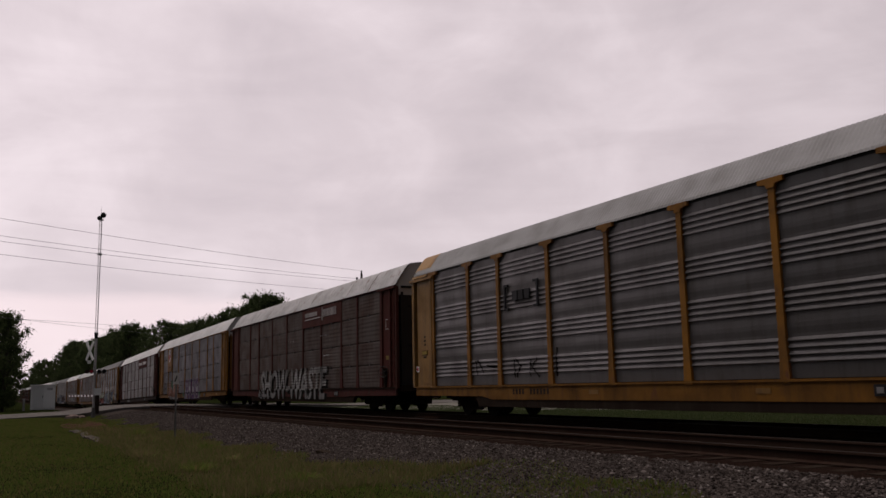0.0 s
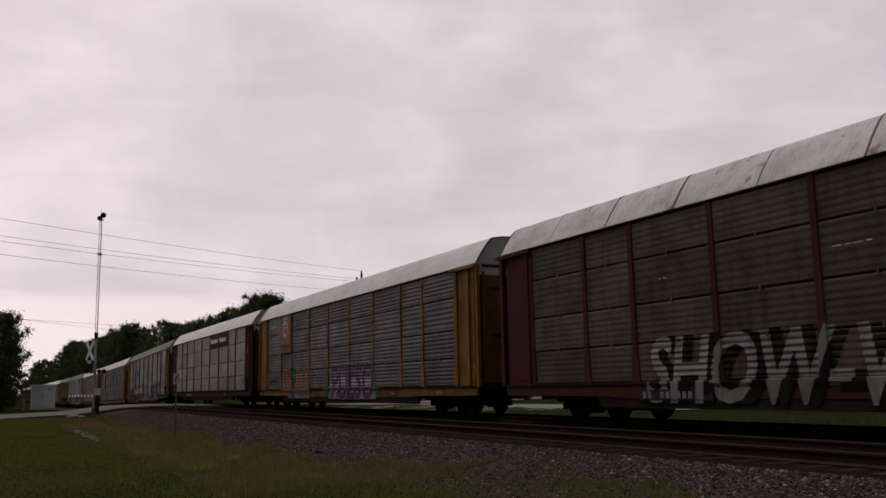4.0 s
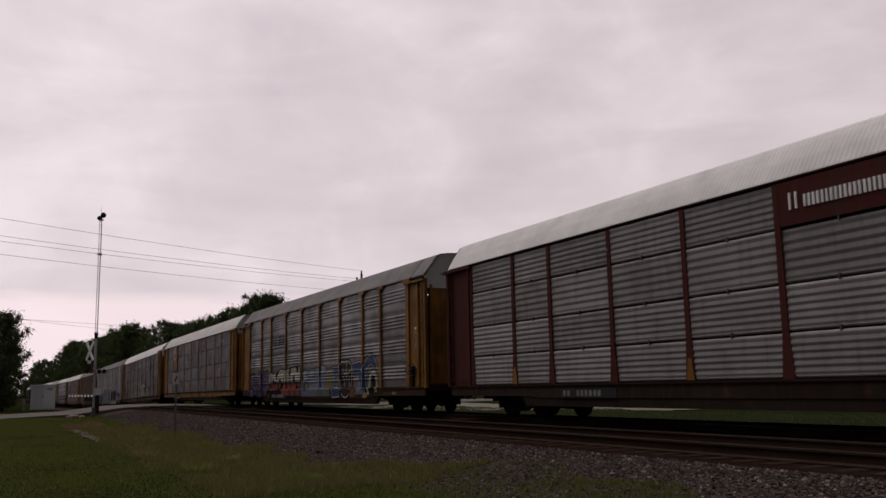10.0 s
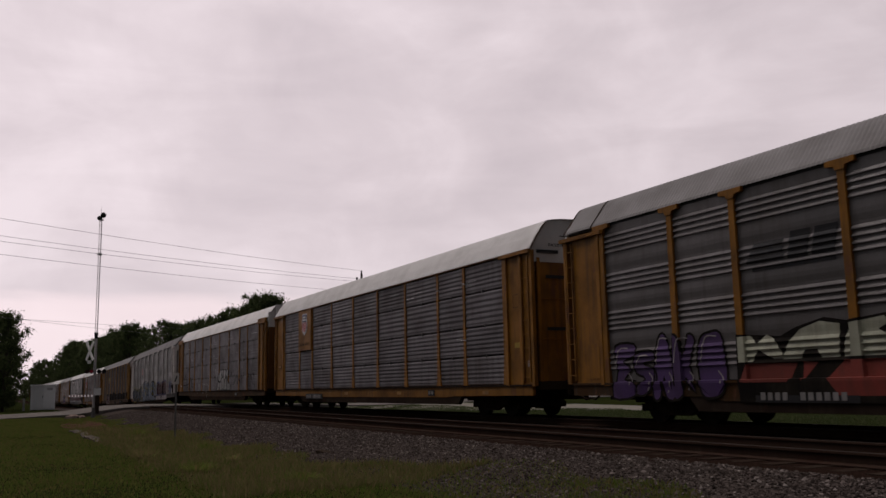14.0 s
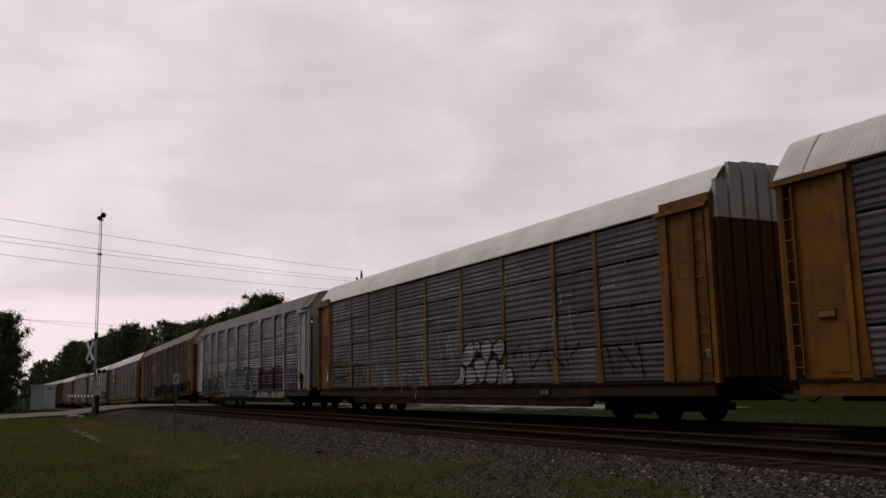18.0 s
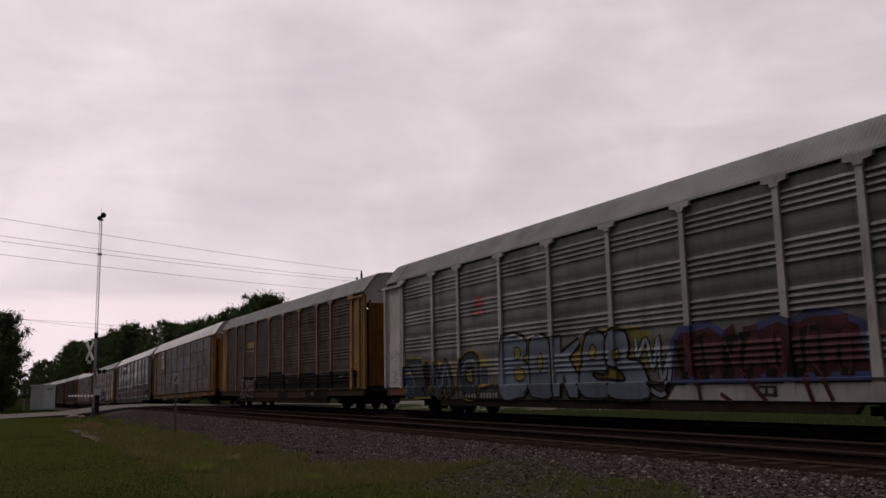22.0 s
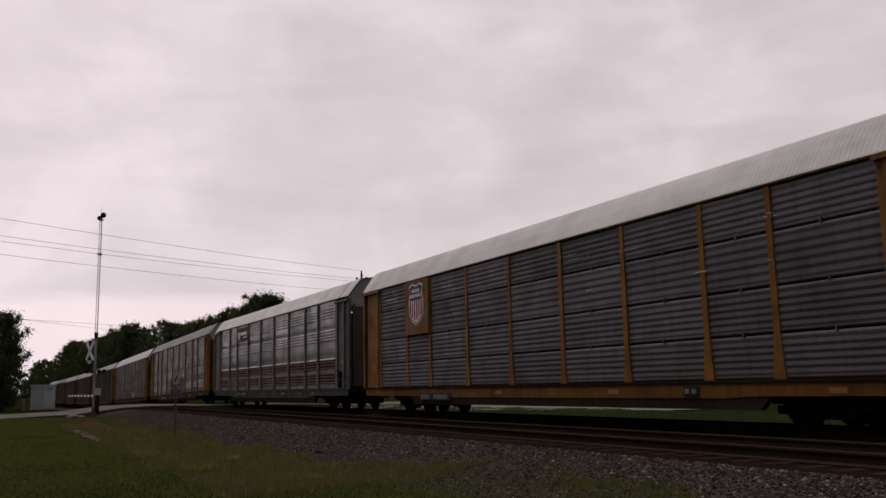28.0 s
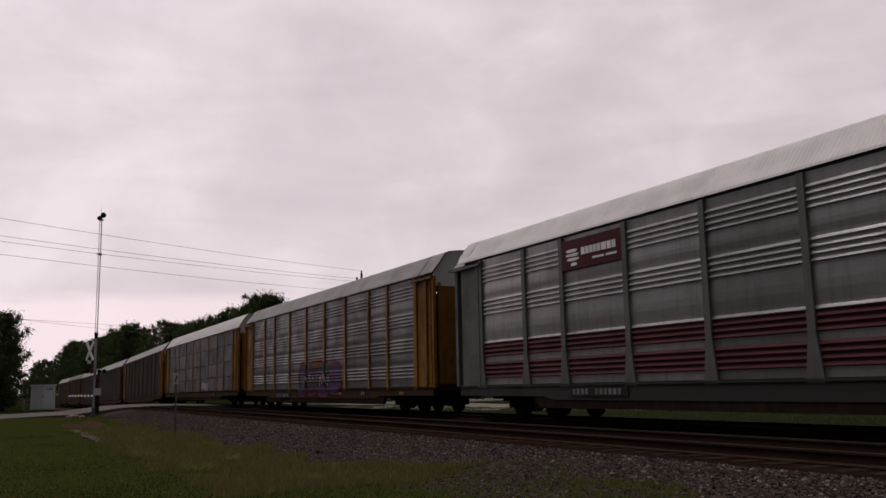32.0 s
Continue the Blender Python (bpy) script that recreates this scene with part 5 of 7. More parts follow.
def bubbles(c, style, x0, x1, z0, z1, n, fill, edge, seed, label, holes=None, rim=0.06):
    """Overlapping sprayed bubble shapes with a rim of another colour and small inner marks."""
    rng = random.Random(seed)
    step = (x1 - x0) / n
    for i in range(n):
        x, w = x0 + step * (i + 0.5), step * rng.uniform(0.95, 1.15)
        h = (z1 - z0) * rng.uniform(0.82, 1.0)
        z = z0 + h / 2 + rng.uniform(0, 1) * ((z1 - z0) - h)
        seed_i = seed * 31 + i
        drawn(c, style, blob(x, z, w, h, random.Random(seed_i), 12), fill, edge, 0.004 + 0.005 * i, rim, label)
        if holes:
            hx, hz = x + rng.uniform(-0.15, 0.15) * w, z + rng.uniform(-0.12, 0.2) * h
            lay(c, style, outline_bm([blob(hx, hz, w * 0.2, h * 0.2, rng, 10)]), holes, 0.012 + 0.005 * i)


def curve(pts, closed=False, n=4):
    """A smooth line through a few points."""
    m = len(pts)
    out = []
    for i in range(m if closed else m - 1):
        p = [pts[(i + j) % m] if closed else pts[min(max(i + j, 0), m - 1)] for j in (-1, 0, 1, 2)]
        for q in range(n):
            t = q / n
            out.append(tuple(0.5 * (2 * p[1][a] + (p[2][a] - p[0][a]) * t + (2 * p[0][a] - 5 * p[1][a] + 4 * p[2][a] - p[3][a]) * t * t + (3 * p[1][a] - p[0][a] - 3 * p[2][a] + p[3][a]) * t ** 3) for a in (0, 1)))
    return out if closed else out + [pts[-1]]


def stroke(c, style, pts, width, material, lift, label="", closed=False, smooth=True, name="graffiti"):
    """A sprayed line of even width along a few points."""
    line = curve(pts, closed) if smooth else list(pts)
    m = len(line)
    bm = bmesh.new()
    pairs = []
    for i, (x, z) in enumerate(line):
        a = line[i - 1] if closed or i else line[i]
        b = line[(i + 1) % m] if closed or i < m - 1 else line[i]
        dx, dz = b[0] - a[0], b[1] - a[1]
        k = width / 2 / max(1e-6, math.hypot(dx, dz))
        pairs.append([bm.verts.new((x + s * dz * k, 0, min(max(z - s * dx * k, 0.385), 4.8))) for s in (-1, 1)])
    for i in range(m if closed else m - 1):
        a, b = pairs[i], pairs[(i + 1) % m]
        bm.faces.new((a[0], a[1], b[1], b[0]))
    lay_one(c, style, bm, material, lift, label, name)


def drawn(c, style, pts, fill, edge, lift, rim=0.06, label="", smooth=True, halo=None):
    """A sprayed shape with a line round it, and a wider line of a third colour beneath that."""
    line = curve(pts, True, 3) if smooth else list(pts)
    line = [(x, min(max(z, 0.39), 4.8)) for x, z in line]
    if halo:
        stroke(c, style, line, rim * 2.6, halo, lift, label, True, False)
    lay_one(c, style, outline_bm([line]), fill, lift + 0.003, label, "graffiti")
    if edge:
        stroke(c, style, line, rim, edge, lift + 0.006, label, True, False)


def rect(x0, x1, z0, z1, slant=0.0):
    return [(x0, z0), (x1, z0), (x1 + slant, z1), (x0 + slant, z1)]


def spikes(c, style, x0, x1, z0, z1, n, fill, seed, label, lift=0.006):
    """Angular sprayed strokes that lean to and fro."""
    rng = random.Random(seed)
    step = (x1 - x0) / n
    loops = []
    for i in range(n):
        x = x0 + step * i
        t = rng.uniform(-0.5, 0.5) * step
        loops.append([(x + step * 0.1, z0), (x + step * rng.uniform(0.5, 0.75), z0), (x + step * rng.uniform(0.7, 0.95) + t, z1 - rng.uniform(0, 0.25)), (x + step * 0.15 + t, z1 - rng.uniform(0, 0.3))])
    lay(c, style, outline_bm(loops), fill, lift, label)


def runs(c, style, marks, width, material, seed, label, name="paint_run"):
    """Thin wandering strokes, each from (x, z) down or across to (x, z)."""
    rng = random.Random(seed)
    loops = []
    for xa, za, xb, zb in marks:
        n = 6
        length = math.hypot(xb - xa, zb - za)
        nx, nz = (zb - za) / length, -(xb - xa) / length
        mid = [(xa + (xb - xa) * i / n + rng.uniform(-0.04, 0.04) * length ** 0.5, za + (zb - za) * i / n) for i in range(n + 1)]
        w = [width * rng.uniform(0.5, 1.3) for _ in mid]
        loops.append([(x + nx * k / 2, z + nz * k / 2) for (x, z), k in zip(mid, w)] + [(x - nx * k / 2, z - nz * k / 2) for (x, z), k in reversed(list(zip(mid, w)))])
    lay(c, style, outline_bm(loops), material, 0.012, label, name)


def scrapes(c, style, seed, count):
    """Rows of short bright dashes where the zinc is scraped bare."""
    rng = random.Random(seed)
    loops = []
    for _ in range(count):
        x, z = rng.uniform(-11, 11), rng.choice([4.25, 4.3, 4.45, 3.35, 3.3, 2.4, 4.2])
        z += rng.uniform(-0.06, 0.06)
        for i in range(rng.randint(2, 6)):
            w = rng.uniform(0.06, 0.22)
            loops.append(rect(x, x + w, z, z + rng.uniform(0.012, 0.03)))
            x += w + rng.uniform(0.02, 0.1)
    lay(c, style, outline_bm(loops), SCRAPE, 0.008, "short bright scraped dashes", "scrape_marks")


def number_plate(c, x0, x1, z0, z1, groups, field=BLACK):
    b = board(c, x0, x1, z0, z1, field, 0.075, "reporting_board", "dark board with pale marks")
    x, h = x0 + 0.15, (z1 - z0) * 0.62
    for n in groups:
        bars(c, b, x, z0 + (z1 - z0) * 0.19, [0.12] * n, h, STENCIL, 0.085, 0.07)
        x += n * 0.19 + 0.25


def inspection_plate(c, x):
    b = board(c, x, x + 0.5, 0.55, 0.76, BLACK, 0.075, "stencil_board", "small black stencil board")
    bars(c, b, x + 0.06, 0.6, [0.14, 0.14], 0.11, STENCIL, 0.085, 0.08)


def end_stencils(c, material, warning, caution):
    """A thin framed stencil and, on some wagons, a warning label on the ladder-end sheet."""
    x, z, w, h, e = 12.22, 3.2, 0.36, 0.4, 0.014
    for a, b_, lo, hi in ((x, x + w, z, z + e), (x, x + w, z + h - e, z + h), (x, x + e, z + e, z + h - e), (x + w - e, x + w, z + e, z + h - e)):
        part("stencil_frame", Shape().box(a, b_, -WIDE - 0.044, -WIDE - 0.03, lo, hi).mesh("stencil_frame", material), c)
    if warning:
        part("warning_label", Shape().box(12.25, 12.58, -WIDE - 0.046, -WIDE - 0.03, 1.98, 2.14).mesh("warning_label", SP_YELLOW), c, label="dull yellow warning label")
    if caution:
        part("caution_plate", Shape().box(12.98, 13.14, -WIDE - 0.046, -WIDE - 0.03, 1.4, 1.58).mesh("caution_plate", SP_PINK), c, label="small white caution plate")


def letters(text, name, at, width, height, material, parent, across):
    """Flat stencilled words, standing on a side sheet or, across, on an end sheet that faces along the line."""
    cu = bpy.data.curves.new(name, "FONT")
    cu.body, cu.resolution_u, cu.offset = text, 2, 0.02
    tmp = bpy.data.objects.new(name, cu)
    me = bpy.data.meshes.new_from_object(tmp)
    bpy.data.objects.remove(tmp)
    bpy.data.curves.remove(cu)
    co = np.array([v.co for v in me.vertices])
    lo, hi = co.min(0), co.max(0)
    for v, (u, w, _) in zip(me.vertices, (co - lo) / np.maximum(hi - lo, 1e-6)):
        v.co = (0, width * u, height * w) if across else (width * u, 0, height * w)
    me.name = name
    me.materials.append(material)
    return tagged(part(name, me, parent, at), kind="stuff")


def gable_marks(c, words, slots):
    """What an end shows: height warning, grab iron, seam and the dark slots in the doors."""
    x = HALF - 0.035
    if words:
        letters("EXCESS HEIGHT CAR", "height_warning", (x, -0.98, 4.98), 1.15, 0.09, BLACK, c, True)
    if slots:
        part("gable_slot", Shape().box(x, x + 0.03, -1.42, -0.66, 4.76, 4.86).mesh("gable_slot", BLACK), c, label="black slot")
    part("grab_iron", Shape().tube((x + 0.05, -0.6, 5.3), (x + 0.05, -0.1, 5.3), 0.016, n=6).mesh("grab_iron", UNDER), c)
    part("gable_seam", Shape().box(x, x + 0.02, 0.02, 0.05, 4.5, 5.78).mesh("gable_seam", UNDER), c)
    for z in (2.5, 4.05) if slots else ():
        part("door_slot", Shape().box(HALF + 0.0, HALF + 0.012, -1.15, -0.5, z - 0.05, z + 0.05).mesh("door_slot", BLACK), c, label="black slot in the end door")


for k in range(13):
    gable_marks(CARS[k], k != 6, k in (1, 2, 3, 5, 9))
    end_stencils(CARS[k], SHIELD_WHITE if SPECS[k]["ends"] is BROWN else DIRT, k in (1, 5, 8, 10), k in (2, 5, 6))
    inspection_plate(CARS[k], 6.2)
x = -6.3
for n in (4, 6):
    bars(CARS[0], CARS[0], x, 0.6, [0.1] * n, 0.16, DIRT, 0.056, 0.08)
    x += n * 0.18 + 0.25
for k, x0, z0, groups in ((2, -7.65, 0.39, (4, 6)), (3, -6.6, 0.5, (2, 6)), (4, -6.7, 0.42, (4, 6)), (5, -7.9, 0.4, (4, 6)), (7, -6.7, 0.45, (4, 6)), (9, -7.9, 0.4, (4, 6)), (10, -6.8, 0.54, (4, 6)),
                          (11, -6.5, 0.45, (4, 6)), (1, -6.9, 0.45, (2, 6))):
    number_plate(CARS[k], x0, x0 + 2.5, z0, z0 + 0.25, groups)

# warning labels and a round caution mark on the far-end sheets
for k, material in ((0, SP_YELLOW), (5, YELLOW_PALE)):
    tag = part("warning_label", Shape().box(-12.62, -12.2, -WIDE - 0.07, -WIDE - 0.03, 2.02, 2.18).mesh("warning_label", DIRT), CARS[k], label="yellow warning label with a dark rim")
    part("label_field", Shape().box(-12.6, -12.22, -WIDE - 0.074, -WIDE - 0.03, 2.04, 2.16).mesh("label_field", material), tag)
mark = part("caution_mark", Shape().box(-13.1, -12.92, -WIDE - 0.074, -WIDE - 0.03, 1.42, 1.62).mesh("caution_mark", SHIELD_WHITE), CARS[0], label="white plate with a red ring")
part("ring", Shape().tube((-13.01, -WIDE - 0.078, 1.52), (-13.01, -WIDE - 0.07, 1.52), 0.075, n=14).mesh("ring", SHIELD_RED), mark)
for z, w in ((2.36, 0.12), (2.5, 0.16), (2.64, 0.1), (1.9, 0.24)):
    part("stencil_mark", Shape().box(-12.42 - w / 2, -12.42 + w / 2, -WIDE - 0.046, -WIDE - 0.03, z, z + 0.07).mesh("stencil_mark", DIRT), CARS[0])

# first wagon: bracketed dark emblem and small tags
c = CARS[0]
emblem = board(c, -6.15, -5.85, 3.42, 3.72, BLACK, 0.075, "emblem", "dark bracketed emblem")
for x in (-5.8, -5.45):
    part("emblem_bar", Shape().box(x, x + 0.28, -WIDE - 0.075, -WIDE - 0.025, 3.42, 3.72).mesh("emblem_bar", BLACK), emblem)
for x, s in ((-6.6, 1), (-4.75, -1)):
    part("bracket", Shape().box(x - 0.04, x + 0.04, -WIDE - 0.075, -WIDE - 0.03, 3.15, 3.95).box(min(x, x + 0.2 * s), max(x, x + 0.2 * s), -WIDE - 0.075, -WIDE - 0.03, 3.88, 3.95).box(
        min(x, x + 0.2 * s), max(x, x + 0.2 * s), -WIDE - 0.075, -WIDE - 0.03, 3.15, 3.22).mesh("bracket", BLACK), emblem)
runs(c, "tall", [(-8.6, 1.7, -8.5, 1.2), (-8.5, 1.7, -8.1, 1.3), (-7.9, 1.5, -7.2, 1.45), (-6.2, 1.65, -6.15, 1.1), (-6.1, 1.65, -5.8, 1.4), (-5.85, 1.4, -6.1, 1.1), (-5.3, 1.65, -5.3, 1.1), (-5.2, 1.4, -4.9, 1.65), (-5.2, 1.4, -4.85, 1.1), (-3.9, 1.9, -3.9, 1.1)],
     0.07, SP_BLACK, 4, "small black hand-drawn tags", "graffiti")


# brown wagons: name boards with plain bars for the lettering
def name_boards(c, style_kind):
    for x0, x1 in ((1.45, 4.12), (4.28, 6.98)):
        board(c, x0, x1, 3.93, 4.83, BROWN, 0.042, "name_board", "oxide brown name board")
    b = board(c, 4.1, 4.3, 3.93, 4.83, BROWN, 0.056, "name_board_joint")
    if style_kind == "bold":
        for x, n, tall in ((1.75, 2, 0.34), (2.12, 18, 0.25), (4.6, 2, 0.34), (4.97, 14, 0.25)):
            bars(c, b, x, 4.24, [0.055] * n, tall, SHIELD_WHITE, 0.07, 0.05 if n > 2 else 0.1)
    else:
        bars(c, b, 1.85, 4.44, [0.05, 0.07] * 7, 0.2, WHITE, 0.07, 0.075)
        bars(c, b, 1.85, 4.3, [2.35], 0.045, WHITE, 0.07)
        bars(c, b, 4.42, 4.16, [0.1], 0.6, WHITE, 0.07)
        bars(c, b, 4.62, 4.3, [0.08, 0.06, 0.08, 0.06, 0.08, 0.06, 0.08, 0.06, 0.08, 0.06], 0.36, WHITE, 0.07, 0.12)


name_boards(CARS[1], "script")
name_boards(CARS[3], "bold")
word(CARS[1], "rows", "SHOW-WASTE", -6.6, 4.75, 0.42, 1.9, [(SP_BLACK, 0.05, 0.004, 0.28, 0.06), (SP_CHALK, 0.025, 0.01, 0, 0)], "white block graffiti letters with black shadows", 0.25)
scrapes(CARS[1], "rows", 8, 5)
SEAM_RUST = paint("rusty_roof_seam", (0.13, 0.075, 0.055), 0.9, amount=0.6, rust=0.6, gloss=0.0)
for i in range(9):
    part("roof_seam", hood_mesh(SEAM_RUST, -10.6 + 2.62 * i, -10.57 + 2.62 * i + 0.02 * (i % 3), 1.012), CARS[1], label="rusty seam across the roof")
for x in (-9.03, -1.4, 4.2, 7.03):
    part("foot_patch", Shape().poly([(x - 0.12, 0.9), (x + 0.12, 0.9), (x + 0.05, 1.4), (x - 0.05, 1.4)], -WIDE - 0.056, 0.03).mesh("foot_patch", YELLOW), CARS[3], label="faded yellow patch on the post foot")
scrapes(CARS[3], "rows", 9, 3)

# purple lettering and orange figures
c = CARS[2]
shield(c, -8.03, 3.62, 0.86, 1.08)
letters("BUILDING AMERICA", "slogan", (-8.8, -WIDE - 0.104, 3.12), 1.55, 0.14, DIRT, c, False)
SP_GREYISH = spray_colour("pale_grey", (0.3, 0.285, 0.3), 0.4)
lay(c, "rows", outline_bm([rect(-1.2, 4.6, 0.42, 0.82, 0.1), [(-1.3, 0.9), (4.9, 0.9), (4.8, 1.35), (3.0, 1.3), (-0.6, 1.4)]]), SP_GREYISH, 0.003, "pale grey underspray")
lay(c, "rows", outline_bm([blob(-1.6, 1.0, 0.7, 1.0, random.Random(4)), blob(4.75, 1.1, 0.7, 1.1, random.Random(5)), rect(0.9, 1.5, 0.42, 0.75, 0.1)]), SP_GREEN, 0.0045, "green spray")
lay(c, "rows", outline_bm([blob(-1.5, 1.55, 0.5, 0.8, random.Random(6)), blob(0.1, 0.6, 0.5, 0.3, random.Random(7)), blob(2.6, 0.55, 0.5, 0.25, random.Random(7))]), SP_ORANGE, 0.0055)
word(c, "rows", "PULSO", -0.75, 4.3, 0.42, 1.9, [(SP_PINK, 0.05, 0.008, 0, 0), (SP_PURPLE, 0.03, 0.012, 0, 0), (SP_PLUM, -0.03, 0.016, 0.05, 0.0)], "purple and red graffiti word with white edges")
for i, loop in enumerate(([(-8.68, 1.23), (-8.42, 1.88), (-7.57, 1.89), (-7.44, 1.45), (-7.35, 0.76), (-7.67, 0.64), (-8.54, 0.68)],
             [(-7.19, 1.44), (-6.8, 1.27), (-6.42, 1.06), (-6.22, 0.64), (-6.85, 0.54), (-7.24, 0.76)],
             [(-6.23, 1.8), (-5.67, 1.83), (-5.51, 1.57), (-5.23, 1.37), (-5.19, 0.78), (-5.36, 0.5), (-6.14, 0.52), (-6.29, 1.1)],
             [(-5.44, 1.8), (-4.77, 1.91), (-4.54, 1.5), (-4.66, 1.14), (-5.08, 1.04), (-4.42, 0.77), (-4.56, 0.52), (-5.21, 0.52), (-5.23, 1.37)],
             [(-4.52, 1.63), (-3.97, 1.65), (-3.94, 1.12), (-3.96, 0.5), (-4.45, 0.52), (-4.52, 0.99)])):
    drawn(c, "rows", loop, SP_ORANGE, SP_PINK, 0.004 + 0.004 * i, 0.045, "orange rounded graffiti letter with a pale edge", True, SP_BLACK)
drawn(c, "rows", [(-7.53, 1.57), (-7.01, 1.95), (-6.42, 1.92), (-6.39, 1.49), (-6.67, 1.19), (-6.92, 1.43)], SP_GREEN, SP_BLACK, 0.024, 0.05, "green hooded graffiti shape")
lay(c, "rows", outline_bm([blob(-6.5, 1.5, 0.32, 0.2, random.Random(2), 10)]), SP_BLACK, 0.025)
runs(c, "rows", [(-8.0, 1.9, -7.6, 0.9), (-6.2, 1.6, -5.9, 0.6), (-5.4, 1.8, -5.0, 1.2), (-7.4, 1.7, -7.2, 0.6)], 0.04, SP_PINK, 6, "pale inner strokes", "graffiti")
runs(c, "rows", [(-11.2, 1.7, -10.9, 1.1), (-10.6, 1.7, -10.3, 1.0), (-10.3, 1.2, -9.8, 1.6), (-3.7, 1.9, -3.6, 1.1), (-3.5, 1.6, -3.1, 1.5)], 0.06, SP_BLACK, 7, "thin dark tag", "graffiti")
scrapes(c, "rows", 2, 22)

# the long mural wagon
c = CARS[4]
lay(c, "tall", outline_bm([rect(-6.75, -5.75, 3.3, 3.4, 0.05), rect(-6.65, -5.75, 3.45, 3.55, 0.05), rect(-6.55, -5.75, 3.6, 3.7, 0.05), rect(-5.65, -5.15, 3.28, 3.82, 0.12), rect(-5.05, -4.5, 3.28, 3.82, 0.12), rect(-6.6, -4.5, 3.12, 3.19)]), BLACK, 0.012, "black slanted emblem", "emblem")
for i, (x, w, top, shape) in enumerate(((-11.45, 0.85, 1.82, "E"), (-10.65, 0.8, 1.62, "S"), (-9.9, 0.75, 1.98, "A"), (-9.2, 0.75, 1.95, "K"), (-8.4, 0.9, 1.95, "O"))):
    low, mid = 0.5 + 0.06 * (i % 2), 1.2
    outline = {"E": [(x, low), (x + w, low + 0.05), (x + w, low + 0.4), (x + 0.5 * w, low + 0.45), (x + 0.85 * w, mid), (x + 0.5 * w, mid + 0.2), (x + w, top - 0.3), (x + w, top), (x + 0.1 * w, top - 0.02), (x + 0.2 * w, mid)],
               "S": [(x, low + 0.1), (x + 0.5 * w, low), (x + w, low + 0.3), (x + 0.95 * w, mid), (x + 0.45 * w, mid + 0.12), (x + w, mid + 0.2), (x + 0.9 * w, top), (x + 0.3 * w, top), (x, mid + 0.25), (x + 0.1 * w, mid - 0.1), (x + 0.5 * w, low + 0.4)],
               "A": [(x, low), (x + 0.35 * w, low + 0.02), (x + 0.45 * w, mid - 0.2), (x + 0.6 * w, low + 0.02), (x + w, low), (x + 0.95 * w, mid), (x + 0.6 * w, top), (x + 0.25 * w, top - 0.1), (x + 0.02 * w, mid)],
               "K": [(x, low), (x + 0.4 * w, low), (x + 0.5 * w, mid - 0.25), (x + w, low + 0.05), (x + 0.75 * w, mid), (x + w, top - 0.15), (x + 0.7 * w, top), (x + 0.45 * w, mid + 0.3), (x + 0.3 * w, top - 0.05), (x, top - 0.1)],
               "O": [(x, mid), (x + 0.15 * w, low + 0.1), (x + 0.5 * w, low), (x + 0.9 * w, low + 0.15), (x + w, mid), (x + 0.85 * w, top - 0.05), (x + 0.45 * w, top), (x + 0.1 * w, top - 0.15)]}[shape]
    drawn(c, "tall", outline, SP_PURPLE, SP_BLACK, 0.007, 0.06, "purple rounded graffiti letter with a dark outline")
    stroke(c, "tall", [(x + 0.12 * w, mid + 0.1), (x + 0.3 * w, top - 0.12), (x + 0.7 * w, top - 0.1)], 0.03, SP_PINK, 0.02, "thin pale highlight")
    stroke(c, "tall", [(x + 0.7 * w, mid - 0.1), (x + 0.85 * w, low + 0.4), (x + 0.7 * w, low + 0.12)], 0.03, SP_PINK, 0.02, "thin pale highlight")
lay(c, "tall", outline_bm([[(-7.15, 0.42), (-1.45, 0.42), (-1.4, 2.0), (-1.7, 2.1), (-3.4, 2.05), (-4.4, 1.95), (-4.9, 2.05), (-5.6, 1.9), (-6.0, 1.75), (-7.2, 1.85)]]), SP_BLACK, 0.004, "black ground of a block graffiti")
for i, loop in enumerate(([(-7.1, 1.25), (-6.75, 1.25), (-6.6, 1.5), (-6.2, 1.3), (-5.9, 1.3), (-6.15, 1.7), (-6.35, 1.8), (-6.6, 1.62), (-6.8, 1.8), (-7.1, 1.78)], [(-5.95, 1.28), (-5.5, 1.28), (-5.4, 1.45), (-5.1, 1.45), (-5.0, 1.28), (-4.6, 1.28), (-4.55, 1.9), (-5.0, 1.98), (-5.5, 1.85), (-5.8, 1.6)],
                          [(-4.5, 1.28), (-3.55, 1.28), (-3.45, 1.6), (-3.75, 1.75), (-3.5, 1.85), (-3.6, 1.98), (-4.3, 1.9), (-4.45, 1.6)], [(-3.4, 1.28), (-2.9, 1.28), (-2.85, 1.6), (-2.6, 1.62), (-2.55, 1.28), (-1.55, 1.28), (-1.5, 2.0), (-1.95, 2.03), (-2.05, 1.75), (-2.3, 1.75), (-2.35, 2.0), (-3.3, 1.98)])):
    lay(c, "tall", outline_bm([loop]), SP_CREAM, 0.01, "cream upper half of a block graffiti letter")
for loop in ([(-7.1, 0.85), (-6.85, 0.8), (-5.85, 0.8), (-5.6, 1.2), (-6.9, 1.22)], [(-5.5, 0.85), (-5.1, 1.2), (-5.45, 1.22)], [(-4.6, 0.5), (-3.4, 0.5), (-3.35, 1.22), (-4.5, 1.22), (-4.9, 0.9)], [(-3.3, 0.5), (-2.5, 0.5), (-2.45, 1.22), (-3.3, 1.22)], [(-2.4, 0.5), (-1.5, 0.5), (-1.5, 1.22), (-2.3, 1.22), (-2.3, 1.05), (-1.8, 1.05), (-1.8, 0.95), (-2.4, 0.9)]):
    lay(c, "tall", outline_bm([loop]), SP_BRICK, 0.01, "brick red lower half of a block graffiti letter")
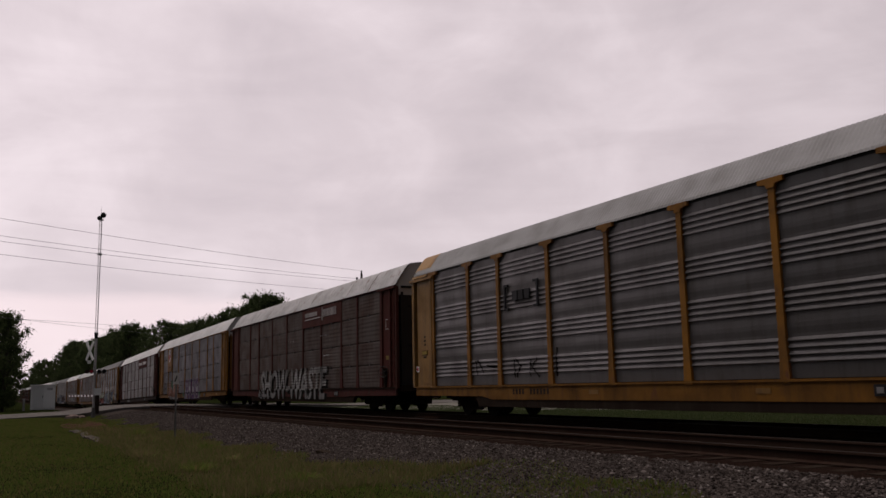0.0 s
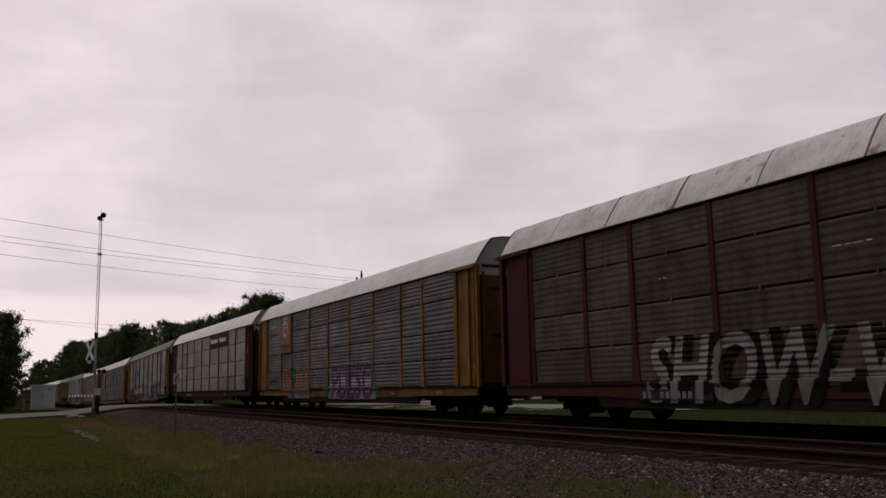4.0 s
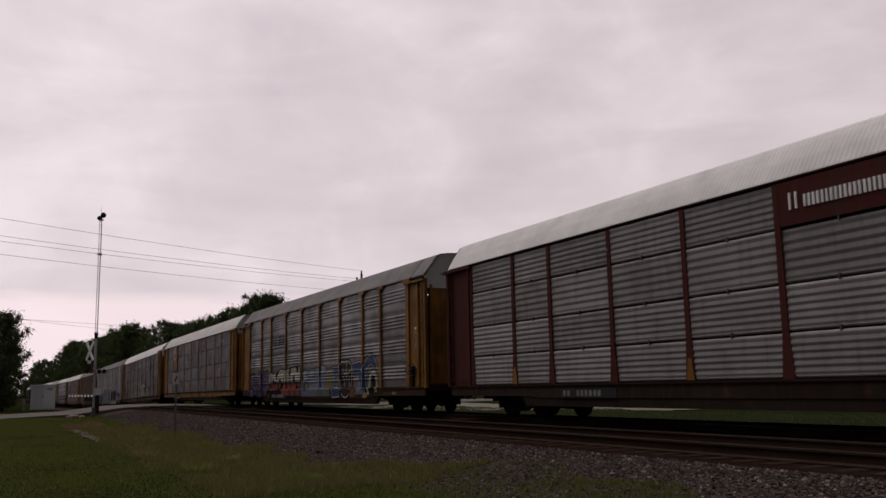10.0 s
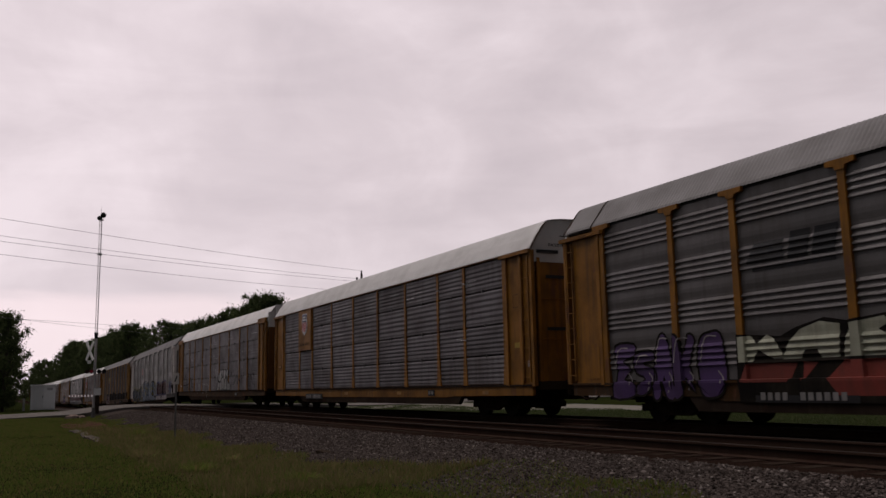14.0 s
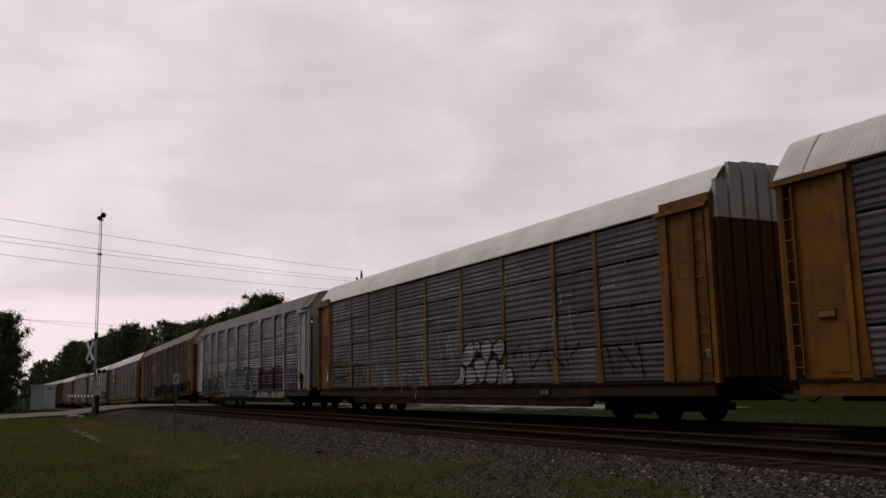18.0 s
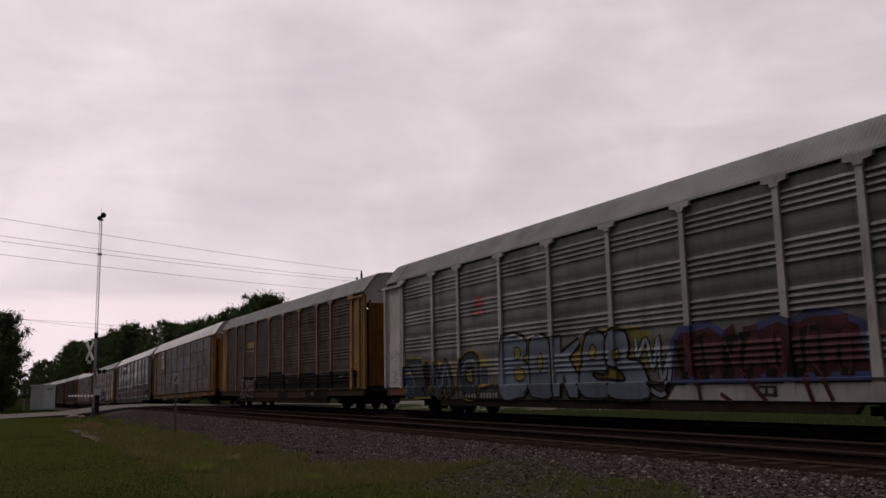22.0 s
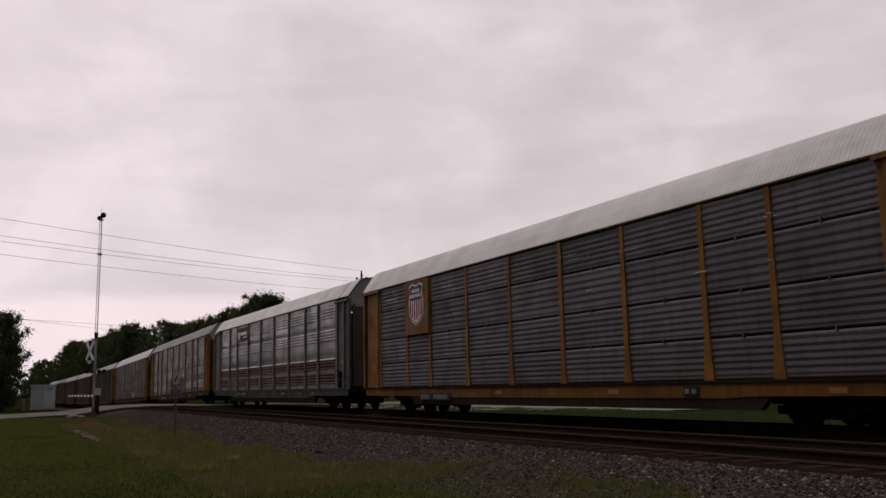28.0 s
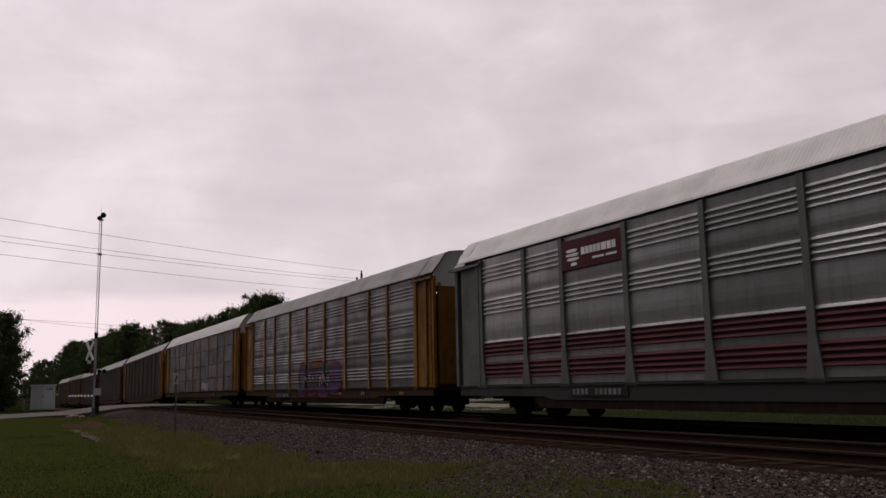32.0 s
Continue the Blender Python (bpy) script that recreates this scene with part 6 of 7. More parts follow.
drawn(c, "tall", [(-1.31, 1.34), (0.27, 1.47), (1.57, 1.54), (2.3, 1.62), (2.24, 0.94), (3.0, 0.54), (-1.36, 0.53)], SP_STEEL, None, 0.003, 0.05, "steel blue ground of a graffiti", False)
for loop in ([(-1.12, 1.83), (-0.75, 1.85), (-0.56, 1.58), (-0.28, 1.42), (-0.72, 1.32), (-1.11, 1.37)], [(-0.19, 1.68), (0.17, 1.89), (0.63, 1.83), (0.75, 1.61), (0.47, 1.46), (0.0, 1.47)],
             [(0.73, 1.9), (1.5, 1.9), (1.45, 1.55), (0.87, 1.46)], [(1.6, 1.96), (2.27, 1.96), (2.3, 1.65), (1.58, 1.61)]):
    drawn(c, "tall", loop, SP_PALEBLUE, SP_SLATE, 0.009, 0.05, "pale blue bubble graffiti letter")
drawn(c, "tall", [(-1.17, 1.07), (-0.72, 1.35), (-0.2, 1.09), (-0.47, 0.76), (-0.97, 0.76)], SP_BLUE, SP_PALEBLUE, 0.012, 0.06, "blue ring with an olive core")
lay(c, "tall", outline_bm([blob(-0.68, 1.05, 0.4, 0.3, random.Random(6))]), SP_OLIVE, 0.02)
stroke(c, "tall", [(0.3, 0.5), (0.7, 1.3), (1.1, 0.6), (1.5, 1.4), (2.0, 0.55)], 0.1, SP_PALEBLUE, 0.012, "pale lines")
lay(c, "tall", outline_bm([[(2.15, 0.54), (2.95, 0.54), (2.93, 1.66), (2.53, 1.65)]]), SP_OLIVE, 0.006, "olive column")
SP_BARK = spray_colour("dark_brown", (0.035, 0.022, 0.018))
drawn(c, "tall", [(3.36, 0.86), (4.19, 0.88), (4.21, 0.51), (3.27, 0.48)], SP_PINK, None, 0.004, 0.05, "pale pink base", False)
drawn(c, "tall", [(3.17, 1.85), (4.23, 1.86), (4.16, 1.58), (3.68, 1.47), (3.42, 0.92), (4.2, 0.91), (4.21, 0.51), (3.27, 0.47), (3.2, 0.93), (3.47, 1.51), (3.21, 1.62)], SP_BLUE, SP_PINK, 0.009, 0.06, "blue graffiti letter with white edge", False, SP_BLACK)
drawn(c, "tall", [(4.29, 1.99), (4.8, 2.05), (5.37, 2.05), (5.71, 1.79), (5.7, 1.19), (5.46, 0.66), (5.03, 0.48), (4.57, 0.63), (4.31, 1.1)], SP_BARK, SP_PINK, 0.018, 0.08, "dark brown oval graffiti shape with white lines", True, SP_BLACK)
for line in ([(4.62, 1.75), (4.8, 1.55), (5.03, 1.51)], [(5.61, 1.7), (5.32, 1.53), (5.13, 1.48)], [(5.13, 2.0), (5.04, 1.76), (5.13, 1.48), (5.15, 1.2)], [(4.67, 0.78), (5.05, 0.7), (5.38, 0.8)], [(4.7, 1.4), (4.85, 1.2), (4.8, 0.95)], [(5.5, 1.4), (5.4, 1.15), (5.45, 0.95)]):
    stroke(c, "tall", line, 0.06, SP_PINK, 0.028, "white line")
drawn(c, "tall", [(5.62, 0.83), (6.32, 0.86), (6.46, 0.62), (5.58, 0.49)], SP_ORANGE, None, 0.005, 0.05, "orange brown spray")
drawn(c, "tall", [(6.4, 0.88), (7.29, 0.87), (7.23, 0.65), (6.46, 0.6)], SP_PALEBLUE, None, 0.006, 0.05, "pale spray")
drawn(c, "tall", [(7.11, 0.65), (7.57, 0.68), (7.55, 0.49), (7.09, 0.47)], SP_YELLOW, None, 0.008, 0.05, "orange yellow spray")
drawn(c, "tall", [(5.81, 1.96), (6.76, 2.02), (7.04, 1.55), (6.99, 1.07), (6.67, 1.08), (6.54, 1.45), (5.9, 1.48)], SP_BLUE, SP_PINK, 0.012, 0.05, "blue graffiti letter", False, SP_BLACK)
stroke(c, "tall", [(5.95, 1.4), (6.1, 1.25), (6.5, 1.3), (6.6, 0.95)], 0.07, SP_PINK, 0.022, "white line")
HOOK = [(7.16, 0.76), (7.22, 1.54), (7.47, 1.89), (7.94, 2.05), (8.29, 1.88), (8.45, 1.54)]
for width, material, lift in ((0.56, SP_BLACK, 0.008), (0.46, SP_PINK, 0.013), (0.3, SP_BLUE, 0.018)):
    stroke(c, "tall", HOOK, width, material, lift, "blue hooked graffiti letter with white and black edges")
ARCH = [(7.75, 0.6), (7.8, 1.1), (7.97, 1.4), (8.29, 1.5), (8.55, 1.3), (8.6, 0.7)]
for width, material, lift in ((0.34, SP_BLACK, 0.023), (0.24, SP_CREAM, 0.028)):
    stroke(c, "tall", ARCH, width, material, lift, "cream arched graffiti stroke")
drawn(c, "tall", [(8.02, 1.34), (8.31, 1.38), (8.43, 1.17), (8.36, 0.86), (8.22, 0.5), (8.13, 1.0)], SP_BLACK, None, 0.03, 0.05, "black core")

# shield wagons
c = CARS[5]
shield(c, -8.03, 3.58, 0.86, 1.1)
letters("BUILDING AMERICA", "slogan", (-8.8, -WIDE - 0.104, 3.05), 1.55, 0.14, DIRT, c, False)
scrapes(c, "rows", 12, 20)
c = CARS[9]
shield(c, -8.03, 3.15, 1.28, 1.58)
scrapes(c, "rows", 13, 22)

# bubble letters and runs of white paint
c = CARS[6]
for i, loop in enumerate(([(0.6, 0.93), (1.12, 1.19), (1.21, 1.51), (1.51, 1.5), (1.6, 1.22), (1.45, 0.96), (1.2, 0.92)], [(1.66, 1.49), (2.15, 1.46), (2.41, 1.27), (2.32, 1.02), (2.08, 0.92), (1.62, 0.92)],
                          [(3.78, 1.45), (4.12, 1.54), (4.3, 1.39), (4.09, 0.92), (3.69, 0.92)], [(1.43, 1.9), (1.64, 2.17), (2.0, 2.32), (2.28, 2.2), (2.28, 1.93), (2.05, 1.67), (1.75, 1.49), (1.46, 1.58)],
                          [(3.44, 2.01), (3.82, 2.29), (4.2, 2.28), (4.29, 2.02), (4.15, 1.78), (3.89, 1.63), (3.76, 1.77)], [(2.72, 2.17), (3.06, 2.34), (3.41, 2.23), (3.4, 1.98), (3.08, 1.55), (2.78, 1.75)],
                          [(2.25, 1.62), (2.51, 1.78), (2.89, 1.74), (3.08, 1.51), (2.99, 1.18), (2.7, 0.94), (2.35, 1.27)], [(2.98, 1.07), (3.18, 1.51), (3.41, 1.73), (3.7, 1.67), (3.77, 1.41), (3.72, 1.05), (3.51, 0.93), (3.11, 0.93)],
                          [(4.12, 0.93), (4.14, 1.25), (4.34, 1.39), (4.61, 1.36), (4.72, 1.13), (4.65, 0.93)], [(2.31, 2.24), (2.49, 2.33), (2.67, 2.23), (2.67, 1.95), (2.46, 1.83), (2.31, 1.93)])):
    drawn(c, "rows", loop, SP_WHITE, SP_BLACK, 0.004 + 0.004 * i, 0.055, "white bubble graffiti letter with a black outline")
lay(c, "rows", outline_bm([blob(2.49, 1.98, 0.16, 0.2, random.Random(4), 12)]), SP_BLACK, 0.06)
runs(c, "rows", [(4.7, 1.7, 5.0, 2.1), (5.0, 2.1, 5.4, 1.2), (5.6, 2.2, 5.7, 1.3), (5.7, 1.3, 6.4, 1.9), (6.5, 2.1, 6.7, 1.2), (6.8, 1.9, 7.4, 1.3), (7.5, 2.2, 7.6, 1.2), (7.7, 1.6, 8.2, 2.0), (9.3, 1.9, 9.6, 1.1), (9.8, 1.8, 10.5, 1.2), (10.6, 1.9, 10.8, 1.0)], 0.06, SP_BLACK, 35, "thin black line graffiti", "graffiti")
rng6 = random.Random(36)
marks = []
for x, z, n in ((-6.3, 2.6, 7), (-5.6, 2.0, 6), (-3.6, 1.9, 6), (-2.3, 1.7, 7), (-1.45, 3.1, 16), (-0.6, 2.6, 9), (0.3, 2.9, 9), (0.8, 3.2, 4), (-11.0, 4.4, 2), (-10.2, 4.4, 2), (4.3, 4.3, 5), (7.1, 3.9, 5)):
    for _ in range(n):
        x0, z0 = x + rng6.gauss(0, 0.3), z - rng6.uniform(0, 1.3) * (z < 4)
        marks.append((x0, z0, x0 + rng6.gauss(0.03, 0.12), max(0.93, z0 - rng6.uniform(0.15, 0.8))))
marks += [(-0.4, 3.18, 0.95, 3.12), (-3.9, 1.42, -2.6, 1.3), (-2.9, 1.5, -1.9, 1.25)]
runs(c, "rows", marks, 0.035, SP_WHITE, 36, "white runs of spilled paint")
scrapes(c, "rows", 37, 26)
part("painted_triangle", Shape().poly([(-12.2, 1.25), (-11.9, 1.25), (-12.03, 1.68)], -WIDE - 0.062, 0.015).mesh("painted_triangle", SHIELD_WHITE), c, label="white painted triangle")
for line in ([(-12.6, 2.9), (-12.5, 3.4), (-12.4, 2.9), (-12.25, 3.45), (-12.1, 2.8)], [(-12.6, 3.1), (-12.0, 3.3), (-12.5, 2.6), (-12.1, 3.0)], [(-12.7, 2.1), (-12.5, 2.35), (-12.3, 2.05), (-12.1, 2.3), (-11.9, 2.1)], [(-12.6, 1.95), (-12.0, 2.05)]):
    stroke(c, "rows", line, 0.03, SP_SLATE, 0.062, "faint dark scrawl")

for line in ([(-11.3, 1.0), (-11.1, 1.9), (-10.6, 2.15), (-10.35, 1.6), (-10.4, 1.0)], [(-10.2, 1.1), (-9.9, 1.9), (-9.5, 1.95), (-9.5, 1.3), (-9.9, 1.2)], [(-8.9, 1.0), (-8.7, 1.8), (-8.2, 1.9), (-8.1, 1.2), (-8.5, 1.0)],
             [(-7.9, 1.9), (-7.6, 1.1), (-7.2, 1.8)], [(-11.4, 1.4), (-10.4, 1.35), (-9.3, 1.5)]):
    stroke(c, "rows", line, 0.05, SP_BLACK, 0.012, "thin black looping tag")
for line in ([(-12.5, 3.3), (-12.2, 3.6), (-11.95, 3.3), (-12.2, 2.9), (-12.5, 3.3)], [(-12.4, 2.7), (-12.1, 3.1), (-11.9, 2.6)], [(-12.55, 2.5), (-12.2, 2.75), (-11.95, 2.45)]):
    stroke(c, "rows", line, 0.04, SP_PLUM, 0.064, "faded plum scrawl")
for k, z in ((2, 4.3), (9, 4.25)):
    for i in range(4):
        stroke(CARS[k], "rows", [(-11.1, z + 0.035 * i), (-10.6, z + 0.03 * i + 0.02), (-10.1, z + 0.035 * i)], 0.014, SCRAPE, 0.01, "thin white chalk lines", name="chalk_mark")
    stroke(CARS[k], "rows", [(-10.45, z + 0.42), (-10.1, z + 0.25), (-9.95, z + 0.05), (-10.2, z - 0.02)], 0.022, SCRAPE, 0.012, "white chalk hook", name="chalk_mark")
for line in ([(-11.2, 1.0), (-11.0, 1.6), (-10.7, 1.1), (-10.5, 1.7), (-10.2, 1.75), (-10.0, 1.2), (-10.4, 1.05)], [(-11.3, 1.3), (-10.6, 1.4), (-9.8, 1.3), (-9.6, 1.6)]):
    stroke(CARS[2], "rows", line, 0.045, SP_BLACK, 0.012, "thin black looping tag")
for line in ([(12.2, 2.45), (12.3, 2.8), (12.5, 2.85), (12.55, 2.5), (12.35, 2.4)], [(12.2, 2.65), (12.45, 2.3), (12.6, 2.75), (12.7, 2.4)], [(12.25, 2.95), (12.6, 2.9), (12.65, 2.6)], [(12.3, 2.2), (12.5, 2.4), (12.6, 2.15)]):
    stroke(CARS[4], "tall", line, 0.025, SP_PINK, 0.047, "white scribbled tag")
part("paper_label", Shape().box(12.36, 12.5, -WIDE - 0.047, -WIDE - 0.03, 3.02, 3.1).mesh("paper_label", SHIELD_WHITE), CARS[4], label="small white paper label")

# blue-grey lettering on the white-posted wagon
c = CARS[7]
lay(c, "tall", outline_bm([rect(-5.97, -5.3, 3.45, 3.58), rect(-5.8, -5.45, 3.62, 3.8), rect(-5.95, -5.3, 3.2, 3.3)]), SHIELD_RED, 0.012, "small red emblem", "emblem")
lay(c, "tall", outline_bm([blob(-10.6, 1.2, 2.2, 1.6, random.Random(1)), blob(-8.6, 1.2, 1.9, 1.1, random.Random(2)), blob(-6.2, 1.3, 2.3, 1.3, random.Random(3)), blob(-2.6, 1.6, 3.4, 1.4, random.Random(4)), blob(1.2, 1.5, 3.6, 1.5, random.Random(5))]), SP_OLIVE, 0.003, "olive yellow underspray")
for line in ([(-9.0, 1.66), (-8.6, 0.6), (-8.1, 1.57), (-7.7, 0.55)], [(-6.9, 0.5), (-6.75, 1.55), (-5.95, 1.65), (-6.0, 0.75), (-6.7, 0.8)]):
    for width, material, lift in ((0.7, SP_OLIVE, 0.006), (0.6, SP_BLACK, 0.01), (0.46, SP_SLATE, 0.014), (0.08, SP_STEEL, 0.019)):
        stroke(c, "tall", line, width, material, lift, "dark slate looping graffiti letter")
drawn(c, "tall", [(-11.5, 1.96), (-10.08, 1.94), (-9.9, 1.63), (-9.36, 1.78), (-9.1, 1.69), (-9.24, 0.48), (-10.59, 0.48), (-10.65, 0.94), (-10.94, 1.42), (-11.22, 1.63)], SP_SLATE, SP_OLIVE, 0.005, 0.07, "dark slate graffiti letter with a yellow outline", False)
drawn(c, "tall", [(-9.95, 1.65), (-9.5, 1.76), (-9.36, 1.35), (-9.5, 0.6), (-9.9, 0.6), (-9.8, 1.1)], SP_BLACK, None, 0.012, 0.05, "black shape")
drawn(c, "tall", [(-11.6, 1.46), (-11.45, 1.7), (-10.93, 1.52), (-10.65, 0.94), (-10.76, 0.48), (-11.28, 0.57), (-11.55, 0.96)], SP_BLUE, SP_BLACK, 0.016, 0.06, "blue graffiti curl")
stroke(c, "tall", [(-11.45, 1.35), (-10.95, 1.38), (-10.6, 0.8), (-11.02, 0.71), (-11.4, 0.96)], 0.06, SP_OLIVE, 0.026, "thin yellow curl")
for line in ([(-12.72, 2.08), (-12.32, 2.29), (-11.98, 2.07), (-12.37, 1.85), (-12.72, 2.1)], [(-12.8, 1.95), (-12.4, 2.1), (-11.9, 2.2)], [(-12.68, 1.5), (-12.2, 1.4), (-12.6, 1.25), (-12.15, 1.15), (-12.65, 1.05)]):
    stroke(c, "tall", line, 0.022, SP_STEEL, 0.064, "faint blue-grey tag")
drawn(c, "tall", [(-12.96, 0.8), (-11.6, 0.78), (-11.6, 0.58), (-12.85, 0.58)], SP_ORANGE, None, 0.005, 0.05, "orange smear on the sill", False)
low_wheel = part("hand_brake_wheel", cached("handwheel", ring_mesh), c, (-12.7, -1.45, 0.45), "dark low brake wheel")
low_wheel.rotation_euler.x = radians(-35)
drawn(c, "tall", [(-5.6, 1.5), (-5.07, 1.48), (-5.1, 0.91), (-5.6, 0.91)], SP_BLUE, SP_YELLOW, 0.006, 0.06, "blue patch", False)
for i, (loop, hole) in enumerate((([(-4.2, 2.2), (-3.86, 2.42), (-3.09, 2.39), (-2.76, 2.15), (-2.78, 1.8), (-2.96, 1.62), (-2.55, 1.38), (-2.53, 1.0), (-2.86, 0.56), (-3.24, 0.48), (-4.3, 0.52)], [(-3.43, 1.99), (-3.15, 1.95), (-3.14, 1.69), (-3.43, 1.68)]),
                                 ([(-2.55, 2.21), (-2.12, 2.32), (-1.67, 2.24), (-1.37, 1.84), (-1.33, 1.34), (-1.42, 0.52), (-2.27, 0.5), (-2.59, 0.63), (-2.63, 1.16), (-2.64, 1.76)], [(-1.99, 1.8), (-1.86, 1.5), (-2.04, 1.23), (-2.17, 1.51)]),
                                 ([(-1.43, 2.21), (-0.96, 2.23), (-0.98, 1.75), (-0.11, 2.1), (-0.03, 1.94), (-0.56, 1.58), (-0.02, 0.96), (-0.16, 0.49), (-0.55, 0.49), (-0.88, 1.12), (-1.01, 0.52), (-1.36, 0.52)], None),
                                 ([(0.05, 1.77), (0.28, 2.19), (0.66, 2.28), (1.01, 2.14), (1.13, 1.71), (1.09, 1.13), (0.47, 1.15), (0.72, 0.98), (1.25, 0.94), (1.12, 0.51), (0.22, 0.51), (-0.09, 0.69), (-0.15, 1.1), (0.02, 1.43)], [(0.54, 1.91), (0.69, 1.7), (0.53, 1.49), (0.37, 1.68)]),
                                 ([(1.09, 2.03), (1.37, 2.24), (1.71, 2.24), (1.98, 2.07), (2.05, 1.72), (2.0, 1.48), (2.43, 1.4), (2.66, 1.09), (2.75, 0.5), (1.29, 0.5), (1.25, 0.94), (1.58, 0.93), (1.83, 0.96), (1.53, 1.25), (1.15, 1.32), (1.04, 1.65)], [(1.58, 1.75), (1.69, 1.58), (1.55, 1.42), (1.44, 1.6)]))):
    drawn(c, "tall", loop, SP_STEEL, SP_BLACK, 0.006 + 0.004 * i, 0.08, "grey-blue block graffiti letter with a black outline", i != 2)
    if hole:
        drawn(c, "tall", hole, SP_OLIVE, SP_BLACK, 0.014 + 0.004 * i, 0.04, "small olive opening in a graffiti letter")
drawn(c, "tall", [(-3.42, 1.39), (-2.97, 1.33), (-2.94, 1.05), (-3.42, 1.01)], SP_OLIVE, SP_BLACK, 0.014, 0.04, "small olive opening in a graffiti letter")
for line in ([(-3.98, 2.3), (-3.43, 2.38), (-2.97, 2.22)], [(-2.67, 2.22), (-2.16, 2.33), (-1.74, 2.15)], [(-0.1, 2.1), (0.43, 2.3), (0.81, 2.1)], [(1.07, 2.1), (1.47, 2.28), (1.82, 2.07)], [(1.93, 1.36), (2.34, 1.27), (2.52, 0.97)], [(-1.3, 1.9), (-1.25, 1.4), (-1.35, 0.95)]):
    stroke(c, "tall", line, 0.05, SP_PINK, 0.018, "pale highlight")
stroke(c, "tall", [(2.29, 1.94), (2.36, 1.49), (2.69, 1.92), (2.9, 1.18), (3.13, 1.96), (3.19, 0.89), (3.53, 1.59), (3.33, 0.61), (2.74, 0.75)], 0.2, SP_BLACK, 0.008, "black underline")
stroke(c, "tall", [(2.29, 1.94), (2.36, 1.49), (2.69, 1.92), (2.9, 1.18), (3.13, 1.96), (3.19, 0.89), (3.53, 1.59), (3.33, 0.61), (2.74, 0.75)], 0.11, SP_PALEBLUE, 0.013, "pale blue zigzag graffiti")
lay(c, "tall", outline_bm([[(3.42, 0.47), (3.71, 0.8), (9.2, 0.8), (9.2, 0.44)]]), SP_PINK, 0.004, "pale overspray on the sill")
SP_NIGHT = spray_colour("dark_blue", (0.045, 0.05, 0.13))
drawn(c, "tall", [(3.6, 1.76), (3.88, 2.06), (4.34, 2.06), (4.83, 2.14), (5.18, 1.94), (5.6, 1.69), (6.14, 1.94), (6.8, 2.12), (7.16, 2.0), (7.55, 2.16), (8.04, 2.15), (8.75, 1.9), (8.9, 0.92), (3.61, 0.92)], SP_DARKRED, SP_NIGHT, 0.005, 0.16, "dark red graffiti with a blue glow", False)
spikes(c, "tall", 3.75, 8.7, 0.93, 2.1, 9, SP_DARKRED, 48, "red strokes", 0.013)
spikes(c, "tall", 3.85, 8.8, 0.93, 2.0, 8, SP_BLACK, 49, "black strokes", 0.018)
spikes(c, "tall", 4.0, 8.6, 1.1, 1.95, 13, SP_DARKRED, 52, "dark red strokes", 0.023)
for line in ([(4.1, 1.9), (4.3, 1.3), (4.2, 0.95)], [(5.3, 1.75), (5.6, 1.2), (5.9, 0.95)], [(6.7, 1.95), (6.6, 1.5), (6.8, 0.95)], [(7.6, 1.95), (7.5, 1.4), (7.8, 0.95)], [(8.3, 1.9), (8.5, 1.4), (8.4, 0.95)]):
    stroke(c, "tall", line, 0.04, SP_PLUM, 0.028, "plum red stroke")
for line in ([(4.46, 0.95), (4.51, 0.47)], [(5.94, 0.95), (6.42, 0.43)], [(7.42, 0.95), (7.58, 0.42)], [(7.84, 0.95), (8.04, 0.46)], [(5.13, 0.6), (5.46, 0.42)]):
    stroke(c, "tall", line, 0.1, SP_DARKRED, 0.012, "dark red run", smooth=False)
for line in ([(9.95, 0.95), (10.0, 1.6), (10.35, 1.85), (10.5, 1.3), (10.45, 0.95)], [(10.75, 0.95), (10.8, 1.7), (11.15, 1.8), (11.2, 0.95)]):
    stroke(c, "tall", line, 0.3, SP_NIGHT, 0.006, "dark blue graffiti letter")
    stroke(c, "tall", line, 0.1, SP_BLUE, 0.012, "blue stroke")
runs(c, "tall", [(9.2, 1.7, 9.9, 1.5), (9.3, 1.3, 9.8, 1.6), (9.4, 1.2, 9.9, 1.1)], 0.12, SP_RED, 51, "red smears", "graffiti")

# sooty wagon: yellow lettering as bars, black overpaint and an outlined tag
c = CARS[8]
lay(c, "tall", outline_bm([rect(-6.4, -6.0, 3.4, 3.8), rect(-5.85, -5.4, 3.4, 3.8), rect(-5.25, -4.8, 3.4, 3.8)]), SP_YELLOW, 0.012, "yellow emblem bars", "emblem")
lay(c, "tall", outline_bm([rect(-6.4, -4.75, 3.12, 3.28)]), YELLOW, 0.012, "small faded yellow caption bar", "emblem")
lay(c, "tall", outline_bm([rect(-4.1, -1.5, 0.92, 1.72), rect(-1.3, 1.3, 0.92, 1.85), rect(1.5, 4.1, 0.92, 1.6), rect(4.3, 6.9, 0.92, 1.7), rect(7.1, 8.9, 0.92, 1.55), rect(9.1, 11.5, 0.92, 1.6), rect(0.6, 2.3, 0.4, 0.8), rect(5.4, 8.6, 0.4, 0.8), rect(-7.0, -4.6, 1.2, 1.7)]),
    SP_BLACK, 0.004, "black overpaint along the lower side", "overpaint")
lay(c, "tall", outline_bm([rect(x - 0.2, x + 0.2, 0.9, 1.45 + 0.12 * (i % 3)) for i, x in enumerate(POSTS[3:9])]), SP_BLACK, 0.007, "black overpaint on the post feet", "overpaint")
bubbles(c, "tall", -7.85, -4.5, 0.42, 1.55, 5, SP_DARKRED, SP_PINK, 55, "maroon tag with thin white outlines", SP_PINK, 0.035)
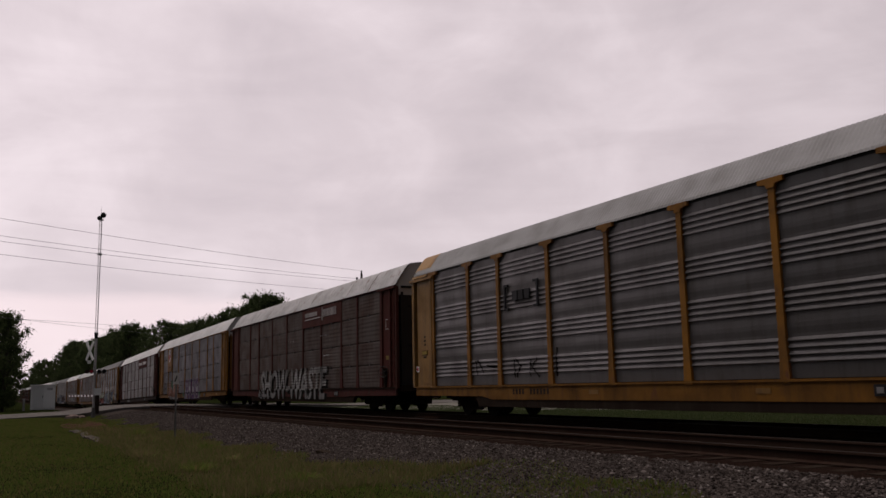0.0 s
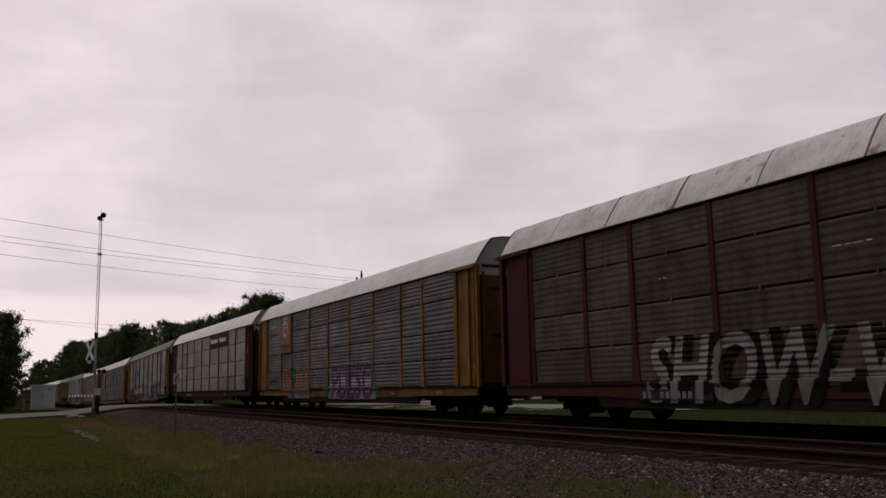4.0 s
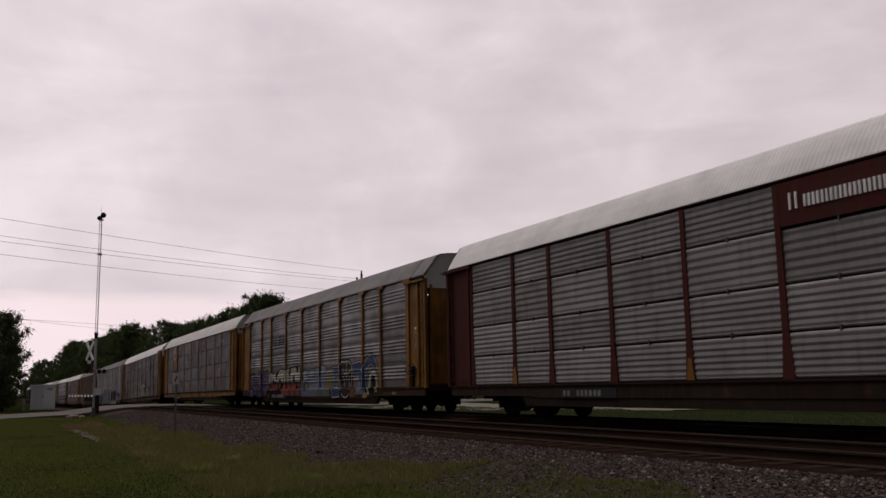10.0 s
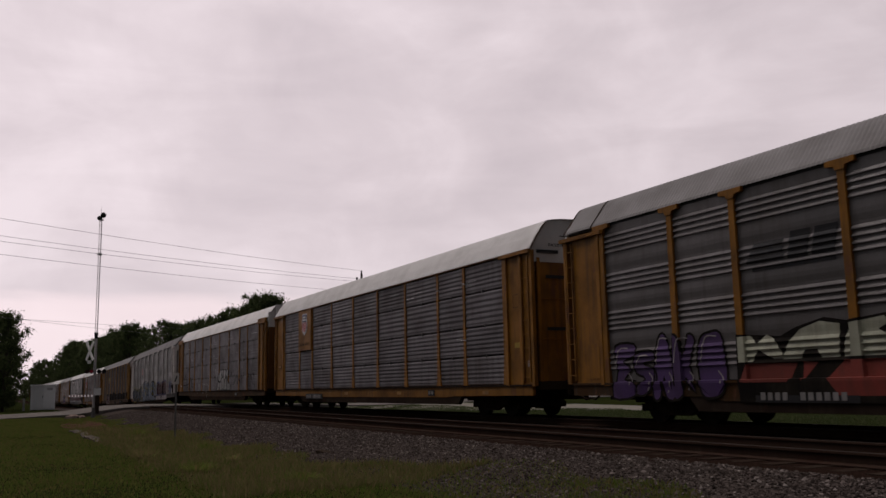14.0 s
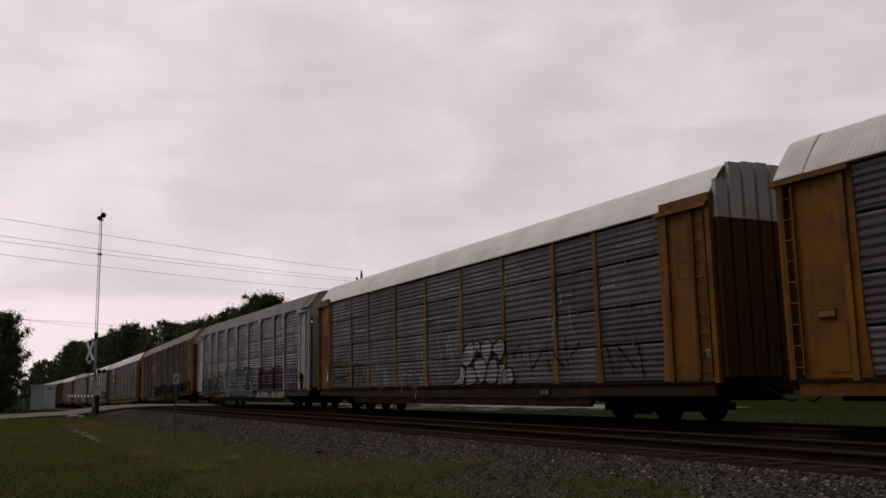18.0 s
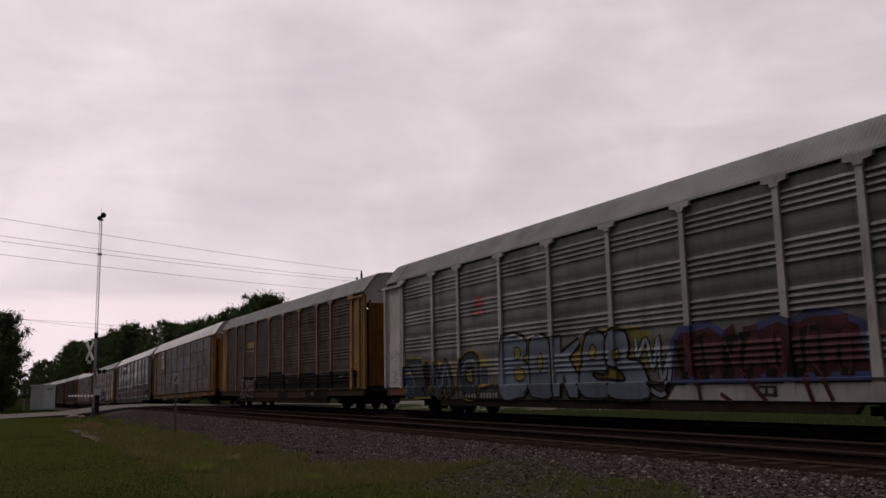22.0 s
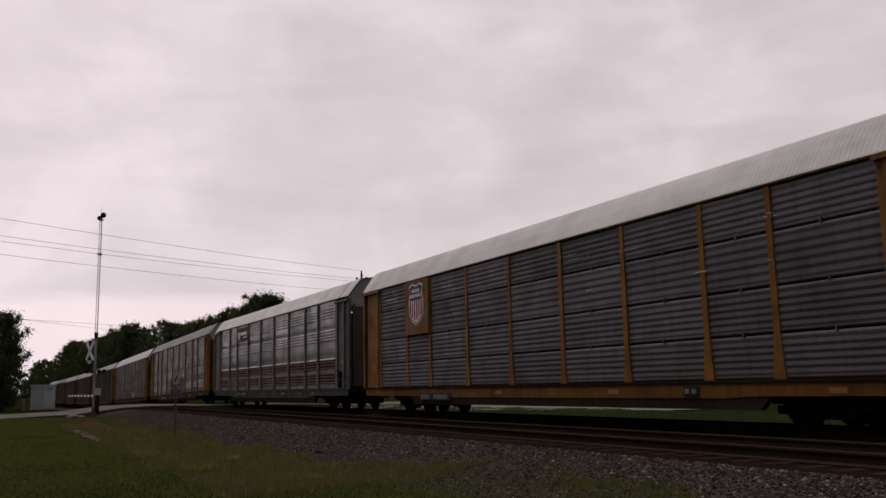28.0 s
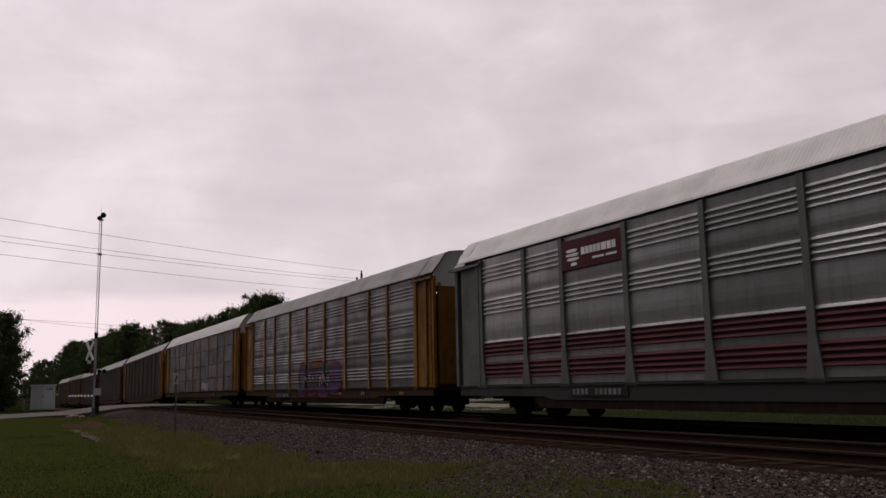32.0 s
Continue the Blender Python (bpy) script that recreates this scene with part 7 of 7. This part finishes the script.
runs(c, "tall", [(1.9, 1.4, 2.2, 1.35), (2.0, 1.3, 2.3, 1.25), (10.2, 1.4, 10.6, 1.45)], 0.03, SP_STEEL, 56, "pale smudges", "graffiti")

# striped silver wagon: maroon board with a pale wheel shape and a bar for the name
c = CARS[10]
b = board(c, -6.95, -4.28, 3.98, 4.8, MAROON, 0.075, "name_board", "maroon name board with a pale emblem")
for i, (w, z) in enumerate(((0.5, 4.5), (0.6, 4.38), (0.55, 4.26), (0.3, 4.12))):
    part("emblem", Shape().poly(blob(-6.45 + 0.03 * i, z, w, 0.09, random.Random(i), 12), -WIDE - 0.082, 0.02).mesh("emblem", SHIELD_WHITE), b)
bars(c, b, -6.0, 4.33, [0.16, 0.16, 0.12, 0.12, 0.16, 0.22, 0.16, 0.16], 0.2, SHIELD_WHITE, 0.085, 0.035)
bars(c, b, -5.5, 4.16, [0.5, 0.45], 0.06, SHIELD_WHITE, 0.085, 0.08)
for x in (3.0, 8.0):
    board(c, x, x + 0.5, 0.6, 0.72, SP_YELLOW, 0.062, "reflector", "yellow reflector strip")
for k in (0, 2, 4, 5, 9, 11):
    for x in (-2.4, 3.4, 10.2):
        board(CARS[k], x, x + 0.4, 0.6, 0.71, YELLOW_PALE, 0.062, "reflector", "yellow reflector strip")

c = CARS[11]
bubbles(c, "tall", -2.6, 3.6, 0.5, 2.2, 4, SP_PURPLE, SP_RED, 61, "purple graffiti with orange and white shapes", None, 0.15)
for i in range(7):
    x = -1.5 + 0.55 * i
    stroke(c, "tall", [(x, 1.0), (x + 0.15, 1.5 + 0.1 * (i % 2)), (x + 0.35, 1.1)], 0.16, SP_BLACK, 0.03, "black underline")
    stroke(c, "tall", [(x, 1.0), (x + 0.15, 1.5 + 0.1 * (i % 2)), (x + 0.35, 1.1)], 0.1, SP_PINK, 0.035, "white graffiti stroke")
lay(c, "tall", outline_bm([blob(0.3, 2.1, 1.6, 0.45, random.Random(5)), blob(-0.9, 1.9, 0.6, 0.5, random.Random(6))]), SP_ORANGE, 0.032)
lay(c, "tall", outline_bm([blob(1.6, 1.8, 0.9, 0.5, random.Random(8)), blob(-1.9, 1.2, 0.5, 0.7, random.Random(9))]), SP_GREEN, 0.033)
bubbles(CARS[12], "rows", 2.0, 4.5, 0.95, 1.6, 4, SP_WHITE, SP_STEEL, 63, "faded white graffiti", None)

# ---- what moves ----
def motions():
    steps = range(33)
    for k, c in enumerate(CARS):
        rows = []
        for t in steps:
            x = LEFT[k] + HALF + 0.02 + rolled(t)
            front, rear = -float(drop(x + 9.75)), -float(drop(x - 9.75))
            rows.append((t, pose(x, WIDE, (front + rear) / 2, 0, -math.degrees(math.atan2(front - rear, 19.5)), 0)))
        walk(c, rows)
        # the wheels turn while the wagon is near enough for them to be told apart
        near = [i for i in range(0, 961, 2) if -95 < LEFT[k] + HALF + rolled(i / FPS) < 6]
        if not near:
            continue
        times = [0] * (near[0] > 0) + near + [960] * (near[-1] < 960)
        for w, ax in WHEELS[k]:
            rows = []
            for i in times:
                j = min(max(i, near[0]), near[-1])
                rows.append((i / FPS, pose(ax, 0, 0.457, 0, math.degrees(rolled(j / FPS) / 0.457) % 360, 0)))
            walk(w, rows)
    walk(SKY, [(t, pose(0, 0, 0, 0, 0, -0.146 * t)) for t in (0, 8, 16, 24, 32)])


motions()
